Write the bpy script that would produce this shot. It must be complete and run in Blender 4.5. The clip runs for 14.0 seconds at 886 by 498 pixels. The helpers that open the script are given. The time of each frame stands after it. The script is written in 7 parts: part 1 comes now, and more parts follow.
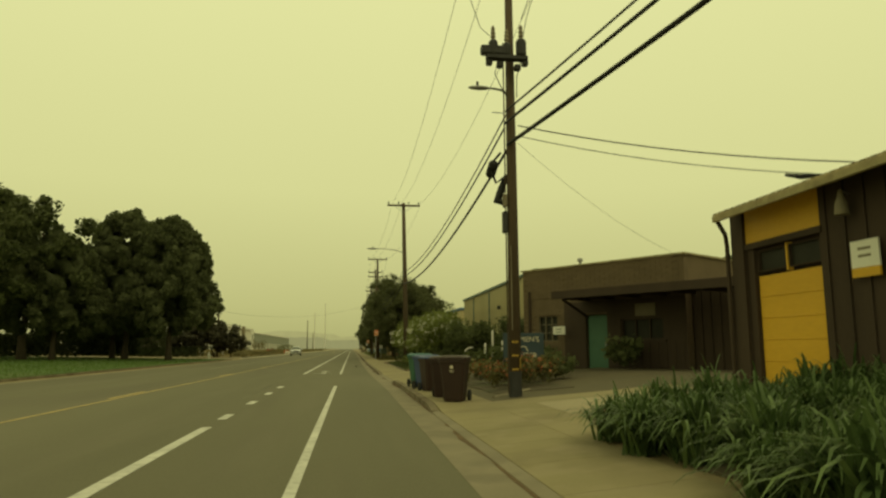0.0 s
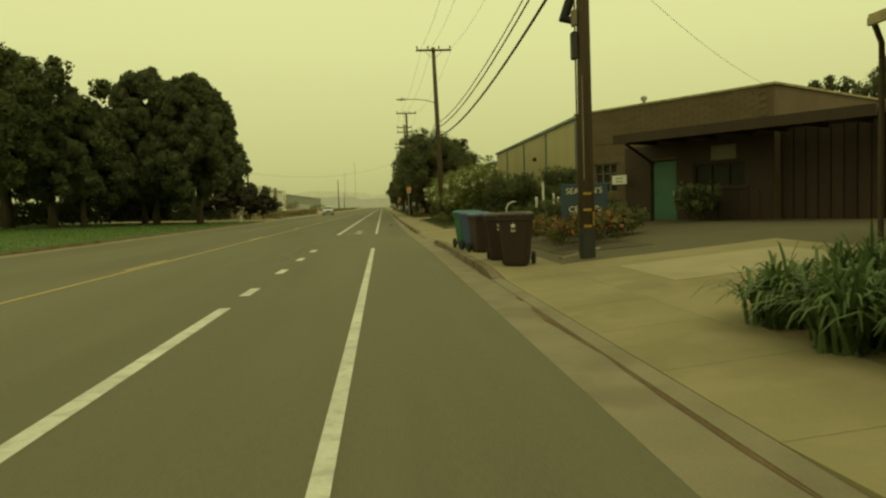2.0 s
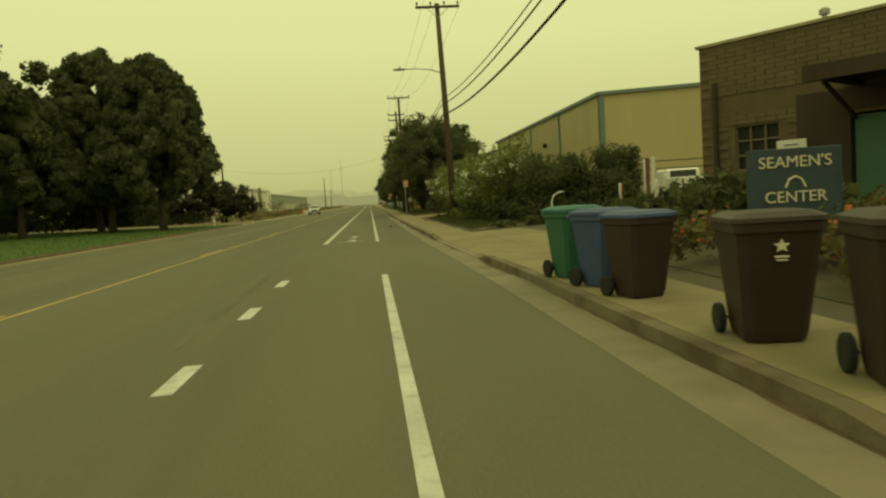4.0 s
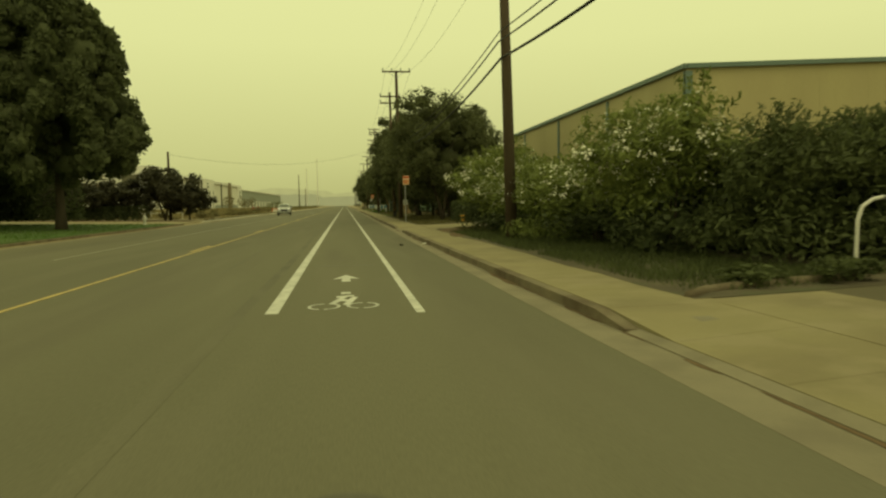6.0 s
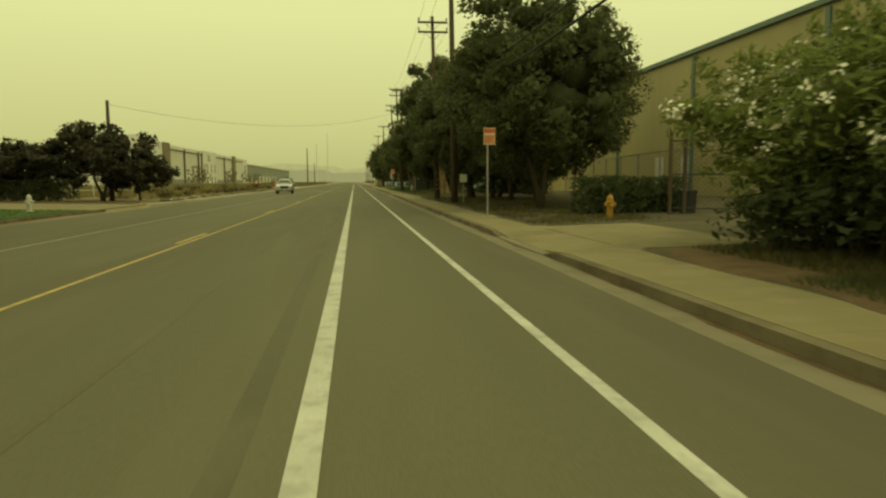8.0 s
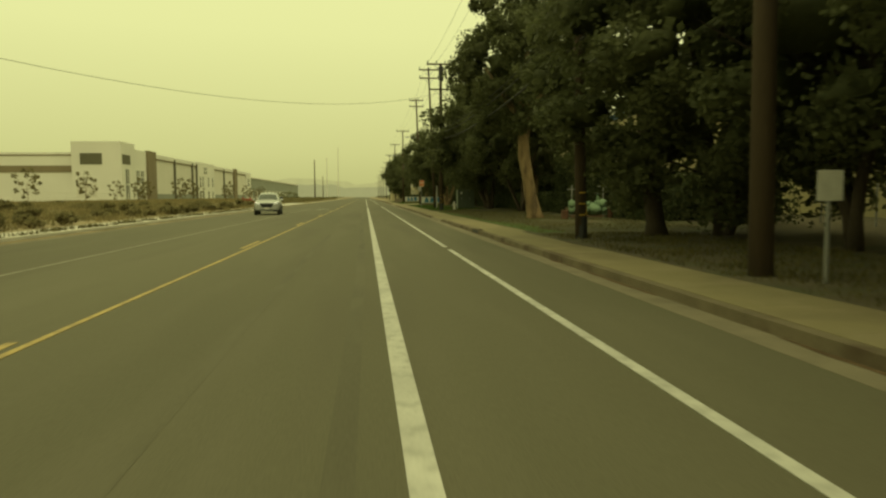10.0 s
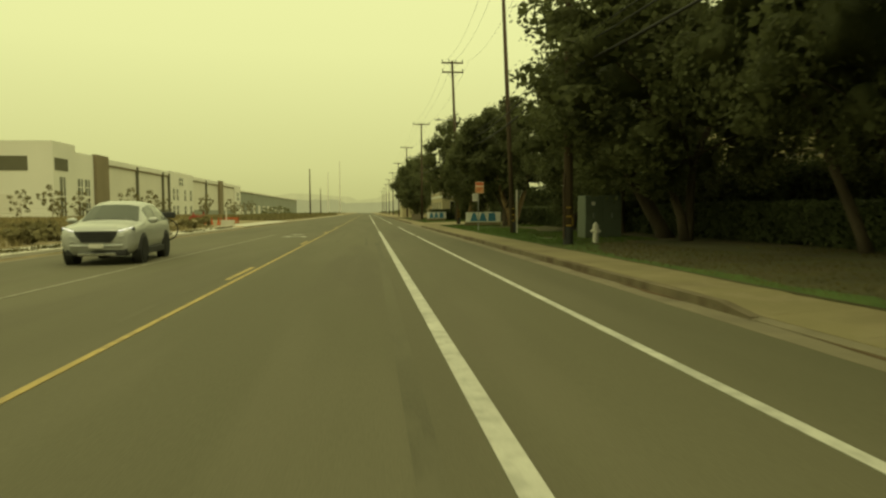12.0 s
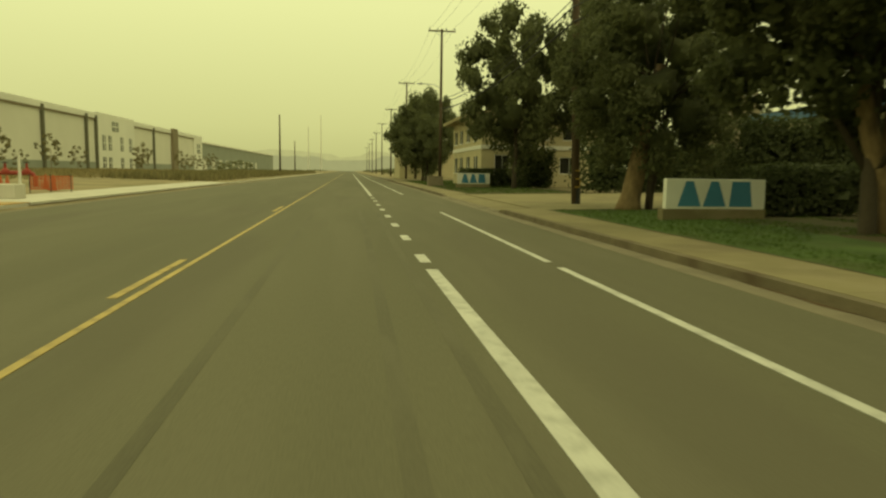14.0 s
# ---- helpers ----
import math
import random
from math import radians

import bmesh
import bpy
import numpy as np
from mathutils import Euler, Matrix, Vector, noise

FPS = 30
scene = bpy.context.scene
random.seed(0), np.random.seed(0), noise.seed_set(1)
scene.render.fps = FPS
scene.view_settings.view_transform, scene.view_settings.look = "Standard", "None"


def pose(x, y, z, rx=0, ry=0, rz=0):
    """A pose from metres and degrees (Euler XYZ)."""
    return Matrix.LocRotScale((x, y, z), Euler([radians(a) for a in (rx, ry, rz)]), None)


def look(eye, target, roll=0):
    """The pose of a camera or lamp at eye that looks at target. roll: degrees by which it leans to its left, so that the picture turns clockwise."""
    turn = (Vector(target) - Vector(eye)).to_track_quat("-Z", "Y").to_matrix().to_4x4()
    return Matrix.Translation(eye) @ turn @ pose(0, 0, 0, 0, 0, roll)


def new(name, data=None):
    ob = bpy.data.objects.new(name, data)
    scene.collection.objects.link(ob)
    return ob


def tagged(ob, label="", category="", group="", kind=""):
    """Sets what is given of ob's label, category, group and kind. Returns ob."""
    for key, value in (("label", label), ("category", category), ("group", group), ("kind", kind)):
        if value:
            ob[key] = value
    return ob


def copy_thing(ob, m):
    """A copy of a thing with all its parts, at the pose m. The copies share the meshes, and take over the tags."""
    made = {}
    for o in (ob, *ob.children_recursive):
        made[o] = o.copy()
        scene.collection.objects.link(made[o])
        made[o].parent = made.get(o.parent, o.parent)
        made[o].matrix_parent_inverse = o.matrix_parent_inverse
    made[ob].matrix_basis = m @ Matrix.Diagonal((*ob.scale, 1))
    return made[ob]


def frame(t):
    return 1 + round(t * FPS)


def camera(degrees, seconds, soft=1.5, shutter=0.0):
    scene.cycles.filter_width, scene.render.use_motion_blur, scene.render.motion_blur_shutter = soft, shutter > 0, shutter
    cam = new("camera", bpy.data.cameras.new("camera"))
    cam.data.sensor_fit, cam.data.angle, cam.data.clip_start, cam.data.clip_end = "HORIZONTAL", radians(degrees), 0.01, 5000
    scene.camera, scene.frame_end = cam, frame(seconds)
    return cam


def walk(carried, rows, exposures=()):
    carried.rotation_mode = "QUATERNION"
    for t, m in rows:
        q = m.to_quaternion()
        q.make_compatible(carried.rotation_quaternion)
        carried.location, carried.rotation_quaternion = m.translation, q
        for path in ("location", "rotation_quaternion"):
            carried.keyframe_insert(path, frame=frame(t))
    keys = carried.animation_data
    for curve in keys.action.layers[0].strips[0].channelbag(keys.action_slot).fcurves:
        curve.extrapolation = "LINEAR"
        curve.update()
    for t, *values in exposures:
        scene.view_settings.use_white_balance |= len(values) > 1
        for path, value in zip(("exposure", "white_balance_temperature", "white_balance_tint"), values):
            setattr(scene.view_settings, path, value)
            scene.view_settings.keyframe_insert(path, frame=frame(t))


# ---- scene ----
cam = camera(65.41, 14.0, soft=2.3, shutter=0.15)
PATH = [
    (0.0, pose(2.319, 11.667, 1.267, 98.16, 0.25, -7.48)),
    (0.5, pose(2.390, 11.775, 1.276, 93.57, 11.73, -5.96)),
    (1.0, pose(2.303, 12.203, 1.279, 88.54, 4.11, -3.78)),
    (1.5, pose(2.215, 12.998, 1.295, 86.69, 1.98, -4.97)),
    (2.0, pose(2.140, 14.275, 1.286, 86.29, 1.99, -5.01)),
    (2.5, pose(2.061, 15.853, 1.289, 85.38, 3.30, -4.45)),
    (3.0, pose(1.931, 17.884, 1.296, 85.10, 3.78, -5.54)),
    (5.5, pose(1.094, 34.264, 1.321, 87.27, 2.46, -7.37)),
    (6.0, pose(0.917, 38.757, 1.314, 86.20, 1.02, -8.11)),
    (6.5, pose(0.754, 43.374, 1.324, 83.83, 1.98, -7.78)),
    (7.0, pose(0.543, 48.389, 1.310, 86.90, 0.51, -7.41)),
    (7.5, pose(0.393, 53.595, 1.331, 85.80, 0.59, -7.51)),
    (8.0, pose(0.263, 59.173, 1.321, 84.35, 0.38, -7.28)),
    (10.5, pose(-0.388, 93.545, 1.334, 85.73, 0.39, -6.37)),
    (11.0, pose(-0.522, 102.039, 1.330, 85.19, 0.35, -7.01)),
    (11.5, pose(-0.648, 110.660, 1.307, 85.64, -0.00, -6.56)),
    (12.0, pose(-0.740, 119.442, 1.294, 86.87, 0.42, -6.24)),
    (12.5, pose(-0.809, 128.226, 1.294, 87.46, -0.67, -6.92)),
    (13.0, pose(-0.929, 137.204, 1.286, 85.76, -0.82, -7.11)),
    (13.5, pose(-0.989, 146.105, 1.279, 85.61, -1.86, -7.18)),
    (14.0, pose(-1.076, 155.189, 1.299, 83.58, -0.80, -7.65)),
]
EXPOSURE = [(0.0, -0.1, 6500, 12), (0.8, -0.05, 6500, 9), (1.5, 0.0, 6520, 8.5), (3.0, 0.04, 6520, 8.5), (5.5, 0.08, 6520, 8.5), (8.0, 0.1, 6520, 8.5), (10.5, 0.19, 6520, 8.5), (14.0, 0.22, 6520, 8.5)]
walk(cam, PATH, EXPOSURE)

# ---- world, sun, exposure ----
world = bpy.data.worlds.new("smoky_sky")
world.use_nodes = True
scene.world = world
wn, wl = world.node_tree.nodes, world.node_tree.links
wn.clear()
w_out = wn.new("ShaderNodeOutputWorld")
w_bg = wn.new("ShaderNodeBackground")
w_sky = wn.new("ShaderNodeTexSky")
w_sky.sky_type, w_sky.sun_disc = "NISHITA", False
w_sky.sun_elevation, w_sky.sun_rotation = radians(55), radians(200)
w_sky.dust_density = 8.0
w_dim = wn.new("ShaderNodeVectorMath")
w_dim.operation = "SCALE"
w_dim.inputs["Scale"].default_value = 0.06
w_co = wn.new("ShaderNodeTexCoord")
w_sep = wn.new("ShaderNodeSeparateXYZ")
w_ramp = wn.new("ShaderNodeValToRGB")
SMOKE = ((0.0, (0.47, 0.47, 0.18)), (0.06, (0.58, 0.585, 0.232)), (0.22, (0.75, 0.765, 0.322)),
         (0.5, (0.86, 0.88, 0.39)), (1.0, (0.86, 0.88, 0.4)))
for k, (place, col) in enumerate(SMOKE):
    e = w_ramp.color_ramp.elements[k] if k < 2 else w_ramp.color_ramp.elements.new(place)
    e.position, e.color = place, (*col, 1)
w_mix = wn.new("ShaderNodeMix")
w_mix.data_type = "RGBA"
w_mix.inputs["Factor"].default_value = 0.94
wl.new(w_sky.outputs["Color"], w_dim.inputs[0])
wl.new(w_co.outputs["Generated"], w_sep.inputs[0])
wl.new(w_sep.outputs["Z"], w_ramp.inputs["Fac"])
wl.new(w_dim.outputs["Vector"], w_mix.inputs["A"])
wl.new(w_ramp.outputs["Color"], w_mix.inputs["B"])
wl.new(w_mix.outputs["Result"], w_bg.inputs["Color"])
w_bg.inputs["Strength"].default_value = 1.0
wl.new(w_bg.outputs["Background"], w_out.inputs["Surface"])

sun = new("sun", bpy.data.lights.new("sun", "SUN"))
sun.data.energy, sun.data.angle, sun.data.color = 0.5, radians(30), (1.0, 0.86, 0.5)
sun.matrix_world = look((10, -20, 40), (0, 0, 0))


# ---- materials ----
def mat(name, col, rough=0.8, var=0.25, scale=3.0, fine=60.0, bump=0.15, metal=0.0, tint=None, island=0.0, obj=0.0,
        stretch=(1, 1, 1), spec=0.3, patch=0.0, patch_col=None, patch_scale=0.5, second=0.0, second_col=None, second_scale=2.0):
    """A procedural surface: two scales of variation in metres, fine relief, and stains with a colour of their own."""
    m = bpy.data.materials.new(name)
    m.use_nodes = True
    n, l = m.node_tree.nodes, m.node_tree.links
    b = n["Principled BSDF"]
    b.inputs["Roughness"].default_value = rough
    b.inputs["Metallic"].default_value = metal
    b.inputs["Specular IOR Level"].default_value = spec
    geo = n.new("ShaderNodeNewGeometry")
    mp = n.new("ShaderNodeMapping")
    mp.inputs["Scale"].default_value = stretch
    l.new(geo.outputs["Position"], mp.inputs["Vector"])

    def noise_node(s, detail=4):
        t = n.new("ShaderNodeTexNoise")
        t.inputs["Scale"].default_value, t.inputs["Detail"].default_value = s, detail
        l.new(mp.outputs["Vector"], t.inputs["Vector"])
        return t

    big, small = noise_node(scale), noise_node(fine, 2)
    add = n.new("ShaderNodeMath")
    add.operation = "MULTIPLY_ADD"
    l.new(small.outputs["Fac"], add.inputs[0])
    add.inputs[1].default_value = 0.5
    l.new(big.outputs["Fac"], add.inputs[2])
    last = add.outputs[0]
    for amount, source, key in ((island, geo, "Random Per Island"), (obj, None, "Random")):
        if amount:
            src = source or n.new("ShaderNodeObjectInfo")
            a2 = n.new("ShaderNodeMath")
            a2.operation = "MULTIPLY_ADD"
            l.new(src.outputs[key], a2.inputs[0])
            a2.inputs[1].default_value = amount
            l.new(last, a2.inputs[2])
            last = a2.outputs[0]
    mr = n.new("ShaderNodeMapRange")
    mr.inputs["From Min"].default_value = 0.45 + 0.15 * (island + obj)
    mr.inputs["From Max"].default_value = 1.05 + 0.85 * (island + obj)
    l.new(last, mr.inputs["Value"])
    mix = n.new("ShaderNodeMix")
    mix.data_type = "RGBA"
    hi = tint or tuple(min(1, c * (1 + var)) for c in col)
    mix.inputs["A"].default_value = (*(c * (1 - var) for c in col), 1)
    mix.inputs["B"].default_value = (*hi, 1)
    l.new(mr.outputs["Result"], mix.inputs["Factor"])
    col_out = mix.outputs["Result"]
    for patch, patch_col, patch_scale in ((patch, patch_col, patch_scale), (second, second_col, second_scale)):
        if not patch_col:
            continue
        pn = noise_node(patch_scale, 6)
        pr = n.new("ShaderNodeMapRange")
        pr.inputs["From Min"].default_value, pr.inputs["From Max"].default_value = 0.5, 0.64
        pr.inputs["To Max"].default_value = patch
        l.new(pn.outputs["Fac"], pr.inputs["Value"])
        m2 = n.new("ShaderNodeMix")
        m2.data_type = "RGBA"
        l.new(pr.outputs["Result"], m2.inputs["Factor"])
        l.new(col_out, m2.inputs["A"])
        m2.inputs["B"].default_value = (*patch_col, 1)
        col_out = m2.outputs["Result"]
    l.new(col_out, b.inputs["Base Color"])
    if bump:
        bp = n.new("ShaderNodeBump")
        bp.inputs["Strength"].default_value, bp.inputs["Distance"].default_value = bump, 0.02
        l.new(add.outputs[0], bp.inputs["Height"])
        l.new(bp.outputs["Normal"], b.inputs["Normal"])
    return m


def leaf_mat(name, col, tint, rough=0.6, light=0.25, island=0.7):
    m = mat(name, col, rough, 0.35, 0.9, 8, 0, tint=tint, island=island, spec=0.15)
    n, l = m.node_tree.nodes, m.node_tree.links
    b = n["Principled BSDF"]
    t = n.new("ShaderNodeBsdfTranslucent")
    mx = n.new("ShaderNodeMixShader")
    mx.inputs[0].default_value = light
    l.new(b.inputs["Base Color"].links[0].from_socket, t.inputs["Color"])
    l.new(b.outputs[0], mx.inputs[1])
    l.new(t.outputs[0], mx.inputs[2])
    l.new(mx.outputs[0], n["Material Output"].inputs["Surface"])
    return m


ASPHALT = mat("asphalt", (0.119, 0.11, 0.07), 0.85, 0.24, 0.25, 90, 0.35, stretch=(1, 0.1, 1), patch=0.6, patch_col=(0.095, 0.084, 0.057), patch_scale=0.5, second=0.3, second_col=(0.15, 0.135, 0.093), second_scale=1.1)
YARD = mat("yard_asphalt", (0.098, 0.082, 0.049), 0.9, 0.25, 0.5, 70, 0.4, patch=0.5, patch_col=(0.07, 0.06, 0.042), patch_scale=0.5)
SEAM = mat("worn_dark_asphalt", (0.104, 0.095, 0.061), 0.8, 0.25, 0.8, 60, 0.25, stretch=(1, 0.2, 1), patch=0.9, patch_col=(0.118, 0.108, 0.07), patch_scale=3.0)
TAR = mat("tar", (0.074, 0.066, 0.046), 0.6, 0.2, 2, 40, 0.2)
LINE_W = mat("white_paint_line", (0.5, 0.49, 0.44), 0.75, 0.25, 1.2, 40, 0.2, patch=0.45, patch_col=(0.25, 0.24, 0.21), patch_scale=6)
LINE_FAINT = mat("faded_white_line", (0.25, 0.235, 0.18), 0.75, 0.25, 1.2, 40, 0.2, patch=0.6, patch_col=(0.13, 0.118, 0.085), patch_scale=4)
LINE_Y = mat("yellow_paint_line", (0.43, 0.32, 0.12), 0.75, 0.2, 1.2, 40, 0.2, patch=0.6, patch_col=(0.22, 0.17, 0.09), patch_scale=5)
CONC = mat("concrete", (0.222, 0.188, 0.104), 0.9, 0.16, 0.6, 50, 0.25, obj=0.12, patch=0.6, patch_col=(0.16, 0.128, 0.076), patch_scale=0.45, second=0.45, second_col=(0.27, 0.225, 0.145), second_scale=1.7)
GUTTER = mat("gutter_concrete", (0.2, 0.172, 0.12), 0.9, 0.2, 0.9, 50, 0.25, patch=0.5, patch_col=(0.13, 0.11, 0.078), patch_scale=1.2)
KERB = mat("kerb_concrete", (0.165, 0.135, 0.088), 0.9, 0.3, 1.1, 40, 0.3, patch=0.8, patch_col=(0.085, 0.058, 0.036), patch_scale=0.9)
APRON = mat("pale_apron_concrete", (0.31, 0.265, 0.175), 0.9, 0.16, 0.6, 50, 0.25, patch=0.4, patch_col=(0.22, 0.18, 0.115), patch_scale=0.7)
NEW_CONC = mat("pale_concrete", (0.5, 0.47, 0.4), 0.9, 0.15, 0.8, 40, 0.2)
DIRT = mat("dry_ground", (0.25, 0.2, 0.115), 0.95, 0.3, 0.35, 20, 0.5, patch=0.7, patch_col=(0.16, 0.145, 0.065), patch_scale=0.25)
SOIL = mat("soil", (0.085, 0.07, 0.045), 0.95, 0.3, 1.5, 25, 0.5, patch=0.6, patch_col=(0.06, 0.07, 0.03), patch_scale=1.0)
MULCH = mat("red_mulch", (0.115, 0.075, 0.04), 0.95, 0.35, 3, 30, 0.6)
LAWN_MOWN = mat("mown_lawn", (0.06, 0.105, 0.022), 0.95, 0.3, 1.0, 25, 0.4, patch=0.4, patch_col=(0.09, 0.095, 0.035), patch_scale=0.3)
TURF = mat("lawn_turf", (0.06, 0.098, 0.022), 0.95, 0.35, 1.3, 30, 0.5, patch=0.5, patch_col=(0.075, 0.075, 0.03), patch_scale=0.5, second=0.4, second_col=(0.09, 0.135, 0.03), second_scale=1.6)
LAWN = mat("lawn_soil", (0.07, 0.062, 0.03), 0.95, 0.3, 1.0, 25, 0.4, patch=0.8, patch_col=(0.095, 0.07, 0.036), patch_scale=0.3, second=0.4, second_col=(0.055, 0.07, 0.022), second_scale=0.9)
WOOD_POLE = mat("pole_wood", (0.08, 0.058, 0.038), 0.9, 0.35, 2.5, 60, 0.4, stretch=(1, 1, 0.08))
METAL = mat("galvanised_steel", (0.32, 0.32, 0.31), 0.5, 0.2, 4, 40, 0.05, metal=0.7)
DARK = mat("dark_metal", (0.035, 0.035, 0.035), 0.6, 0.3, 4, 40, 0.05)
RUBBER = mat("cable_rubber", (0.02, 0.02, 0.02), 0.7, 0.2, 4, 30, 0)
BRICK = mat("brown_brick", (0.134, 0.098, 0.06), 0.9, 0.2, 1.2, 30, 0.4, obj=0.3)
MORTAR = mat("mortar", (0.12, 0.088, 0.055), 0.95, 0.2, 2, 40, 0.3)
BROWN_WOOD = mat("dark_brown_wood", (0.052, 0.036, 0.026), 0.85, 0.3, 1.5, 50, 0.25, stretch=(1, 1, 0.15), obj=0.3)
TEAL = mat("teal_paint", (0.065, 0.145, 0.1), 0.6, 0.12, 2, 30, 0.1)
YELLOW = mat("yellow_paint", (0.62, 0.36, 0.03), 0.55, 0.1, 1.2, 30, 0.08, stretch=(1, 0.2, 1))
ROOF_TIN = mat("weathered_roof_edge", (0.34, 0.29, 0.165), 0.85, 0.3, 3, 40, 0.4, patch=0.6, patch_col=(0.17, 0.13, 0.075), patch_scale=2.5)
ROOF = mat("flat_roof", (0.15, 0.14, 0.12), 0.9, 0.2, 0.5, 20, 0.2)
GLASS_DK = mat("dark_window_glass", (0.02, 0.024, 0.024), 0.08, 0.1, 1, 5, 0, spec=0.6)
GLASS_DUSTY = mat("dusty_window_glass", (0.028, 0.028, 0.022), 0.45, 0.2, 2, 15, 0, spec=0.12)
# base colour paled for the haze and sky reflection on far panes
GLASS_FAR = mat("haze_paled_glass", (0.1, 0.1, 0.08), 0.15, 0.1, 1, 5, 0, spec=0.5)
WHITE = mat("white_paint", (0.7, 0.69, 0.64), 0.6, 0.08, 1.5, 30, 0.05)
TAN = mat("tan_metal_siding", (0.4, 0.345, 0.185), 0.6, 0.1, 0.3, 30, 0.08, stretch=(1, 1, 0.2), patch=0.25, patch_col=(0.35, 0.29, 0.17), patch_scale=0.2)
BLUE_TRIM = mat("blue_green_trim", (0.13, 0.18, 0.165), 0.5, 0.12, 1, 30, 0.05)
BLUE_ROOF = mat("blue_roof_edge", (0.1, 0.19, 0.33), 0.5, 0.12, 1, 30, 0.05)
CREAM = mat("cream_wall_panels", (0.56, 0.48, 0.26), 0.7, 0.08, 0.3, 30, 0.08, stretch=(1, 1, 0.2), patch=0.3, patch_col=(0.46, 0.39, 0.21), patch_scale=0.3)
TILT = mat("white_tilt_up_wall", (0.66, 0.65, 0.6), 0.85, 0.06, 0.15, 10, 0.05)
TILT_GREY = mat("pale_grey_panel", (0.6, 0.58, 0.52), 0.85, 0.06, 0.15, 10, 0.05)
TILT_BROWN = mat("brown_pilaster", (0.21, 0.175, 0.115), 0.85, 0.1, 0.3, 10, 0.05)
TILT_POST = mat("dark_olive_post", (0.12, 0.115, 0.08), 0.85, 0.1, 0.3, 10, 0.05)
TILT_DARK = mat("grey_wall", (0.25, 0.265, 0.23), 0.85, 0.1, 0.2, 10, 0.05)
BARK = mat("bark", (0.07, 0.055, 0.038), 0.95, 0.4, 2.5, 40, 0.7, stretch=(1, 1, 0.25))
BARK_PALE = mat("peeling_tan_bark", (0.21, 0.145, 0.075), 0.9, 0.35, 2.6, 30, 0.9, stretch=(1, 1, 0.35), patch=0.9, patch_col=(0.085, 0.06, 0.035), patch_scale=2.4, second=0.7, second_col=(0.28, 0.2, 0.105), second_scale=5.0)
LEAF_DARK = leaf_mat("dark_leaves", (0.096, 0.107, 0.05), (0.175, 0.188, 0.088), light=0.5, island=0.4)
LEAF_MID = leaf_mat("green_leaves", (0.072, 0.088, 0.036), (0.14, 0.16, 0.066), light=0.4, island=0.5)
LEAF_OLE = leaf_mat("oleander_leaves", (0.12, 0.155, 0.042), (0.28, 0.315, 0.098), light=0.45)
LEAF_NEEDLE = leaf_mat("needles", (0.095, 0.11, 0.054), (0.165, 0.185, 0.088), light=0.5, island=0.45)
LEAF_PURPLE = leaf_mat("dusky_leaves", (0.045, 0.042, 0.027), (0.09, 0.085, 0.05))
LEAF_STRAP = leaf_mat("strap_leaves", (0.045, 0.085, 0.028), (0.14, 0.2, 0.075), 0.38, 0.3)
# leaf colour paled to hold the smoke haze over the far trees
LEAF_FAR = leaf_mat("haze_paled_leaves", (0.16, 0.165, 0.085), (0.27, 0.27, 0.135), light=0.45)
LEAF_WEED = leaf_mat("dusty_weed_leaves", (0.15, 0.135, 0.065), (0.3, 0.26, 0.13), light=0.45)
LEAF_HEDGE = leaf_mat("hedge_leaves", (0.058, 0.07, 0.032), (0.11, 0.13, 0.058), light=0.4, island=0.5)
LEAF_DRY = leaf_mat("dry_grass", (0.2, 0.165, 0.08), (0.37, 0.305, 0.16), 0.8, 0.4)
LEAF_GRASS = leaf_mat("grass_blades", (0.055, 0.1, 0.018), (0.115, 0.17, 0.036), 0.6)
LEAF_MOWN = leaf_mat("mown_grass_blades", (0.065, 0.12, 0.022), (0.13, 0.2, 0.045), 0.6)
LEAF_GARDEN = leaf_mat("garden_leaves", (0.075, 0.08, 0.03), (0.18, 0.15, 0.06), 0.6)
PETAL = mat("white_petals", (0.75, 0.72, 0.62), 0.6, 0.1, 5, 20, 0)
PETAL_RED = mat("rust_red_petals", (0.3, 0.085, 0.03), 0.6, 0.3, 5, 20, 0)
BIN_BROWN = mat("brown_plastic", (0.036, 0.021, 0.018), 0.5, 0.15, 3, 60, 0.05)
BIN_GREEN = mat("green_plastic", (0.03, 0.11, 0.07), 0.5, 0.15, 3, 60, 0.05)
BIN_BLUE = mat("blue_plastic", (0.045, 0.07, 0.16), 0.5, 0.15, 3, 60, 0.05)
BIN_TEAL = mat("teal_plastic", (0.03, 0.12, 0.12), 0.5, 0.15, 3, 60, 0.05)
SIGN_BLUE = mat("dull_blue_board", (0.04, 0.06, 0.075), 0.7, 0.2, 2, 30, 0.05)
SIGN_ORANGE = mat("orange_sign_face", (0.46, 0.12, 0.05), 0.6, 0.15, 3, 30, 0)
SIGN_PALE = mat("pale_sign_face", (0.62, 0.56, 0.42), 0.6, 0.1, 3, 30, 0)
LOGO_BLUE = mat("blue_letters", (0.06, 0.2, 0.33), 0.6, 0.1, 3, 30, 0)
HYD_YELLOW = mat("yellow_enamel", (0.36, 0.2, 0.03), 0.45, 0.15, 6, 40, 0.05)
HYD_WHITE = mat("white_enamel", (0.62, 0.6, 0.54), 0.45, 0.12, 6, 40, 0.05)
RED_PAINT = mat("red_enamel", (0.28, 0.045, 0.03), 0.45, 0.15, 4, 40, 0.05)
REFLECT = mat("dull_yellow_strip", (0.34, 0.22, 0.04), 0.5, 0.2, 6, 40, 0)
PIPE_GREEN = mat("green_pipe_cover", (0.19, 0.28, 0.17), 0.7, 0.25, 4, 30, 0.3, patch=0.5, patch_col=(0.11, 0.17, 0.11), patch_scale=5)
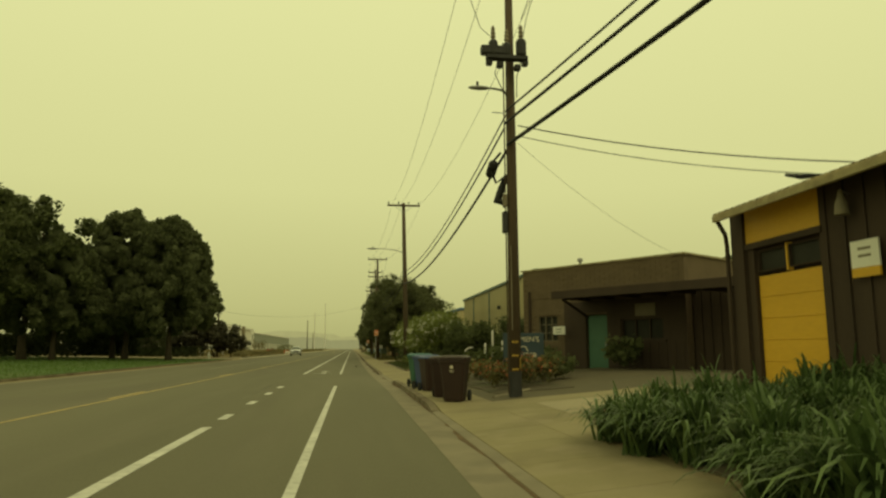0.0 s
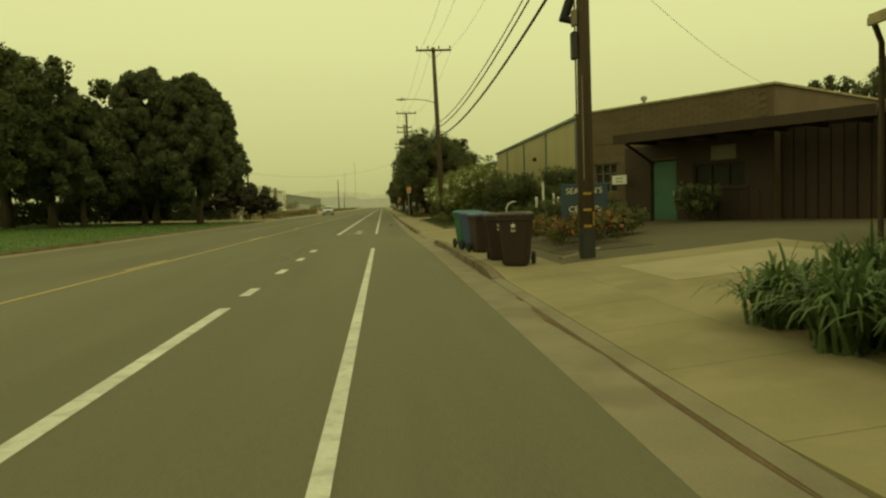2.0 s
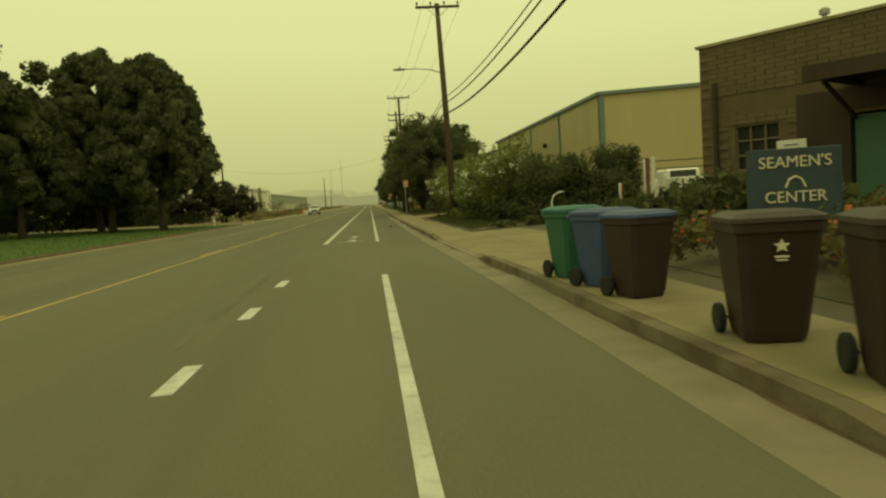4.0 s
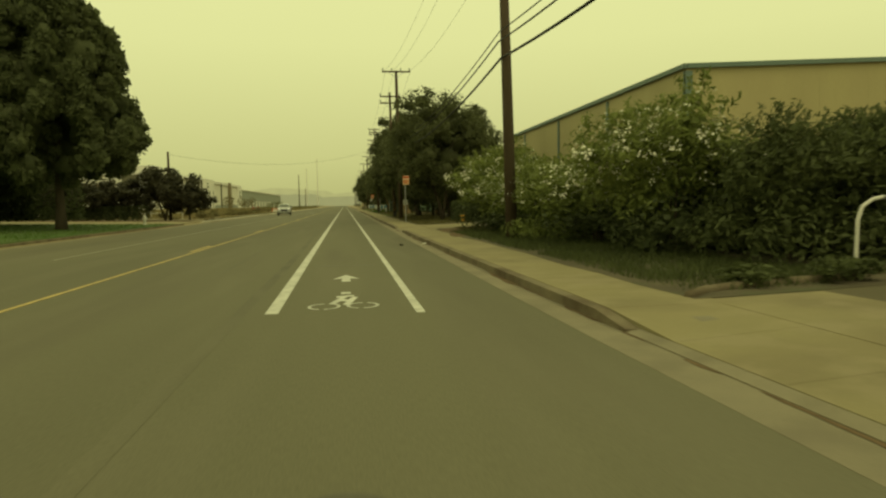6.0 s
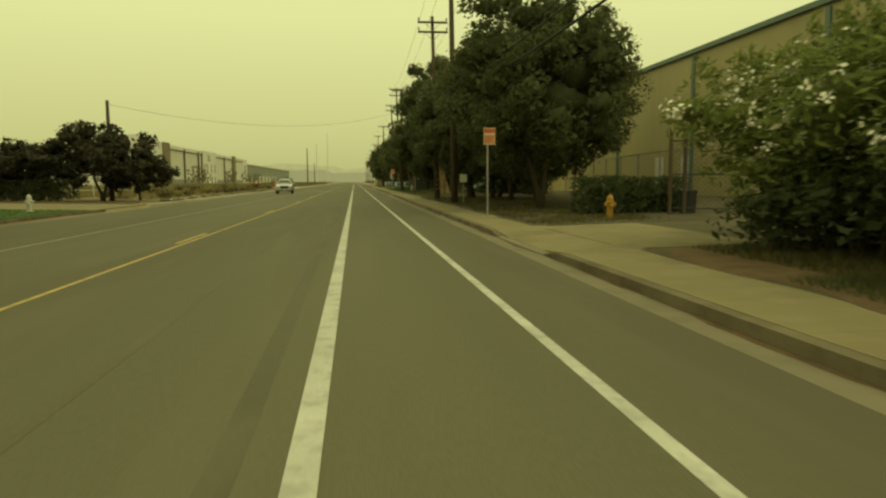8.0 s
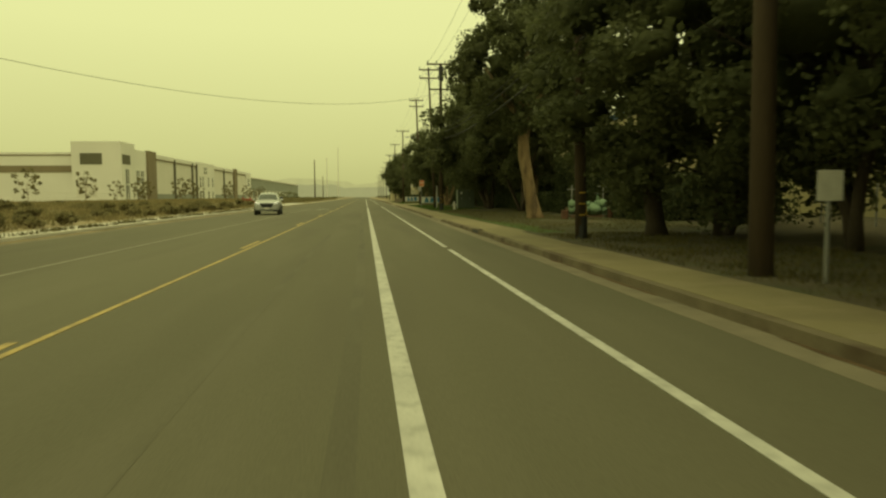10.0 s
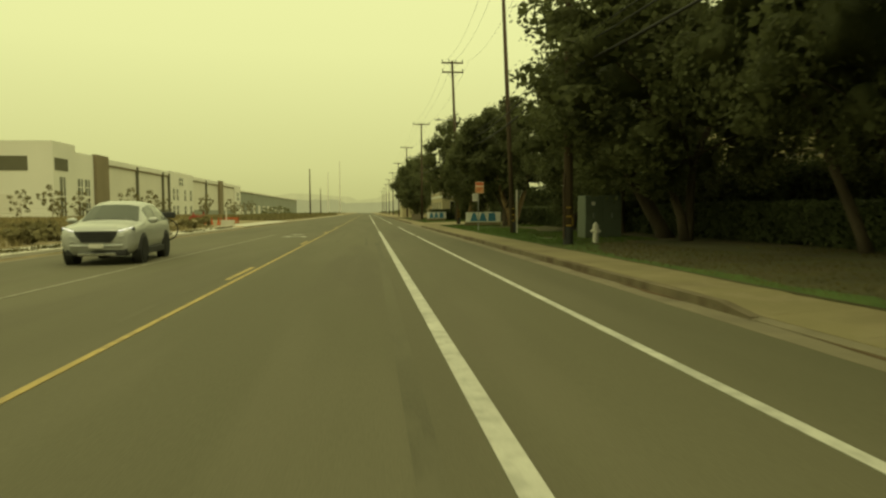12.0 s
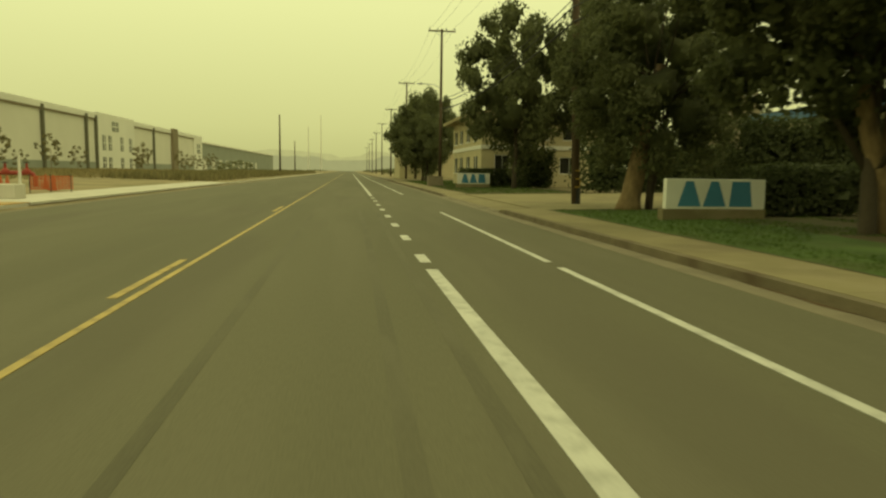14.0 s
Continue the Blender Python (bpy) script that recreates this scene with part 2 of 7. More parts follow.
BROWN_STEEL = mat("rusty_steel", (0.12, 0.06, 0.035), 0.7, 0.3, 5, 40, 0.1)
CABINET = mat("green_grey_cabinet", (0.1, 0.12, 0.09), 0.6, 0.1, 3, 40, 0.05)
ORANGE_PL = mat("orange_plastic", (0.42, 0.1, 0.035), 0.5, 0.1, 3, 40, 0)
CAR_SILVER = mat("silver_car_paint", (0.46, 0.47, 0.45), 0.25, 0.03, 3, 200, 0, metal=0.3, spec=0.6)
CAR_GLASS = mat("car_glass", (0.06, 0.068, 0.055), 0.08, 0.1, 1, 5, 0, spec=0.6)
CAR_WHITE = mat("white_car_paint", (0.68, 0.67, 0.62), 0.3, 0.04, 3, 200, 0, spec=0.5)
TYRE = mat("tyre_rubber", (0.02, 0.02, 0.02), 0.85, 0.2, 5, 60, 0.1)
CHROME = mat("bright_metal", (0.6, 0.6, 0.58), 0.2, 0.05, 5, 60, 0, metal=0.9)
OFFICE = mat("cream_stucco", (0.48, 0.42, 0.27), 0.9, 0.1, 0.6, 40, 0.15)


def lamp_mat(name, col, power):
    m = mat(name, col, 0.3, 0.02, 3, 20, 0)
    b = m.node_tree.nodes["Principled BSDF"]
    b.inputs["Emission Color"].default_value = (1.0, 0.97, 0.85, 1)
    b.inputs["Emission Strength"].default_value = power
    return m


HEADLIGHT = lamp_mat("lit_headlight", (0.7, 0.7, 0.65), 0.7)


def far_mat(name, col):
    """Plain smoky distance that glows by itself, the haze put into its colour."""
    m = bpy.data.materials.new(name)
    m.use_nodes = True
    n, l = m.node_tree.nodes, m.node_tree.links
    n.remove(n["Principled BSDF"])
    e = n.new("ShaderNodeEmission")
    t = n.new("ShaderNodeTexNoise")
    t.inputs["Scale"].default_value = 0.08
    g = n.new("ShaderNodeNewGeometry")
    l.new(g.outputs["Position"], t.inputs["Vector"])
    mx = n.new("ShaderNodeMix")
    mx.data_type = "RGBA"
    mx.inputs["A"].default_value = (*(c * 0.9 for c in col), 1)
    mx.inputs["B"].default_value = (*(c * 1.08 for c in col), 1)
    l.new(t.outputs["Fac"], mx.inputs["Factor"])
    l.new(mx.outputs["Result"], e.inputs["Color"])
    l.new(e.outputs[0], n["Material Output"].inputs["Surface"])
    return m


FAR_NEAR = far_mat("smoky_haze_glow_near", (0.31, 0.31, 0.132))
FAR_FAR = far_mat("smoky_haze_glow_far", (0.415, 0.41, 0.163))


# ---- mesh helpers ----
def finish(name, bm, material, parent=None, smooth=False):
    me = bpy.data.meshes.new(name)
    bm.to_mesh(me)
    bm.free()
    me.materials.append(material)
    if smooth:
        for p in me.polygons:
            p.use_smooth = True
    ob = new(name, me)
    if parent is not None:
        ob.parent = parent
    return ob


def part(name, bm, material, parent, label="", smooth=False):
    ob = finish(name, bm, material, parent, smooth)
    if label:
        tagged(ob, label)
    return ob


def thing(name, label, category, m=None, group="", kind=""):
    ob = new(name)
    ob.empty_display_size = 0.2
    if m is not None:
        ob.matrix_basis = m
    return tagged(ob, label, category, group, kind)


def structure(name, bm, material, label, category="", smooth=False):
    return tagged(finish(name, bm, material, None, smooth), label, category, "", "structure")


def box(bm, x0, x1, y0, y1, z0, z1, bevel=0.0, m=None):
    r = bmesh.ops.create_cube(bm, size=1)
    vs = r["verts"]
    for v in vs:
        v.co = Vector((x0 + (v.co.x + 0.5) * (x1 - x0), y0 + (v.co.y + 0.5) * (y1 - y0), z0 + (v.co.z + 0.5) * (z1 - z0)))
    if bevel:
        es = {e for v in vs for e in v.link_edges}
        out = bmesh.ops.bevel(bm, geom=list(es), offset=bevel, segments=1, affect="EDGES")
        vs = list({v for f in out["faces"] for v in f.verts} | {v for v in vs if v.is_valid})
    if m is not None:
        bmesh.ops.transform(bm, matrix=m, verts=vs)
    return bm


def B(*a, **k):
    return box(bmesh.new(), *a, **k)


def tube(bm, pts, radii, sides=8, cap=True):
    """A tapered tube along points."""
    rings = []
    n = len(pts)
    for i, p in enumerate(pts):
        p = Vector(p)
        d = Vector(pts[min(i + 1, n - 1)]) - Vector(pts[max(i - 1, 0)])
        q = Vector((0, 0, 1)).rotation_difference(d.normalized())
        r = radii[i] if hasattr(radii, "__len__") else radii
        rings.append([bm.verts.new(p + q @ Vector((r * math.cos(a), r * math.sin(a), 0)))
                      for a in (2 * math.pi * k / sides for k in range(sides))])
    for a, b in zip(rings, rings[1:]):
        for k in range(sides):
            bm.faces.new((a[k], a[(k + 1) % sides], b[(k + 1) % sides], b[k]))
    if cap:
        bm.faces.new(rings[0][::-1])
        bm.faces.new(rings[-1])
    return bm


def T(pts, radii, sides=8):
    return tube(bmesh.new(), pts, radii, sides)


def lathe(bm, profile, sides=16, m=None):
    """A turned shape: (radius, height) from the bottom up."""
    rings = []
    for r, z in profile:
        rings.append([bm.verts.new((r * math.cos(a), r * math.sin(a), z)) for a in (2 * math.pi * k / sides for k in range(sides))])
    for a, b in zip(rings, rings[1:]):
        for k in range(sides):
            bm.faces.new((a[k], a[(k + 1) % sides], b[(k + 1) % sides], b[k]))
    bm.faces.new(rings[0][::-1])
    bm.faces.new(rings[-1])
    if m is not None:
        bmesh.ops.transform(bm, matrix=m, verts=[v for r in rings for v in r])
    return bm


def prism(bm, outline, z0, z1):
    """An upright prism over an outline of (x, y)."""
    lo = [bm.verts.new((x, y, z0)) for x, y in outline]
    hi = [bm.verts.new((x, y, z1)) for x, y in outline]
    n = len(outline)
    for k in range(n):
        bm.faces.new((lo[k], lo[(k + 1) % n], hi[(k + 1) % n], hi[k]))
    bm.faces.new(hi)
    bm.faces.new(lo[::-1])
    bmesh.ops.recalc_face_normals(bm, faces=bm.faces)
    return bm


def raw(name, verts, faces, material, parent=None):
    """A mesh from arrays: verts N x 3, faces M x k."""
    me = bpy.data.meshes.new(name)
    verts, faces = np.asarray(verts, np.float32), np.asarray(faces, np.int32)
    k = faces.shape[1]
    me.vertices.add(len(verts))
    me.vertices.foreach_set("co", verts.ravel())
    me.loops.add(faces.size)
    me.loops.foreach_set("vertex_index", faces.ravel())
    me.polygons.add(len(faces))
    me.polygons.foreach_set("loop_start", np.arange(0, faces.size, k, dtype=np.int32))
    me.update(calc_edges=True)
    me.validate()
    me.materials.append(material)
    ob = new(name, me)
    if parent is not None:
        ob.parent = parent
    return ob


RNG = np.random.RandomState(7)


def leaf_quads(pos, nrm, length, width, rng, droop=0.0, scatter=0.55):
    """Small folded leaves at pos, facing roughly nrm."""
    n = len(pos)
    nrm = nrm + rng.normal(0, scatter, (n, 3))
    nrm /= np.linalg.norm(nrm, axis=1, keepdims=True) + 1e-9
    d = rng.normal(0, 1, (n, 3))
    d[:, 2] -= droop
    d -= nrm * np.sum(d * nrm, 1, keepdims=True)
    d /= np.linalg.norm(d, axis=1, keepdims=True) + 1e-9
    s = np.cross(nrm, d)
    L = (length * rng.uniform(0.6, 1.3, n))[:, None]
    W = (width * rng.uniform(0.7, 1.3, n))[:, None]
    v = np.stack([pos - d * L * 0.5, pos + s * W * 0.5, pos + d * L * 0.5, pos - s * W * 0.5], 1)
    return v.reshape(-1, 3), np.arange(4 * n).reshape(n, 4)


def lobe_points(lobes, per, rng, lo=0.8, hi=1.06, flat=0.85):
    """Points over the skins of many rounded lobes (x, y, z, r), with outward directions."""
    ps, ns = [], []
    for x, y, z, r in lobes:
        k = max(6, int(per * r * r))
        d = rng.normal(0, 1, (k, 3))
        d /= np.linalg.norm(d, axis=1, keepdims=True)
        rr = r * rng.uniform(lo, hi, (k, 1))
        q = d * rr
        q[:, 2] *= flat
        ps.append(q + (x, y, z))
        ns.append(d)
    return np.concatenate(ps), np.concatenate(ns)


def crown_lobes(rng, radius, z0, z1, count, size=(0.18, 0.34), shape="round"):
    """Lobes that fill a crown of that radius between two heights."""
    out = []
    mid, half = (z0 + z1) / 2, (z1 - z0) / 2
    while len(out) < count:
        d = rng.normal(0, 1, 3)
        d /= np.linalg.norm(d)
        f = rng.uniform(0.3, 0.92) ** 0.6
        s = rng.uniform(*size) * radius
        out.append((d[0] * f * (radius - s * 0.6), d[1] * f * (radius - s * 0.6), mid + d[2] * f * (half - s * 0.5), s))
    return out


def ball_points(cuts):
    """The corners and faces of a unit ball of small squares, the twiggy heart of a clump."""
    bm = bmesh.new()
    bmesh.ops.create_cube(bm, size=1)
    bmesh.ops.subdivide_edges(bm, edges=bm.edges[:], cuts=cuts, use_grid_fill=True)
    bm.verts.index_update()
    v = np.array([v.co.normalized()[:] for v in bm.verts])
    f = np.array([[q.index for q in t.verts] for t in bm.faces])
    bm.free()
    return v, f


HEART_V, HEART_F = ball_points(2)


def build_tree(name, label, seed, height, radius, z0, leafmat, barkmat, leaf=(0.2, 0.1), density=1.0, clumps=46, trunk_r=0.22,
               shape="round", category="tree", limbs=7, group="", spray=0.0, uneven=0.2, stems=1, clump_size=(0.2, 0.33), dense=True):
    """A tapered trunk with limbs under a crown of leafy clumps with gaps between them. spray: how far the clumps reach out in pointed tips."""
    rng = np.random.RandomState(seed)
    root = thing(name, label, category, None, group)
    mid, half = (z0 + height) / 2, (height - z0) / 2
    heads = []
    for k in range(clumps):
        zz = 1 - 2 * (k + 0.5) / clumps
        az = k * 2.39996 + rng.uniform(-0.4, 0.4)
        across = (1 - zz * zz) ** 0.5
        if shape == "broad":
            across = (1 - abs(zz) ** 5) ** 0.5 * (0.8 - 0.36 * zz)
        d = np.array([math.cos(az) * across, math.sin(az) * across, zz])
        out = d / np.linalg.norm(d)
        bump = 1 + uneven * noise.noise(Vector(d * 1.9) + Vector((seed * 3.1, 0, 0))) * 1.6 + rng.uniform(-0.5, 0.5) * uneven
        s = rng.uniform(*clump_size) * radius
        w = 1.0
        if shape == "low":
            w = 1.15
        fr = min(bump, 1.15)
        heads.append((np.array([d[0] * fr * (radius - s * 0.8) * w, d[1] * fr * (radius - s * 0.8) * w,
                                mid + d[2] * fr * (half - s * 0.7)]), out, s))
    V, F, base = [], [], 0

    def add(v, f):
        nonlocal base
        V.append(v)
        F.append(f + base)
        base += len(v)

    leaves_p, leaves_n, cards_p = [], [], []

    def skin(c, r, out, count, lo=0.86, hi=1.1, flat=0.9, back=-0.25, card=0.22):
        d = rng.normal(0, 1, (count, 3))
        d /= np.linalg.norm(d, axis=1, keepdims=True)
        d = d[d @ out > back]
        q = d * r * rng.uniform(lo, hi, (len(d), 1))
        q[:, 2] *= flat
        leaves_p.append(q + c)
        leaves_n.append(d)
        k = int(1.25 * card * count)
        if k:
            e = rng.normal(0, 1, (k, 3))
            e /= np.linalg.norm(e, axis=1, keepdims=True)
            cards_p.append(c + e * r * rng.uniform(0.45, 0.88, (k, 1)) * np.array([1, 1, flat]))

    full = 1.45 if shape == "broad" else 1.0
    hearts = [(c, s * 0.44 * full, d) for c, d, s in heads]
    for k in range(9 if dense else 0):
        a = k * 2.4
        hearts.append((np.array([0.36 * radius * math.cos(a), 0.36 * radius * math.sin(a), mid + half * (-0.5 + k * 0.11)]), 0.2 * radius * full, np.array([0, 0, 1.0])))
    for c, r, d in hearts if dense else ():
        v = HEART_V * r * np.array([1, 1, 0.9])
        v = v * (1 + 0.25 * rng.normal(0, 1, (len(v), 1)).clip(-1.2, 1.2))
        add(v + c, HEART_F)
        skin(c, r * 1.15, d, int(44 * density), 0.9, 1.2, back=-1, card=0.6)
    for c, d, s in heads:
        skin(c, s, d, int(86 * density), card=0.6)
        side = np.cross(d, (0, 0, 1.0)) + 1e-6
        side /= np.linalg.norm(side)
        for j in range(5):
            o = d + rng.normal(0, 0.55, 3)
            o /= np.linalg.norm(o)
            skin(c + o * s * 0.72, s * rng.uniform(0.38, 0.58), o, int(58 * density))
        if spray:
            o = d + np.array([0, 0, 0.35])
            o /= np.linalg.norm(o)
            for f, r in ((0.85, 0.42), (1.15, 0.3), (1.4, 0.2), (1.6, 0.12)):
                skin(c + o * s * (0.3 + f * spray), s * r, o, int(26 * density), 0.3, 1.1, 0.7, -1, 0.1)
    p, n = np.concatenate(leaves_p), np.concatenate(leaves_n)
    n[:, 2] += 0.25
    v, f = leaf_quads(p, n, leaf[0], leaf[1], rng, 0.3, 0.42)
    add(v, f)
    p = np.concatenate(cards_p)
    v, f = leaf_quads(p, rng.normal(0, 1, p.shape), leaf[0] * 2.0, leaf[0] * 1.3, rng)
    add(v, f)
    bm = bmesh.new()
    for st in range(stems):
        ang = st * 2.3 + seed
        spread = 0.0 if stems == 1 else 0.34 * radius
        top = Vector((spread * math.cos(ang), spread * math.sin(ang), z0 + (height - z0) * 0.45))
        tr_ = trunk_r * (1.0 if stems == 1 else 0.72)
        pts, rad = [], []
        for k in range(8):
            f = k / 7
            wob = 0.09 * radius * math.sin(2.6 * f * math.pi + seed + st)
            pts.append((top.x * f ** 1.3 + wob * 0.5 * f, top.y * f ** 1.3 + wob * 0.35 * f, top.z * f - 0.15 * (k == 0)))
            rad.append(tr_ * (1.45 if k == 0 else 1.08 - 0.6 * f))
        tube(bm, pts, rad, 10)
        for k in range(limbs):
            b = Vector(heads[(k * 7 + st * 3) % len(heads)][0])
            f = rng.uniform(0.5, 0.95)
            a = Vector(pts[int(f * 7)])
            m_ = a.lerp(b, 0.5) + Vector((rng.normal(0, 0.2), rng.normal(0, 0.2), 0.25))
            tube(bm, [a, m_, b], [tr_ * 0.45, tr_ * 0.3, tr_ * 0.1], 6)
    part("trunk", bm, barkmat, root, smooth=True)
    raw("crown", np.concatenate(V), np.concatenate(F), leafmat, root)
    return root


# ---- lie of the land ----
def kerb_x(y):
    return float(np.interp(y, [-40, 10, 34, 46, 64, 100, 125, 146, 164, 400], [3.95, 3.93, 3.9, 3.62, 3.53, 3.57, 3.68, 3.76, 3.7, 3.9]))


def back_x(y):
    """The back edge of the pavement."""
    return 1.57 + float(np.interp(y, [-40, 10, 24, 49, 64, 100, 125, 150, 400], [3.85, 3.82, 3.72, 3.6, 3.64, 3.6, 3.74, 3.9, 4.0]))


def gutter_w(y):
    return float(np.interp(y, [34, 46, 60, 400], [0.48, 0.4, 0.36, 0.4]))


DRIVES = ((16.5, 25.6), (37.5, 45.2), (70.9, 75.0), (121.6, 127.0), (177.2, 190.5))


def kerb_h(y):
    h = 0.125
    for a, b in DRIVES:
        d = max(a - y, y - b)
        h = min(h, 0.035 + 0.09 * min(max(d / 0.8, 0), 1))
    return h


def land(x, y):
    """Height of the ground beside the road."""
    if x > 0:
        s = float(np.interp(y, [36, 46, 60, 100, 400], [0.08, 0.03, 0.025, 0.018, 0.012]))
        cap = float(np.interp(y, [36, 46, 400], [0.45, 0.45, 0.4]))
        return 0.125 + min(max(x - 5.2, 0) * s, cap)
    return 0.15 + min(max(-11.4 - x, 0) * 0.02, 0.5)


LEFT_KERB = -10.9
bm = bmesh.new()
xs = [-4000, -900, -300, -140, -90, -60, -45, -34, -28, -24, -20, -17, -14, -12, -11.1, -10.6, -3, 3.0, 4.2, 5.2, 6, 7, 8, 9, 10, 12, 14, 17, 20, 25, 32, 45, 70, 120, 300, 900, 4000]
ys = [-900, -200, -60] + list(range(-30, 270, 4)) + [290, 320, 360, 400, 450, 520, 600, 750, 1000, 1600, 2600, 4500]
grid = []
for y in ys:
    row = []
    for x in xs:
        z = -0.08 if -11.0 < x < 4.8 else land(x, y) - 0.02
        row.append(bm.verts.new((x, y, z)))
    grid.append(row)
for a, b in zip(grid, grid[1:]):
    for k in range(len(xs) - 1):
        bm.faces.new((a[k], a[k + 1], b[k + 1], b[k]))
structure("ground", bm, DIRT, "dry brown earth with thin weeds beside the road", "ground", True)


def strip(name, edge_a, edge_b, y0, y1, z, material, label, category, step=4.0, depth=0.06):
    """A slab along the road between two edges given as functions of y."""
    bm = bmesh.new()
    n = max(1, int(round((y1 - y0) / step)))
    rows = []
    for k in range(n + 1):
        y = y0 + (y1 - y0) * k / n
        a, b = edge_a(y), edge_b(y)
        za, zb = (z(y) if callable(z) else (z, z))
        rows.append([bm.verts.new(p) for p in ((a, y, za - depth), (a, y, za), (b, y, zb), (b, y, zb - depth))])
    for a, b in zip(rows, rows[1:]):
        for k in range(3):
            bm.faces.new((a[k + 1], a[k], b[k], b[k + 1]))
    bm.faces.new(rows[0])
    bm.faces.new(rows[-1][::-1])
    bmesh.ops.recalc_face_normals(bm, faces=bm.faces)
    return structure(name, bm, material, label, category)


strip("road", lambda y: LEFT_KERB + 0.45, lambda y: kerb_x(y) - gutter_w(y), -60, 1200, 0.0, ASPHALT, "grey worn asphalt road with faint tyre tracks", "road", 3)
strip("gutter_near", lambda y: kerb_x(y) - gutter_w(y), lambda y: kerb_x(y), -60, 420, 0.002, GUTTER, "pale concrete gutter along the kerb", "gutter", 3)
strip("gutter_far", lambda y: LEFT_KERB, lambda y: LEFT_KERB + 0.45, -60, 420, 0.002, GUTTER, "pale concrete gutter along the far kerb", "gutter", 6)
ends = [-60] + [e for pair in DRIVES for e in pair] + [420]
for k, (a, b) in enumerate(zip(ends, ends[1:])):
    if k % 2:
        strip("kerb_dropped", lambda y: kerb_x(y), lambda y: kerb_x(y) + 0.15, a, b, lambda y: (0.012, kerb_h(y)), GUTTER, "dropped concrete kerb across a driveway", "kerb", 0.8, 0.25)
    else:
        strip("kerb_near", lambda y: kerb_x(y), lambda y: kerb_x(y) + 0.15, a, b, lambda y: (kerb_h(y), kerb_h(y)), KERB, "stained concrete kerb that drops at the driveways", "kerb", 0.8, 0.25)
strip("kerb_far", lambda y: LEFT_KERB - 0.15, lambda y: LEFT_KERB, -60, 92, 0.14, KERB, "stained concrete kerb beside the lawn", "kerb", 4, 0.25)
strip("kerb_lot", lambda y: LEFT_KERB - 0.18, lambda y: LEFT_KERB, 99, 178, 0.15, NEW_CONC, "new pale concrete kerb beside the vacant lot", "kerb", 4, 0.25)
strip("kerb_lot_end", lambda y: LEFT_KERB - 0.18, lambda y: LEFT_KERB, 214, 420, 0.15, NEW_CONC, "new pale concrete kerb beyond the lot entrance", "kerb", 4, 0.25)


def mark(name, outline, material, label, z=0.006):
    bm = bmesh.new()
    prism(bm, outline, 0.0008, z)
    return structure(name, bm, material, label, "road marking")


def bar(name, xc, w, y0, y1, material, label, z=0.006):
    f = xc if callable(xc) else (lambda y: xc)
    n = max(1, int((y1 - y0) / 8))
    pts = [y0 + (y1 - y0) * k / n for k in range(n + 1)]
    return mark(name, [(f(y) - w / 2, y) for y in pts] + [(f(y) + w / 2, y) for y in pts[::-1]], material, label, z)


def yel_x(y):
    return float(np.interp(y, [-60, 15, 55, 66, 104, 120, 140, 165, 500], [-3.85, -3.84, -3.5, -3.45, -3.27, -3.29, -3.25, -3.22, -3.2]))


W_LINE, R_LINE = 0.16, 0.11
for a, b in ((-40, 23.6), (47.3, 164.2), (190.8, 420)):
    bar("lane_line", 0.0, W_LINE, a, b, LINE_W, "wide worn white bike lane line")
for a in (24.9, 28.35, 31.7, 35.0, 164.9, 168.1, 171.3, 174.5, 177.8, 181.0, 184.3, 187.5):
    bar("lane_dash", 0.0, W_LINE, a, a + 0.95, LINE_W, "short white lane dash")
for a, b in ((-40, 35.75), (47.0, 102.5), (103.4, 155.4), (156.8, 164.3), (164.9, 177.0), (193, 420)):
    bar("edge_line", 1.8, R_LINE, a, b, LINE_W, "thin white bike lane edge line")
bar("centre_line", yel_x, 0.08, -60, 500, LINE_Y, "yellow turn lane line")
for k in range(14):
    a = -12.9 + 14.6 * k
    bar("centre_dash", lambda y: yel_x(y) - 0.19, 0.1, a, a + 3.0, LINE_Y, "yellow turn lane dash")
bar("far_line", lambda y: float(np.interp(y, [-60, 75, 115, 140, 162, 500], [-6.75, -6.65, -6.45, -6.32, -6.05, -6.0])), 0.1, 58, 160, LINE_FAINT, "thin pale line of the far lane")
# turn arrows in the middle lane
mark("turn_arrow", [(-5.3, 156.85), (-4.75, 156.3), (-4.8, 156.85), (-4.42, 156.9), (-4.22, 156.6), (-4.15, 155.9), (-3.98, 156.0), (-3.98, 156.8), (-4.38, 157.2), (-4.85, 157.2), (-4.95, 157.45)], LINE_W, "faded white left turn arrow")
mark("turn_arrow", [(-5.25, 160.45), (-4.8, 159.8), (-4.65, 160.1), (-4.4, 160.35), (-4.7, 160.85), (-4.78, 160.45)], LINE_W, "faded white arrow of the far lane")
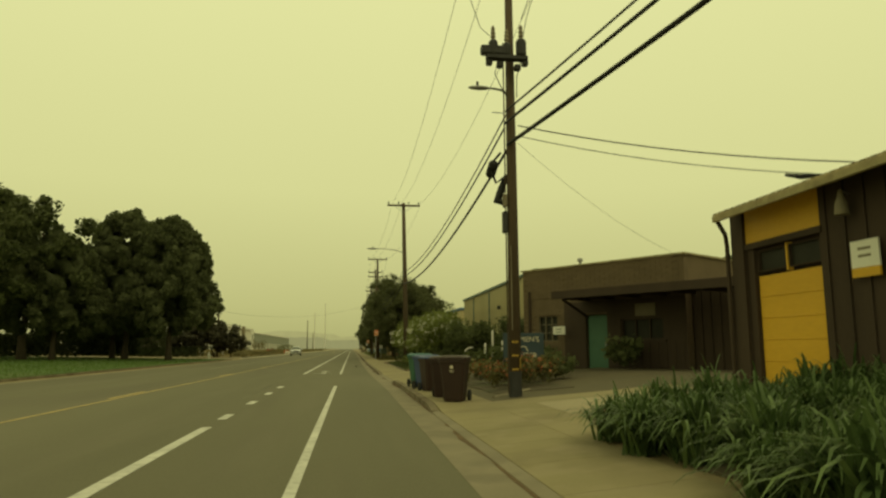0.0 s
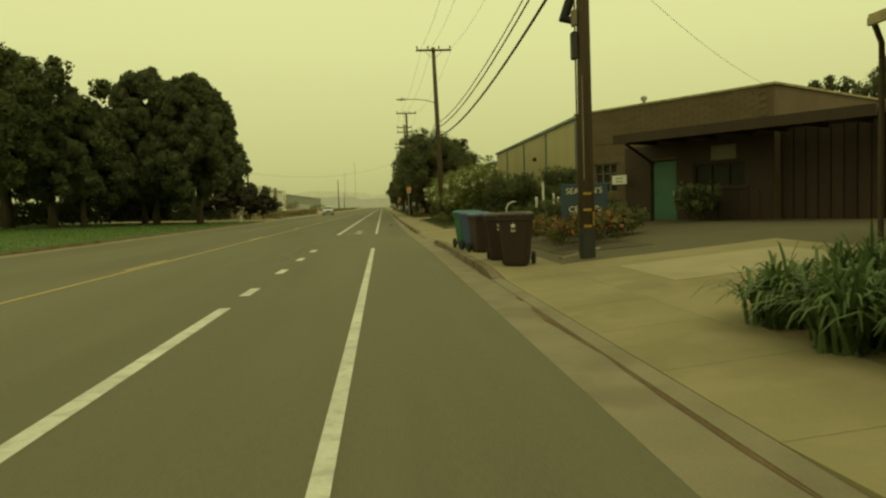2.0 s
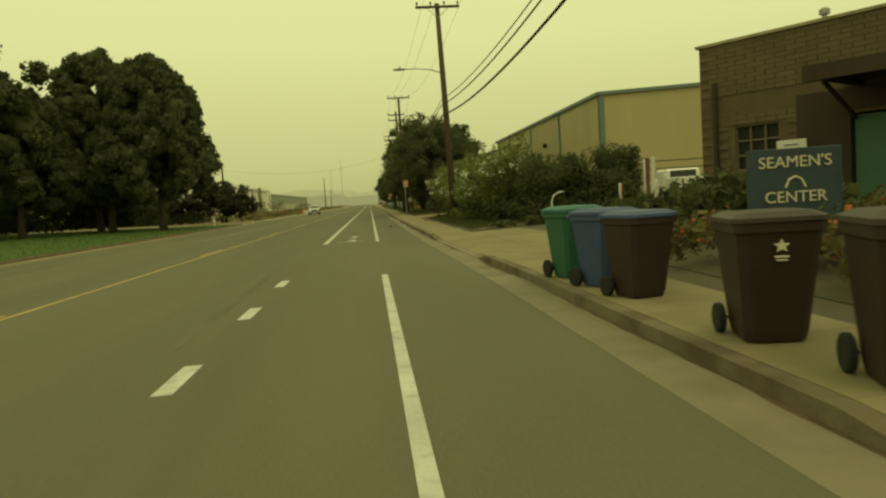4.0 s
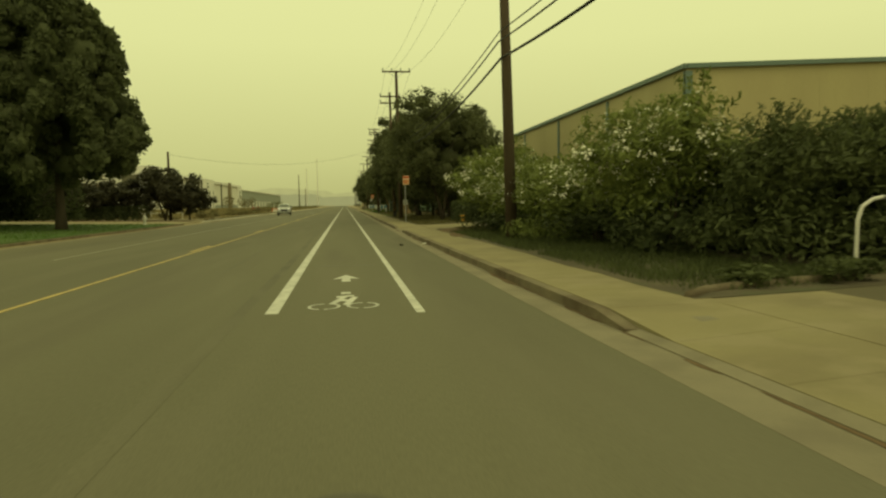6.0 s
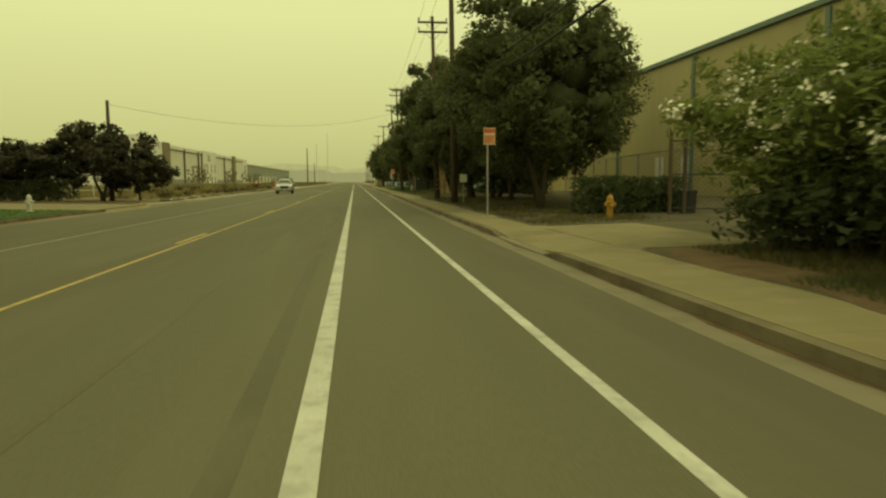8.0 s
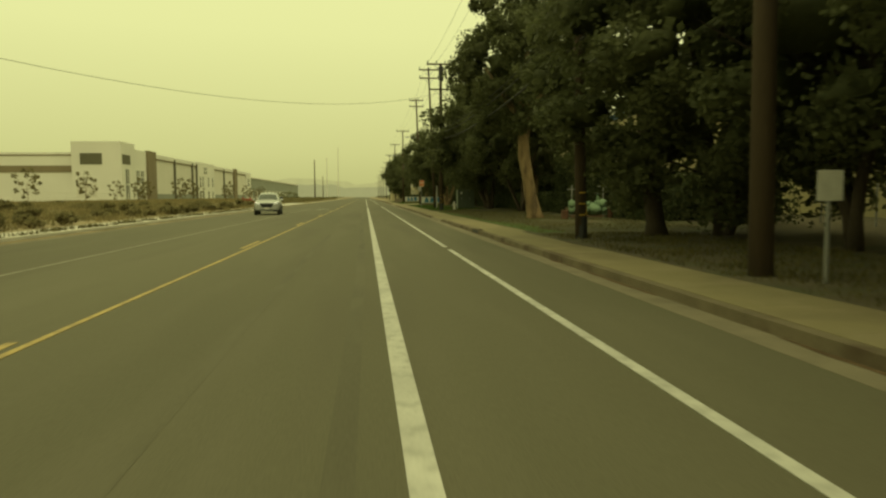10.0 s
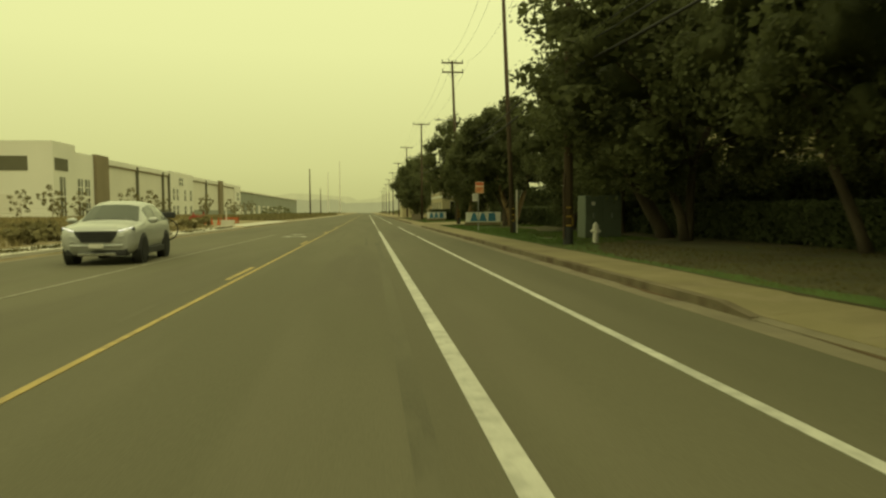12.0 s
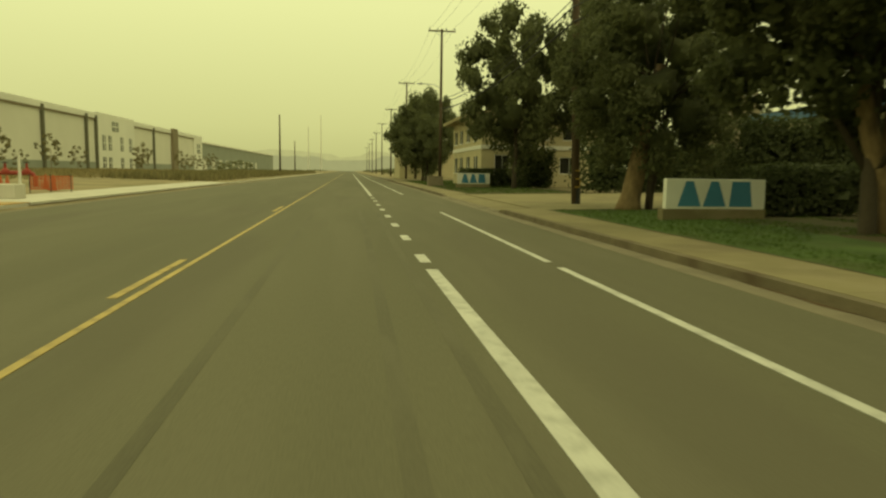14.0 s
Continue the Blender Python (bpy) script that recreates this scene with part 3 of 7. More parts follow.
# bicycle stencil and its arrow
for cx in (0.62, 1.12):
    bm = bmesh.new()
    ring = []
    for k in range(20):
        a = 2 * math.pi * k / 20
        ring.append([bm.verts.new((cx + r * math.cos(a), 47.75 + r * 1.25 * math.sin(a), 0.006)) for r in (0.17, 0.215)])
    for k in range(20):
        if k not in (4, 14):
            p, q = ring[k], ring[(k + 1) % 20]
            bm.faces.new((p[0], p[1], q[1], q[0]))
    structure("bike_stencil_wheel", bm, LINE_W, "worn white painted bicycle wheel outline", "road marking")
stroke_z = 0.004
for o in ([(0.62, 48.0), (0.74, 48.0), (0.95, 48.85), (0.84, 48.85)], [(0.74, 48.75), (1.06, 48.85), (1.06, 48.98), (0.74, 48.9)],
          [(0.86, 47.9), (0.96, 47.8), (1.12, 48.7), (1.02, 48.75)], [(0.72, 48.35), (0.98, 48.2), (0.98, 48.4), (0.75, 48.5)],
          [(0.82, 49.15), (1.0, 49.15), (1.0, 49.4), (0.82, 49.4)]):
    stroke_z += 0.0015
    o = [(0.87 + (px - 0.87) * 0.8, 47.75 + (py - 47.75) * 0.85) for px, py in o]
    mark("bike_stencil_frame", o, LINE_W, "worn white painted bicycle frame stroke", stroke_z)
mark("bike_arrow", [(0.83, 50.65), (0.99, 50.65), (0.98, 51.15), (1.14, 51.05), (0.91, 51.75), (0.68, 51.05), (0.84, 51.15)], LINE_W, "worn white lane arrow")
# dirt and leaf litter where the gutter meets the kerb
bm = bmesh.new()
prev = None
for k in range(900):
    yy = 10 + 0.25 * k
    wdt = max(0.0, 0.03 + 0.16 * noise.noise((yy * 0.35, 2.0, 0)) + 0.06 * noise.noise((yy * 1.7, 5.0, 0)))
    if wdt <= 0.004:
        prev = None
        continue
    cur = (bm.verts.new((kerb_x(yy) - 0.001, yy, 0.006)), bm.verts.new((kerb_x(yy) - wdt, yy, 0.006)))
    if prev:
        bm.faces.new((prev[0], prev[1], cur[1], cur[0]))
    prev = cur
tagged(finish("gutter_litter", bm, MULCH), "dark dirt and leaf litter along the kerb", "litter", "", "stuff")
# tar seams and old stains
for x, y0, y1, w in ((-0.4, 30, 148, 0.16), (-0.25, 148, 215, 0.12), (-0.78, 146, 178, 0.12), (-2.1, 149, 176, 0.1), (-3.78, 128, 146, 0.1), (-3.72, 148.5, 151.5, 0.1), (-1.5, 52, 110, 0.12)):
    bar("tar_seam", (lambda x: lambda y: x + 0.05 * math.sin(y * 0.6))(x), w, y0, y1, SEAM, "faint dark worn streak in the asphalt", 0.0016)
edge = [(0.25 + 0.1 * k, 53.75 + 0.04 * math.sin(k * 1.9)) for k in range(14)]
mark("tar_patch", edge + [(x, y + 0.07 + 0.09 * math.sin(k * 2.7) ** 2) for k, (x, y) in list(enumerate(edge))[::-1]], TAR, "ragged dark tar joint across the lane", 0.0016)
bm = lathe(bmesh.new(), [(0.26, 0.001), (0.26, 0.004), (0.24, 0.006)], 24, pose(0.87, 41.6, 0))
tagged(finish("manhole_cover", bm, TAR), "round dark iron manhole cover in the asphalt", "manhole")


def patch(name, x0, x1, y0, y1, dz, material, label, category, nx=6, ny=12, wob=0.0, kind="structure", side=1):
    """A bed or slab that follows the land, with an uneven outline where wob is given."""
    bm = bmesh.new()
    rows = []
    for j in range(ny + 1):
        row = []
        for i in range(nx + 1):
            u, v = i / nx, j / ny
            x, y = x0 + (x1 - x0) * u, y0 + (y1 - y0) * v
            if wob and (i in (0, nx) or j in (0, ny)):
                x += wob * noise.noise((x * 0.7, y * 0.7, 3))
                y += wob * noise.noise((x * 0.7, y * 0.7, 9))
            row.append(bm.verts.new((x, y, land(x, y) + dz)))
        rows.append(row)
    for a, b in zip(rows, rows[1:]):
        for k in range(nx):
            bm.faces.new((a[k], a[k + 1], b[k + 1], b[k]))
    ext = bmesh.ops.extrude_face_region(bm, geom=list(bm.faces))
    for v in ext["geom"]:
        if isinstance(v, bmesh.types.BMVert):
            v.co.z -= 0.08
    bmesh.ops.recalc_face_normals(bm, faces=bm.faces)
    return structure(name, bm, material, label, category)


patch("yard", 5.15, 22, 21.5, 46.45, 0.004, YARD, "dark patched asphalt yard in front of the workshops", "yard", 12, 14)
patch("front_drive", 5.15, 9.25, 19.8, 26.3, 0.009, CONC, "tan concrete in front of the yellow door", "driveway", 4, 5, 0.12)
patch("apron", 5.9, 8.6, 22.9, 25.1, 0.016, APRON, "pale concrete driveway apron", "driveway", 4, 4)
patch("gate_driveway", 5.1, 6.6, 36.9, 46.3, 0.01, CONC, "wide concrete driveway to the warehouse gate", "driveway", 6, 8)
patch("gate_yard", 10.6, 34, 46.6, 61.8, 0.01, YARD, "dark asphalt beyond the warehouse gate", "yard", 8, 8)
patch("side_driveway", 4.95, 7.6, 70.6, 76.6, 0.008, CONC, "concrete driveway to the fenced yard", "driveway", 4, 6)
patch("side_yard", 7.6, 18, 70.6, 76.6, 0.008, YARD, "stained dark paving before the fenced yard", "driveway", 6, 6)
patch("fenced_yard", 10.5, 40, 62, 118, 0.012, YARD, "asphalt yard beside the tan warehouse", "yard", 10, 16)
patch("office_driveway", 4.9, 22, 176.6, 191, 0.008, CONC, "wide concrete driveway by the office", "driveway", 8, 8)
patch("planting_bed", 5.6, 9.25, 8, 20.5, 0.012, SOIL, "dark soil bed beside the pavement", "planting bed", 6, 14, 0.2)
patch("garden_bed", 5.7, 7.5, 27.9, 35.5, 0.02, SOIL, "small garden bed with a stone edge", "planting bed", 5, 8, 0.2)
patch("verge_oleander", 4.95, 10.4, 46.4, 70.4, 0.012, SOIL, "weedy soil under the oleander hedge", "planting bed", 6, 16, 0.15)
patch("dry_corner", 4.98, 6.3, 62.5, 70.35, 0.018, MULCH, "dry reddish leaf litter along the pavement edge", "planting bed", 4, 18, 0.5)
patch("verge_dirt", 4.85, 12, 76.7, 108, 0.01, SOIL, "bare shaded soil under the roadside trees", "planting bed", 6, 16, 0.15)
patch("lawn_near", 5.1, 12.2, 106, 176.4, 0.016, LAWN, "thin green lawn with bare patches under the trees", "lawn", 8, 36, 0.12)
bm = bmesh.new()
prev = None
for k in range(281):
    y = 107 + 0.245 * k
    xe = 7.0 + 0.9 * noise.noise((y * 0.13, 1.0, 0)) + 0.35 * noise.noise((y * 0.6, 7.0, 0)) + 0.12 * noise.noise((y * 2.3, 3.0, 0))
    xe += float(np.interp(y, [107, 128, 138, 150, 160, 176], [-1.0, -1.4, -1.2, 0.1, 0.6, 1.6]))
    cur = [bm.verts.new((x, y, land(x, y) + 0.021)) for x in (5.14, 5.14 + (xe - 5.14) * 0.5, xe)]
    if prev:
        for a in (0, 1):
            bm.faces.new((prev[a], prev[a + 1], cur[a + 1], cur[a]))
    prev = cur
structure("lawn_turf", bm, TURF, "bright green turf along the pavement with a ragged edge", "lawn")
patch("lawn_office", 5.1, 12, 191.2, 240, 0.016, LAWN, "green lawn strip past the driveway", "lawn", 6, 12, 0.12)
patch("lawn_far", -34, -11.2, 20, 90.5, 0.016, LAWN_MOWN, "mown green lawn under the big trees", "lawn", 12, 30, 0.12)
patch("far_driveway", -40, -11.05, 91, 98.6, 0.006, CONC, "concrete driveway between lawn and hedge", "driveway", 8, 4)
patch("mulch_bed", -30, -12.2, 98.8, 101.5, 0.02, MULCH, "red mulch strip in front of the hedge", "planting bed", 8, 3, 0.15)
patch("lot_entrance", -13.3, -10.9, 178.2, 213.8, 0.01, NEW_CONC, "new pale concrete entrance to the lot", "driveway", 6, 12)
strip("far_pavement", lambda y: LEFT_KERB - 1.7, lambda y: LEFT_KERB - 0.18, 108, 178, 0.155, NEW_CONC, "new pale concrete pavement by the vacant lot", "pavement", 5)
bm = B(-11.9, -10.95, 176.6, 178.2, 0.15, 0.175)
tagged(finish("tactile_ramp", bm, HYD_YELLOW), "yellow tactile ramp plate at the lot entrance", "ramp", "", "structure")


# ---- buildings ----
def wall_with_holes(x0, x1, z0, z1, holes, thick):
    """A wall in the local plane y = 0..thick, with openings (x0, x1, z0, z1) cut right through."""
    bm = bmesh.new()
    gx = sorted({x0, x1, *(h[0] for h in holes), *(h[1] for h in holes)})
    gz = sorted({z0, z1, *(h[2] for h in holes), *(h[3] for h in holes)})
    for a, b in zip(gx, gx[1:]):
        for c, d in zip(gz, gz[1:]):
            mx, mz = (a + b) / 2, (c + d) / 2
            if not any(h[0] < mx < h[1] and h[2] < mz < h[3] for h in holes):
                box(bm, a, b, 0, thick, c, d)
    bmesh.ops.remove_doubles(bm, verts=bm.verts, dist=0.0005)
    seen = {}
    for f in bm.faces:
        seen.setdefault(tuple(round(c, 3) for c in f.calc_center_median()), []).append(f)
    bmesh.ops.delete(bm, geom=[f for fs in seen.values() if len(fs) > 1 for f in fs], context="FACES")
    return bm


def window(parent, x0, x1, z0, z1, y, frame_mat, bars_x=1, bars_z=1, depth=0.08, glass=None, fw=0.05):
    w = part("window", B(x0, x1, y + depth, y + depth + 0.02, z0, z1), glass or GLASS_DUSTY, parent, "dark window pane")
    bm = bmesh.new()
    box(bm, x0, x0 + fw, y, y + depth, z0, z1)
    box(bm, x1 - fw, x1, y, y + depth, z0, z1)
    box(bm, x0 + fw, x1 - fw, y, y + depth, z0, z0 + fw)
    box(bm, x0 + fw, x1 - fw, y, y + depth, z1 - fw, z1)
    for k in range(1, bars_x):
        xx = x0 + (x1 - x0) * k / bars_x
        box(bm, xx - 0.015, xx + 0.015, y + 0.02, y + depth, z0 + fw, z1 - fw)
    for k in range(1, bars_z):
        zz = z0 + (z1 - z0) * k / bars_z
        box(bm, x0 + fw, x1 - fw, y + 0.024, y + depth - 0.004, zz - 0.015, zz + 0.015)
    part("frame", bm, frame_mat, w)
    return w


# Brick workshop: local x runs along the front wall, local y goes into the building.
UX = Vector((3.67, -5.7, 0)).normalized()
ROT = math.degrees(math.atan2(UX.y, UX.x))
brick_house = thing("brick_workshop", "low brown brick workshop with dark wooden front and canopy", "building", pose(8.83, 37.5, 0.35, 0, 0, ROT))
FW = 6.8
part("wall", wall_with_holes(0.0, FW, -0.4, 3.78, [(0.75, 1.65, 1.15, 2.05), (2.95, 3.85, 0.0, 2.04), (4.4, 6.0, 1.15, 1.85)], 0.22), MORTAR, brick_house)
part("side_wall", B(FW - 0.22, FW, 0.22, 8, -0.4, 3.78), BRICK, brick_house)
part("side_wall", B(0, 0.22, 0.22, 8, -0.4, 3.78), BRICK, brick_house)
part("back_wall", B(0.22, FW - 0.22, 7.78, 8, -0.4, 3.78), BRICK, brick_house)
part("roof", B(0.1, FW - 0.1, 0.1, 7.9, 3.6, 3.72), ROOF, brick_house)
bm = bmesh.new()
box(bm, -0.06, FW + 0.06, -0.06, 0.3, 3.78, 3.84)
box(bm, FW - 0.24, FW + 0.06, 0.3, 8.06, 3.78, 3.84)
box(bm, -0.06, 0.24, 0.3, 8.06, 3.78, 3.84)
part("coping", bm, ROOF_TIN, brick_house, "pale metal coping along the roof")
part("vent_pipe", lathe(bmesh.new(), [(0.05, 3.6), (0.05, 4.02), (0.1, 4.03), (0.1, 4.12), (0.04, 4.16)], 10, pose(2.3, 0.6, 0)), METAL, brick_house)
window(brick_house, 0.75, 1.65, 1.15, 2.05, 0.03, GUTTER, 3, 3, fw=0.02)
part("front_cladding", wall_with_holes(2.0, FW, -0.4, 2.5, [(2.88, 3.92, -0.1, 2.1), (4.4, 6.0, 1.15, 1.85)], 0.02), BROWN_WOOD, brick_house, "dark wooden front under the canopy").matrix_basis = pose(0, -0.024, 0)
dr = part("door", B(2.99, 3.81, 0.08, 0.13, 0.02, 2.0), TEAL, brick_house, "teal painted door")
part("handle", B(3.7, 3.74, 0.03, 0.08, 0.95, 1.1), METAL, dr)
part("door_frame", B(2.88, 2.95, -0.02, 0.2, 0, 2.1), BROWN_WOOD, brick_house)
part("door_frame", B(3.85, 3.92, -0.02, 0.2, 0, 2.1), BROWN_WOOD, brick_house)
window(brick_house, 4.4, 6.0, 1.15, 1.85, 0.03, BROWN_WOOD, 3, 1, fw=0.05)
part("sill", B(4.3, 6.1, -0.08, 0.1, 1.08, 1.147), BROWN_WOOD, brick_house)
for k in range(7):
    part("rafter", B(3.1 + k * 1.0, 3.18 + k * 1.0, -1.45, -0.02, 2.5, 2.62), BROWN_WOOD, brick_house)
part("canopy", B(2.85, 9.8, -1.6, -0.02, 2.62, 2.72), BROWN_WOOD, brick_house, "dark flat wooden canopy")
part("fascia", B(2.83, 9.82, -1.66, -1.6, 2.52, 2.78), BROWN_WOOD, brick_house)
part("bracket", T([(3.05, -1.35, 2.52), (3.05, -0.02, 1.95)], 0.045, 6), BROWN_WOOD, brick_house)
# dark timber wing to the right of the brick front
part("timber_wall", B(FW + 0.02, 11.5, 0.35, 0.5, -0.4, 2.7), BROWN_WOOD, brick_house)
part("timber_roof", B(FW + 0.02, 11.6, 0.2, 6, 2.7, 2.82), ROOF, brick_house)
for k in range(15):
    part("board", B(FW + 0.06 + k * 0.31, FW + 0.33 + k * 0.31, 0.31, 0.35, -0.35, 2.6), BROWN_WOOD, brick_house)
for k in range(9):
    part("board", B(4.0 + k * 0.305, 4.27 + k * 0.305, -0.045, -0.004, -0.3, 1.05), BROWN_WOOD, brick_house)
part("downpipe", T([(0.35, -0.06, -0.3), (0.35, -0.06, 3.0)], 0.05, 8), BROWN_WOOD, brick_house)
bm = B(0.0, 0.55, -0.03, 0.0, 1.72, 2.0, 0.005)
plate = tagged(finish("wall_sign", bm, WHITE), "small white notice board on the brick wall", "sign")
plate.matrix_basis = pose(9.55, 35.9, 0, 0, 0, ROT) @ pose(0.05, -0.12, 0)
for zz in (1.79, 1.89):
    part("print_bar", B(0.14, 0.41, -0.034, -0.0305, zz, zz + 0.028), CABINET, plate, "unreadable dark print")
part("wall_vent_cover", B(5.0, 5.75, -0.06, -0.005, 1.92, 2.32), GUTTER, brick_house, "pale boxed unit above the window")

# Workshop with the yellow door: front wall in the plane x = 9.3
yh = thing("yellow_door_workshop", "dark brown board workshop with bright yellow door and panel", "building", pose(9.3, 23.4, 0.5, 0, 0, -90))
# local x runs towards the camera's start (south), local y into the building
part("wall", wall_with_holes(0.0, 15, -0.4, 3.22, [(0.32, 2.3, -0.1, 3.2)], 0.18), BROWN_WOOD, yh)
part("side_wall", B(0.0, 0.18, 0.18, 7, -0.4, 3.22), BROWN_WOOD, yh)
part("back_wall", B(0.0, 15, 7, 7.18, -0.4, 3.3), BROWN_WOOD, yh)
part("side_wall", B(14.82, 15, 0.18, 7, -0.4, 3.3), BROWN_WOOD, yh)
door = part("roller_door", B(0.5, 2.25, 0.1, 0.15, 0.12, 1.98), YELLOW, yh, "bright yellow panel door")
for k in range(5):
    part("door_panel", B(0.52, 2.23, 0.085, 0.0995, 0.15 + k * 0.365, 0.508 + k * 0.365, 0.003), YELLOW, door)
for a in (0.56, 1.42):
    window(yh, a, a + 0.78, 2.05, 2.42, 0.06, BROWN_WOOD, 1, 1, 0.05, fw=0.02)
part("mullion", B(1.36, 1.4, 0.05, 0.15, 2.0, 2.46), YELLOW, yh)
part("jamb", B(0.32, 0.5, 0.02, 0.16, -0.1, 2.5), BROWN_WOOD, yh)
part("jamb", B(2.25, 2.3, 0.02, 0.16, -0.1, 2.5), BROWN_WOOD, yh)
part("lintel", B(0.3, 2.34, -0.03, 0.16, 2.47, 2.57), BROWN_WOOD, yh)
part("panel", B(0.32, 2.3, 0.0, 0.12, 2.57, 3.2), YELLOW, yh, "yellow panel above the door")
part("corner_post", B(-0.08, 0.3, -0.05, 0.0, -0.4, 3.18), BROWN_WOOD, yh)
for k in range(30):
    part("batten", B(2.42 + k * 0.4, 2.47 + k * 0.4, -0.03, 0.0, -0.35, 3.18), BROWN_WOOD, yh)
bm = bmesh.new()
for k in range(80):
    a = 0.1 + k * 0.195
    box(bm, a, a + 0.1, -0.48, 4.0, 0.02, 0.06, 0, pose(0, 0, 3.24, 17))
    box(bm, a + 0.1, a + 0.195, -0.48, 4.0, 0.0, 0.035, 0, pose(0, 0, 3.24, 17))
part("roof", bm, ROOF_TIN, yh, "weathered corrugated roof sheets")
part("eave_board", B(0.1, 15, -0.5, -0.44, 3.0, 3.12, 0.01), ROOF_TIN, yh, "weathered pale eave board")
part("downpipe", T([(0.16, -0.42, 3.0), (0.0, -0.2, 2.8), (-0.1, -0.12, 2.6), (-0.1, -0.12, -0.3)], 0.04, 8), BROWN_WOOD, yh)
lampw = thing("wall_lamp", "grey barn lamp on the workshop wall", "lamp", pose(9.28, 20.4, 3.3))
part("shade", lathe(bmesh.new(), [(0.1, -0.2), (0.085, -0.05), (0.05, 0.05), (0.03, 0.15)], 14, pose(-0.14, 0, 0)), GUTTER, lampw)
part("arm", T([(-0.02, 0, 0.1), (-0.14, 0, 0.16)], 0.015, 6), METAL, lampw)
ps = thing("workshop_sign", "white notice board with a yellow base strip on the workshop", "sign", pose(9.24, 20.13, 2.2, 0, 0, -90))
part("board", B(-0.26, 0.26, -0.03, 0.0, 0.13, 0.5), WHITE, ps)
part("strip", B(-0.26, 0.26, -0.03, 0.0, 0.0, 0.128), YELLOW, ps, "yellow base strip")
for zz in (0.27, 0.37):
    part("print_bar", B(-0.12, 0.12, -0.033, -0.0305, zz, zz + 0.035), GUTTER, ps, "unreadable grey print")

# Tan warehouse
wh = thing("tan_warehouse", "long tan metal warehouse with blue-green trim", "building", pose(19.4, 74.35, 0.3))
WZ = 8.12
part("wall_street", B(0, 0.3, 0.0, 42.2, -0.3, WZ), TAN, wh)
bm = prism(bmesh.new(), [(0.3, -0.3), (44, -0.3), (44, WZ), (22, WZ + 0.9), (0.3, WZ + 0.02)], 0, 0.3)
bmesh.ops.transform(bm, matrix=Matrix(((1, 0, 0, 0), (0, 0, 1, 0), (0, 1, 0, 0), (0, 0, 0, 1))), verts=bm.verts)
bmesh.ops.recalc_face_normals(bm, faces=bm.faces)
part("wall_south", bm, TAN, wh)
part("wall_north", B(0.3, 44, 41.9, 42.2, -0.3, WZ), TAN, wh)
part("wall_back", B(43.7, 44, 0.3, 41.9, -0.3, WZ), TAN, wh)
bm = bmesh.new()
prism(bm, [(-0.1, WZ), (22, WZ + 0.9), (44.1, WZ), (44.1, WZ + 0.15), (22, WZ + 1.05), (-0.1, WZ + 0.15)], 0, 42.3)
bmesh.ops.transform(bm, matrix=Matrix(((1, 0, 0, 0), (0, 0, 1, -0.05), (0, 1, 0, 0), (0, 0, 0, 1))), verts=bm.verts)
part("roof", bm, ROOF, wh)
part("fascia", B(-0.2, -0.004, -0.15, 42.35, WZ - 0.08, WZ + 0.17), BLUE_TRIM, wh, "blue-green roof edge trim")
bm = prism(bmesh.new(), [(0, WZ - 0.08), (22, WZ + 0.82), (44, WZ - 0.08), (44, WZ + 0.17), (22, WZ + 1.07), (0, WZ + 0.17)], -0.2, -0.06)
bmesh.ops.transform(bm, matrix=Matrix(((1, 0, 0, 0), (0, 0, 1, 0), (0, 1, 0, 0), (0, 0, 0, 1))), verts=bm.verts)
bmesh.ops.recalc_face_normals(bm, faces=bm.faces)
part("fascia", bm, BLUE_TRIM, wh, "blue-green roof edge trim")
for y in (0.0, 11.2, 22.4, 33.6):
    part("corner_trim", B(-0.12, -0.003, y - 0.14, y + 0.14, -0.2, WZ - 0.22), BLUE_TRIM, wh)
part("corner_trim", B(-0.12, 0.3, -0.13, -0.003, -0.2, WZ - 0.22), BLUE_TRIM, wh)
for k in range(42):
    part("rib", B(-0.006, -0.002, 0.6 + k, 0.612 + k, 0, WZ - 0.3), TAN, wh)
for k in range(26):
    part("rib", B(0.9 + k, 0.912 + k, -0.006, -0.002, 0, WZ - 0.3), TAN, wh)
for x, z in ((12, 5.6), (26, 5.7)):
    part("wall_light", B(x, x + 0.4, -0.35, -0.01, z, z + 0.4, 0.05), DARK, wh)
part("wall_light", B(-0.35, -0.01, 16, 16.4, 5.4, 5.8, 0.05), DARK, wh)
part("wall_board", B(11.2, 12.1, -0.06, -0.005, 2.6, 3.2), DARK, wh, "dark notice board")
for y in (22.5, 26.0):
    part("side_door", B(-0.08, -0.003, y, y + 1.1, 0.2, 2.4), TILT_GREY, wh, "pale grey steel door")

# Second cream warehouse with the blue roof edge
w2 = thing("cream_warehouse", "cream panel warehouse with a bright blue roof edge", "building", pose(19.3, 119.5, 0.3))
part("wall_street", B(0, 0.3, 0, 40, -0.3, 6.8), CREAM, w2)
part("wall_south", B(0.3, 30, 0, 0.3, -0.3, 6.8), CREAM, w2)
part("wall_north", B(0.3, 30, 39.7, 40, -0.3, 6.8), CREAM, w2)
part("wall_back", B(29.7, 30, 0.3, 39.7, -0.3, 6.8), CREAM, w2)
part("roof", B(0.1, 29.9, 0.1, 39.9, 6.8, 6.95), ROOF, w2)
part("roof_edge", B(-0.15, -0.003, -0.15, 40, 6.9, 7.25), BLUE_ROOF, w2, "bright blue roof edge")
part("roof_edge", B(0, 30, -0.15, -0.003, 6.9, 7.25), BLUE_ROOF, w2, "bright blue roof edge")
part("band", B(-0.05, -0.003, 0, 40, 5.6, 5.72), GUTTER, w2)
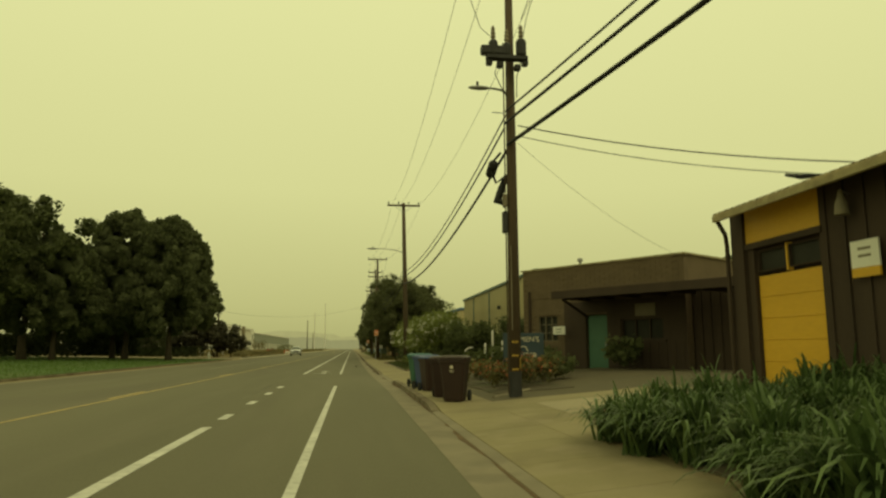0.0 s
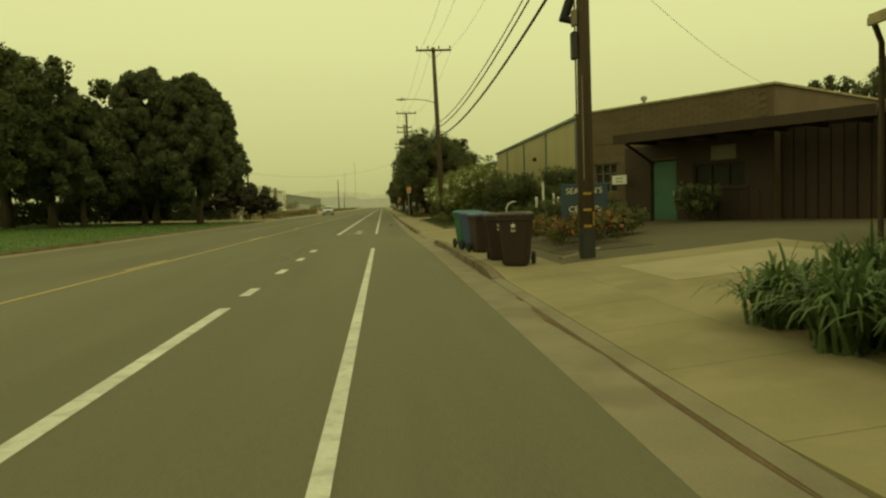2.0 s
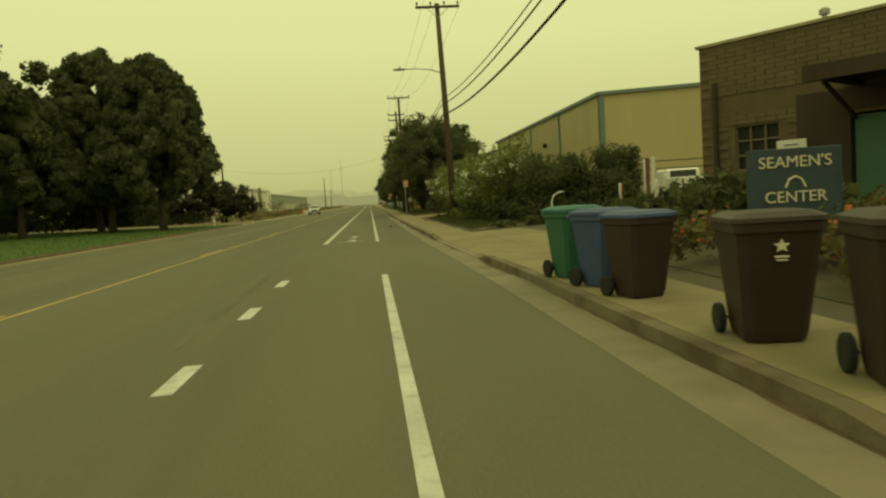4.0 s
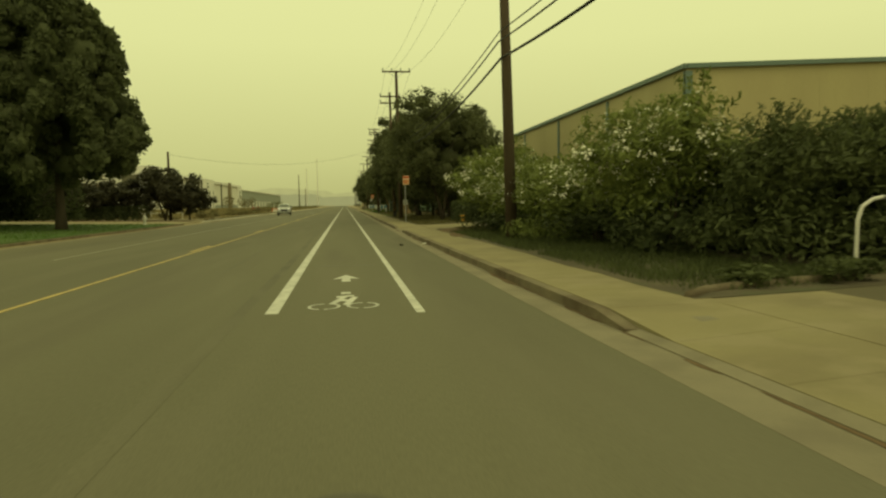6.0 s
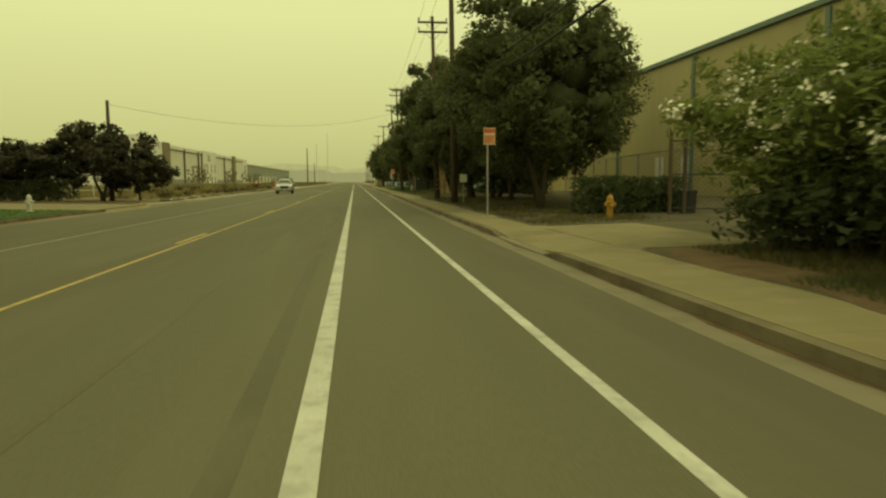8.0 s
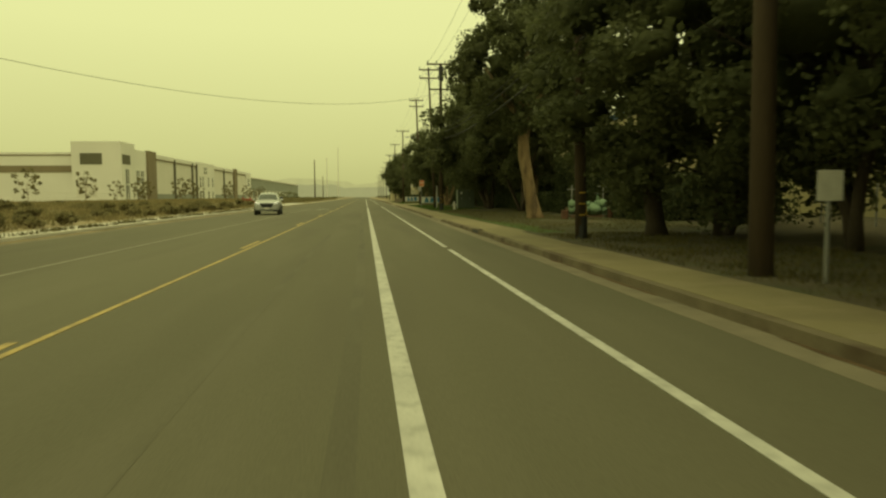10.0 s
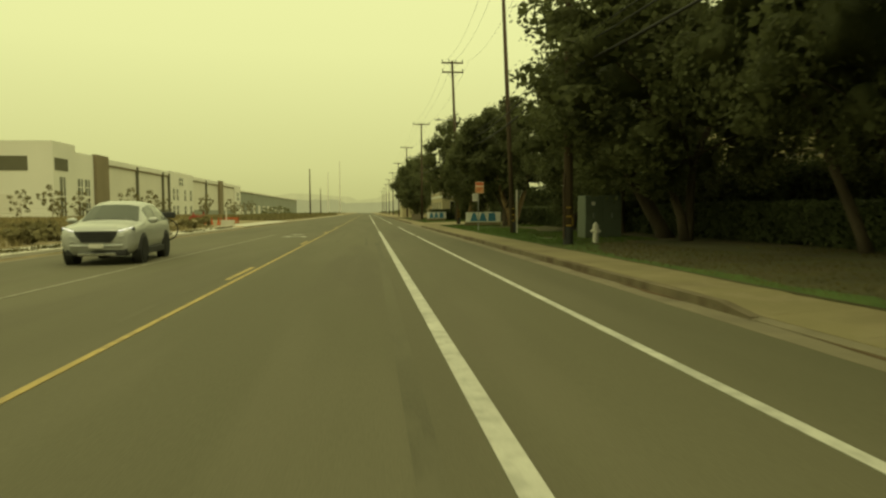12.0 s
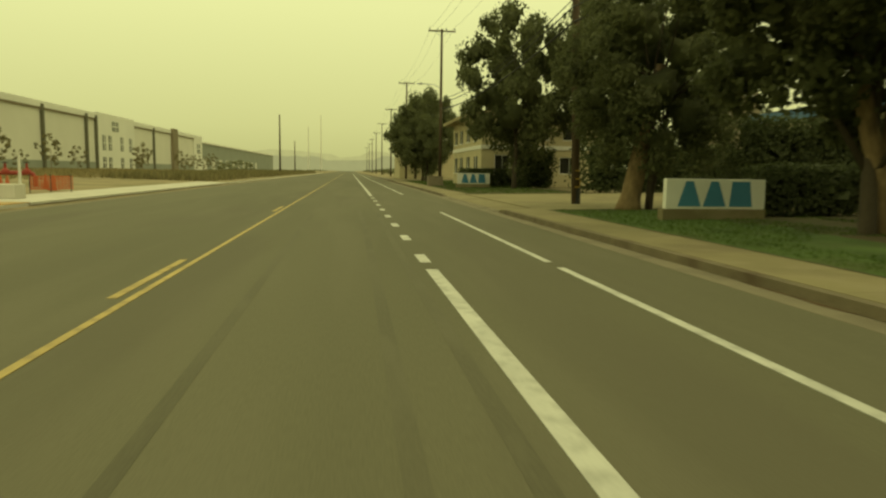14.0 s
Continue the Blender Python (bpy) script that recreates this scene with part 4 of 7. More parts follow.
part("band", B(-0.05, -0.003, 0, 40, 3.6, 3.68), GUTTER, w2)
for y in (5, 14, 23, 32):
    part("downpipe", T([(-0.1, y, 0), (-0.1, y, 6.6)], 0.08, 8), CREAM, w2)
part("roof_vent", lathe(bmesh.new(), [(0.05, 6.9), (0.05, 7.8)], 6, pose(0.6, 12, 0)), METAL, w2)
for y in (7.2, 16.2):
    part("wall_light", B(-0.4, -0.01, y, y + 0.4, 5.2, 5.5, 0.05), DARK, w2)

# Cream two-storey office past the driveway
of = thing("cream_office", "two-storey cream office with a wide eave", "building", pose(8.6, 206, 0.3))
part("wall_south", wall_with_holes(0, 9, -0.3, 5.2, [(1.0, 2.2, 0.3, 2.3), (3.0, 4.6, 0.9, 2.2), (6.0, 7.6, 0.9, 2.2), (1.0, 2.6, 3.4, 4.5), (3.6, 5.2, 3.4, 4.5), (6.2, 7.8, 3.4, 4.5)], 0.25), OFFICE, of)
part("wall_street", B(0, 0.25, 0.25, 14, -0.3, 5.2), OFFICE, of)
part("wall_back", B(0.25, 9, 13.75, 14, -0.3, 5.2), OFFICE, of)
part("wall_east", B(8.75, 9, 0.25, 13.75, -0.3, 5.2), OFFICE, of)
part("roof", B(-0.9, 9.9, -0.9, 14.9, 5.2, 5.45), ROOF_TIN, of)
part("band", B(-0.03, 9, -0.06, -0.003, 2.7, 3.0), WHITE, of, "pale storey band")
for x0, x1, z0, z1 in ((1.0, 2.2, 0.3, 2.3), (3.0, 4.6, 0.9, 2.2), (6.0, 7.6, 0.9, 2.2), (1.0, 2.6, 3.4, 4.5), (3.6, 5.2, 3.4, 4.5), (6.2, 7.8, 3.4, 4.5)):
    window(of, x0, x1, z0, z1, 0.06, WHITE, 2, 1, fw=0.07)
for y0 in (1.5, 5.0, 8.5, 11.5):
    for z0, z1 in ((0.9, 2.2), (3.4, 4.5)):
        w_ = part("window", B(-0.02, -0.003, y0, y0 + 1.5, z0, z1), GLASS_FAR, of, "dark window pane")
        part("frame", B(-0.05, -0.021, y0 + 0.72, y0 + 0.78, z0, z1), WHITE, w_)
        part("sill", B(-0.09, -0.003, y0 - 0.05, y0 + 1.55, z0 - 0.08, z0 - 0.003), WHITE, w_)
part("band", B(-0.06, -0.003, 0, 14, 2.7, 3.0), WHITE, of, "pale storey band")
bs = thing("blue_shed", "flat-roofed shed with a blue fascia", "building", pose(6.5, 262, 0.3))
part("wall", B(0, 14, 0, 12, -0.3, 4.2), OFFICE, bs)
part("fascia", B(-0.2, 14.2, -0.2, 12.2, 4.2, 5.6), BLUE_ROOF, bs, "broad blue fascia")
br = thing("blue_roof_shed", "low cream shed with a blue roof band behind the hedges", "building", pose(24, 176, 0.3))
part("wall", B(0, 16, 0, 20, -0.3, 4.2), OFFICE, br)
part("fascia", B(-0.3, 16.3, -0.3, 20.3, 4.2, 4.72), BLUE_ROOF, br, "blue roof band")
part("roof", B(0, 16, 0, 20, 4.72, 4.82), ROOF, br)
for x, y in ((0.8, 3.0), (0.9, 8.5)):
    part("roof_vent", lathe(bmesh.new(), [(0.1, 4.8), (0.1, 5.15), (0.18, 5.17), (0.16, 5.26), (0.03, 5.32)], 10, pose(x, y, 0)), METAL, br, "small grey roof vent")
si = thing("silo", "pale cylindrical storage silo", "silo", pose(42.5, 230, 0))
part("tank", lathe(bmesh.new(), [(2.6, 0), (2.6, 10.2), (2.3, 10.6), (0.4, 11.0)], 24), GUTTER, si)
for z in (2, 4, 6, 8, 10):
    part("band", lathe(bmesh.new(), [(2.64, z), (2.64, z + 0.12)], 24), METAL, si)

# White tilt-up building across the vacant lot
ww = thing("white_industrial_building", "new white tilt-up industrial building with brown pilasters", "building", pose(-50, 235, 0))
part("tower_wall", B(-9.8, 0, 0, 8.5, 0, 12.9), TILT, ww)
part("low_wing", B(-40, -9.82, 0.6, 20, 0, 10.7), TILT, ww)
part("wing_band", B(-40, -9.9, 0.5, 0.597, 6.6, 8.0), TILT_BROWN, ww, "brown window band")
part("wing_band", B(-40, -9.9, 0.5, 0.597, 10.0, 10.25), TILT_BROWN, ww)
part("facade", B(-9.8, -0.3, 8.52, 162, 0, 11.6), TILT_GREY, ww)
part("parapet", B(-0.29, 0.0, 8.52, 16.2, 0, 11.8), TILT, ww)
part("parapet", B(-0.29, 0.1, 64, 88, 0, 11.9), TILT, ww)
part("parapet", B(-0.29, 0.0, 150, 162, 0, 11.6), TILT, ww)
for y0, y1 in ((22.5, 64), (88, 122), (127.5, 150)):
    part("cornice", B(-0.28, -0.1, y0, y1, 10.7, 11.65), TILT, ww)
    part("shadow_line", B(-0.29, -0.05, y0, y1, 10.35, 10.6), TILT_BROWN, ww, "thin brown band")
    part("plinth", B(-0.29, -0.2, y0, y1, 0, 2.2), TILT_DARK, ww, "grey plinth")
part("pilaster", B(-0.28, 0.5, 16.3, 22.4, 0, 12.05), TILT_BROWN, ww, "tall brown pilaster")
part("pilaster", B(-0.28, 0.5, 122.2, 127.4, 0, 12.05), TILT_BROWN, ww, "tall brown pilaster")
for y in (40.4, 59.2, 64.3, 104.5):
    part("post", B(-0.28, 0.15, y - 0.35, y + 0.35, 0, 11.2), TILT_POST, ww, "narrow brown pilaster")


def ww_window(x0, x1, y0, y1, z0, z1):
    w = part("window", B(x0, x1, y0, y1, z0, z1), GLASS_FAR, ww)
    if x1 > 0:
        part("frame", B(x0, x1 + 0.05, (y0 + y1) / 2 - 0.08, (y0 + y1) / 2 + 0.08, z0, z1), TILT, w)
        part("frame", B(x0, x1 + 0.05, y0, y1, (z0 + z1) / 2 - 0.08, (z0 + z1) / 2 + 0.08), TILT, w)


part("window", B(-8.1, -3.8, -0.06, -0.003, 8.2, 10.5), TILT_POST, ww, "large dark upper window")
part("window", B(-0.01, 0.05, 0.5, 5.4, 8.3, 10.3), TILT_POST, ww, "dark upper window")
part("dock_door", B(-9, -5, -0.06, -0.003, 1.5, 4.5), TILT_GREY, ww, "pale loading door")
ww_window(0.0, 0.06, 2.2, 4.2, 1.0, 7.3)
for y in (9.2, 12.2):
    ww_window(0.0, 0.06, y, y + 2.0, 4.5, 7.3)
    ww_window(0.0, 0.06, y, y + 2.0, 1.0, 3.2)
for y in (67, 70.5, 78, 84):
    ww_window(0.1, 0.16, y, y + 1.8, 4.6, 7.6)
    ww_window(0.1, 0.16, y, y + 1.8, 1.0, 3.2)
ww_window(0.1, 0.16, 73, 77, 8.6, 10.6)
ww_window(0.0, 0.06, 154, 159, 6, 9)
gr = thing("grey_shed_row", "long grey industrial shed in the smoke", "building", pose(-52, 402, 0))
part("wall", B(-20, 0, 0, 230, 0, 9.8), TILT_DARK, gr)
part("roof", B(-20.4, 0.4, -0.4, 230, 9.8, 10.3), TILT_GREY, gr)
for k in range(10):
    part("bay_door", B(0.01, 0.1, 6 + k * 15, 12 + k * 15, 0, 4.5), TILT_GREY, gr)


# ---- poles and wires ----
def utility_pole(x, y, h, label, arms=(), lean=(0, 0), r=0.17, base=0.15, bands=False, yaw=0):
    """arms: (height from the ground, half length, insulators)."""
    p = thing("utility_pole", label, "utility pole", pose(x, y, base, 0, 0, yaw), "utility poles along the road")
    tip = (lean[0], lean[1], h - base)
    part("shaft", T([(0, 0, -0.3), (tip[0] * 0.5, tip[1] * 0.5, tip[2] * 0.5), tip], [r * 1.12, r * 0.92, r * 0.68], 14), WOOD_POLE, p, smooth=True)
    for z, half, n in arms:
        f = (z - base) / tip[2]
        c = (tip[0] * f, tip[1] * f - 0.16)
        arm = part("crossarm", B(c[0] - half, c[0] + half, c[1] - 0.055, c[1] + 0.055, z - base - 0.06, z - base + 0.06, 0.01), WOOD_POLE, p)
        part("brace", T([(c[0] - half * 0.5, c[1], z - base - 0.06), (c[0], c[1] + 0.05, z - base - 0.55)], 0.016, 5), METAL, p)
        part("brace", T([(c[0] + half * 0.5, c[1], z - base - 0.06), (c[0], c[1] + 0.05, z - base - 0.55)], 0.016, 5), METAL, p)
        for k in range(n):
            xx = c[0] - half * 0.93 + 2 * half * 0.93 * k / max(n - 1, 1)
            part("insulator", lathe(bmesh.new(), [(0.02, 0), (0.02, 0.06), (0.055, 0.07), (0.045, 0.11), (0.06, 0.13), (0.045, 0.19), (0.02, 0.22)], 8,
                                    pose(xx, c[1], z - base + 0.06)), CABINET, arm)
    if bands:
        for z in (0.62, 0.92, 1.22):
            part("reflector_strip", B(-r * 0.75, r * 0.35, -r * 1.2, -r * 0.8, z, z + 0.045), REFLECT, p, "short yellow reflective strip")
        part("reflector_strip", B(r * 0.62, r * 0.8, -r * 0.95, -r * 0.6, 0.64, 0.9), REFLECT, p, "upright yellow reflective strip")
        part("tarred_base", lathe(bmesh.new(), [(r * 1.16, -0.1), (r * 1.13, 0.58), (r * 1.05, 0.6)], 14), DARK, p, "tar-blackened pole foot")
    return p


def street_lamp_arm(p, z, reach, base=0.15, rise=0.35, size=1.0):
    z -= base
    part("lamp_arm", T([(0, 0, z), (-reach * 0.35, 0, z + rise * 0.75), (-reach * 0.7, 0, z + rise), (-reach, 0, z + rise)], [0.035, 0.03, 0.028, 0.028], 8), METAL, p)
    head = bmesh.new()
    lathe(head, [(0.03, -0.35), (0.1, -0.25), (0.14, 0.0), (0.11, 0.25), (0.03, 0.38)], 12, pose(-reach - 0.25 * size, 0, z + rise) @ pose(0, 0, 0, 0, 90, 0) @ Matrix.Diagonal((0.5 * size, size, size, 1)))
    hd = part("lamp_head", head, METAL, p, "grey street lamp head", smooth=True)
    part("photocell", lathe(bmesh.new(), [(0.03, 0), (0.03, 0.08), (0.01, 0.1)], 8, pose(-reach - 0.2, 0, z + rise + 0.06)), DARK, hd)


POLE = {1: (5.94, 26.9, 10.6), 2: (6.1, 59.9, 11.5), 3: (5.45, 95.0, 12.0), 4: (5.6, 103.9, 11.7), 5: (5.95, 142.0, 12.0),
        6: (6.62, 153.98, 13.8), 7: (7.28, 180.07, 14.4), 8: (6.95, 217.0, 13.7), 9: (7.2, 258.0, 14.2), 10: (7.4, 300.0, 14.0), 11: (7.6, 345.0, 14.0),
        12: (7.8, 392.0, 14.0), 13: (8.0, 440.0, 14.0), 14: (8.2, 490.0, 14.0), 15: (8.4, 545.0, 14.0)}
p1 = utility_pole(*POLE[1], "dark wooden utility pole with transformer, lamp and yellow bands", [(10.3, 1.1, 4)], bands=True, r=0.128)
part("transformer_platform", B(-0.62, 0.34, -0.42, -0.2, 7.74, 7.82), DARK, p1)
for xx, q in ((-0.46, 1.0), (-0.14, 0.85), (0.2, 1.15)):
    can = part("transformer", lathe(bmesh.new(), [(0.09 * q, 0), (0.11 * q, 0.04), (0.11 * q, 0.3 * q), (0.08 * q, 0.36 * q)], 12, pose(xx, -0.34, 7.82)), DARK, p1, "dark grey transformer can")
    part("bushing", lathe(bmesh.new(), [(0.05, 0), (0.04, 0.05), (0.065, 0.08), (0.045, 0.14), (0.06, 0.18), (0.04, 0.24), (0.05, 0.28), (0.02, 0.36)], 8, pose(xx, -0.34, 7.82 + 0.36 * q)), GUTTER, can)
for xx, zz in ((-0.55, 7.6), (-0.3, 7.55), (0.12, 7.5), (0.3, 7.62)):
    part("junction_box", B(xx - 0.07, xx + 0.07, -0.36, -0.2, zz, zz + 0.14, 0.02), DARK, p1)
part("cable_loop", T([(-0.35, -0.3, 7.74), (-0.42, -0.28, 7.4), (-0.25, -0.2, 7.1), (-0.1, -0.12, 6.9)], 0.012, 5), RUBBER, p1)
part("cable_loop", T([(0.2, -0.3, 7.74), (0.1, -0.28, 7.35), (0.12, -0.15, 6.9)], 0.012, 5), RUBBER, p1)
street_lamp_arm(p1, 7.16, 0.58, rise=0.14, size=0.7)
part("conduit", T([(-0.15, 0.02, 0.1), (-0.15, 0.02, 8.3)], 0.016, 6), WOOD_POLE, p1)
part("conduit", T([(-0.08, -0.14, 1.5), (-0.08, -0.13, 3.4)], 0.012, 6), GUTTER, p1)
part("meter_box", B(-0.24, -0.13, -0.1, 0.05, 3.7, 4.2, 0.02), DARK, p1)
part("meter_box", B(-0.22, -0.13, -0.1, 0.05, 4.3, 4.6, 0.02), GUTTER, p1)
part("splice_case", lathe(bmesh.new(), [(0.05, -0.28), (0.12, -0.2), (0.12, 0.2), (0.05, 0.28)], 10, pose(-0.42, 0.2, 5.25) @ pose(0, 0, 0, 70, 0, 0)), RUBBER, p1)
part("hanger_bar", T([(-0.45, -0.05, 6.55), (0.05, -0.05, 6.53)], 0.012, 6), METAL, p1)
part("cable_loop", T([(-1.0, -0.16, 10.2), (-0.98, -0.2, 9.3), (-0.75, -0.3, 8.5), (-0.55, -0.34, 8.3)], 0.009, 5), RUBBER, p1)
part("cable_loop", T([(0.95, -0.16, 10.2), (0.8, -0.22, 9.6), (0.45, -0.3, 9.4), (0.22, -0.34, 8.75)], 0.009, 5), RUBBER, p1)
part("cable_loop", T([(0.5, -0.16, 10.2), (0.55, -0.2, 9.4), (0.35, -0.3, 8.8), (0.25, -0.34, 8.3)], 0.009, 5), RUBBER, p1)
for xx in (-0.62, 0.62, 0.98):
    part("cutout_fuse", lathe(bmesh.new(), [(0.03, 0), (0.05, 0.03), (0.05, 0.4), (0.03, 0.45)], 8, pose(xx, -0.3, 9.6, 12)), CABINET, p1, "dark hanging fuse tube")
part("terminal_block", B(-0.75, -0.12, -0.42, -0.22, 7.83, 8.05, 0.03), DARK, p1)
part("splice_bundle", T([(-0.1, 0.1, 5.1), (-0.22, 0.15, 4.75), (-0.3, 0.2, 4.5), (-0.1, 0.1, 4.4)], [0.05, 0.09, 0.11, 0.05], 8), RUBBER, p1)
part("cable_loop", T([(-0.25, 0, 5.6), (-0.5, 0.1, 5.3), (-0.35, 0.1, 4.9), (-0.2, 0, 5.0)], 0.03, 6), RUBBER, p1)
p2 = utility_pole(*POLE[2], "tall wooden utility pole with street lamp above the oleanders", [(11.3, 1.15, 4)], r=0.172, lean=(-0.25, 0))
street_lamp_arm(p2, 7.85, 2.2)
utility_pole(*POLE[3], "tall wooden utility pole with one long crossarm", [(11.9, 1.15, 4)], r=0.16, lean=(-0.15, 0))
utility_pole(*POLE[4], "wooden utility pole with two crossarms", [(11.3, 0.95, 3), (10.7, 0.95, 2)], r=0.145, lean=(-0.25, 0), bands=True)
p5 = utility_pole(*POLE[5], "wooden utility pole with thick transformer top and yellow bands", [(11.9, 1.15, 4), (9.9, 1.0, 2)], r=0.15, bands=True)
part("transformer", lathe(bmesh.new(), [(0.18, 10.4), (0.2, 10.5), (0.2, 11.5), (0.1, 11.6)], 14, pose(0, -0.34, 0)), DARK, p5)
part("conduit", T([(-0.19, -0.1, 0.2), (-0.19, -0.1, 2.4)], 0.03, 6), WOOD_POLE, p5)
p6 = utility_pole(*POLE[6], "wooden utility pole with two short crossarms and white conduit", [(13.6, 0.95, 3), (12.8, 0.95, 2)], r=0.12, lean=(-0.55, 0), bands=True)
part("conduit", T([(0.18, -0.05, -0.1), (0.18, -0.05, 2.2)], 0.045, 8), HYD_WHITE, p6, "white plastic conduit")
p7 = utility_pole(*POLE[7], "wooden utility pole with two crossarms and a street lamp", [(14.2, 0.95, 4), (13.4, 0.95, 2)], r=0.14, lean=(-0.5, 0), bands=True)
street_lamp_arm(p7, 9.1, 1.5, rise=0.2)
p8 = utility_pole(*POLE[8], "wooden utility pole with crossarm and street lamp", [(13.5, 1.2, 4)], r=0.14)
street_lamp_arm(p8, 8.6, 1.6)
for k in range(9, 16):
    utility_pole(*POLE[k], "wooden utility pole far down the road", [(POLE[k][2] - 0.2, 1.2, 4)], r=0.145)
utility_pole(-14.95, 105.2, 6.45, "short plain wooden pole beside the hedge tree", r=0.14)
utility_pole(-16.4, 313, 13.2, "bare wooden pole standing in the smoke", r=0.2)
utility_pole(-16.0, 350, 9.0, "short bare wooden pole in the smoke", r=0.16)
for x, y, h in ((-31, 900, 58), (-44, 900, 46)):
    tw = thing("radio_mast", "thin far radio mast in the smoke", "mast", pose(x, y, 0), "radio masts")
    part("mast", T([(0, 0, 0), (0, 0, h)], [0.55, 0.3], 6), TILT_GREY, tw)


def wire(a, b, sag, r, label="thin black overhead wire", n=18):
    a, b = Vector(a), Vector(b)
    pts = []
    for k in range(n + 1):
        f = k / n
        p = a.lerp(b, f)
        p.z -= sag * 4 * f * (1 - f)
        pts.append(p)
    return tagged(finish("overhead_wire", tube(bmesh.new(), pts, r, 6), RUBBER, None, True), label, "wire", "overhead wires")


back = (11.8, -13.0)
# thick telephone cables under the power lines
for z, dx, r in ((6.75, -0.12, 0.018), (6.45, -0.15, 0.024), (5.95, -0.08, 0.036)):
    wire((back[0] + dx, back[1], z + 0.85), (5.94 + dx, 26.9, z), 0.5, r * 1.2, "thick black telephone cable")
    wire((5.94 + dx, 26.9, z - 0.1), (5.9 + dx, 59.9, z - 0.2), 0.75, r, "thick black telephone cable")
    wire((5.9 + dx, 59.9, z - 0.2), (5.45 + dx, 95.0, z - 0.05), 0.7, r, "thick black telephone cable")
    wire((5.45 + dx, 95.0, z - 0.05), (6.05 + dx, 142.0, z), 0.8, r, "thick black telephone cable")
    wire((6.05 + dx, 142.0, z), (7.05 + dx, 180.07, z + 0.8), 0.7, r, "thick black telephone cable")
    wire((7.05 + dx, 180.07, z + 0.8), (6.95 + dx, 217, z + 0.9), 0.7, r, "thick black telephone cable")
for z0, z1, dx in ((6.7, 6.9, 0.0),):
    wire((back[0], back[1], z1 + 0.3), (6.05, 26.9, z0), 0.4, 0.012)
order = [1, 2, 3, 5, 6, 7, 8, 9, 10, 11, 12, 13]
for a, b in zip(order, order[1:]):
    for dx in (-1.0, -0.35, 1.0):
        wire((POLE[a][0] + dx, POLE[a][1] - 0.16, POLE[a][2] + 0.05), (POLE[b][0] + dx, POLE[b][1] - 0.16, POLE[b][2] + 0.05), 0.9, 0.007)
for dx in (-1.0, 0.5, 1.0):
    wire((back[0] + dx, back[1], 10.7), (6.02 + dx, 26.74, 10.55), 0.5, 0.007)
# service drops
wire((6.1, 26.85, 6.4), (17.5, 19.6, 4.35), 0.66, 0.014, "drooping black service cable")
wire((6.1, 26.85, 6.15), (17.5, 19.4, 4.2), 0.75, 0.01, "drooping black service cable")
tagged(finish("cable_splice", tube(bmesh.new(), [(10.7, 23.87, 4.6), (10.95, 23.72, 4.53), (11.2, 23.55, 4.52)], [0.03, 0.055, 0.03], 8), RUBBER),
       "black splice case hanging on the service cable", "cable splice")
wire((6.1, 26.9, 6.0), (12.4, 31.9, 4.1), 0.25, 0.004)
wire((-14.95, 105.2, 6.2), (6.15, 142.0, 9.7), 1.6, 0.009, "sagging black cable across the road")


# ---- trees ----
ROADSIDE = [build_tree("roadside_tree", "dense dark green roadside tree with a clumped crown", sd, 10.0, 4.2, 1.7, LEAF_DARK, BARK,
                       (0.14, 0.09), 1.0, 46, 0.16, limbs=6, group="roadside trees", stems=2, uneven=u) for sd, u in ((11, 0.16), (12, 0.26), (13, 0.2))]
ROADSIDE.append(build_tree("roadside_tree", "dark green roadside tree dimmed by smoke", 14, 10.0, 4.2, 1.4, LEAF_DARK, BARK,
                           (0.2, 0.13), 0.55, 40, 0.17, limbs=5, group="roadside trees", uneven=0.3))
# place the first three, then copies: x, y, height, radius, variant
ROW = [(7.6, 86.0, 8.6, 3.9, 2), (9.0, 91.5, 8.4, 4.4, 0), (9.2, 98.0, 8.4, 4.4, 1), (9.3, 103.4, 11.0, 5.2, 0), 
       (10.7, 133.2, 11.6, 4.5, 2), (10.0, 141.8, 12.6, 5.4, 0), (11.2, 150.5, 12.4, 4.6, 1), (11.4, 157.0, 11.5, 3.4, 2),
       (8.3, 176.0, 9.2, 2.9, 0), (9.7, 200.0, 11.8, 3.6, 0), (14.6, 198.0, 11.0, 3.8, 1),
       (7.6, 238.0, 8.8, 4.4, 1), (9.0, 247.0, 9.4, 4.8, 0), (8.4, 256.0, 9.0, 4.6, 2), (11.0, 285.0, 8.6, 4.6, 1),
       (7.2, 230.0, 6.0, 3.2, 2)]
used = set()
for x, y, h, r, v in ROW:
    v = 3 if y > 180 else v
    sink = 1.1 if 150 < y < 172 or 103 < y < 105 else 0.0
    m = pose(x, y, land(x, y) - sink, 0, 0, (x * 77 + y * 31) % 360) @ Matrix.Diagonal((r / 4.2, r / 4.2, (h + sink) / 10.0, 1))
    if v in used:
        copy_thing(ROADSIDE[v], m)
    else:
        used.add(v)
        ROADSIDE[v].matrix_basis = m

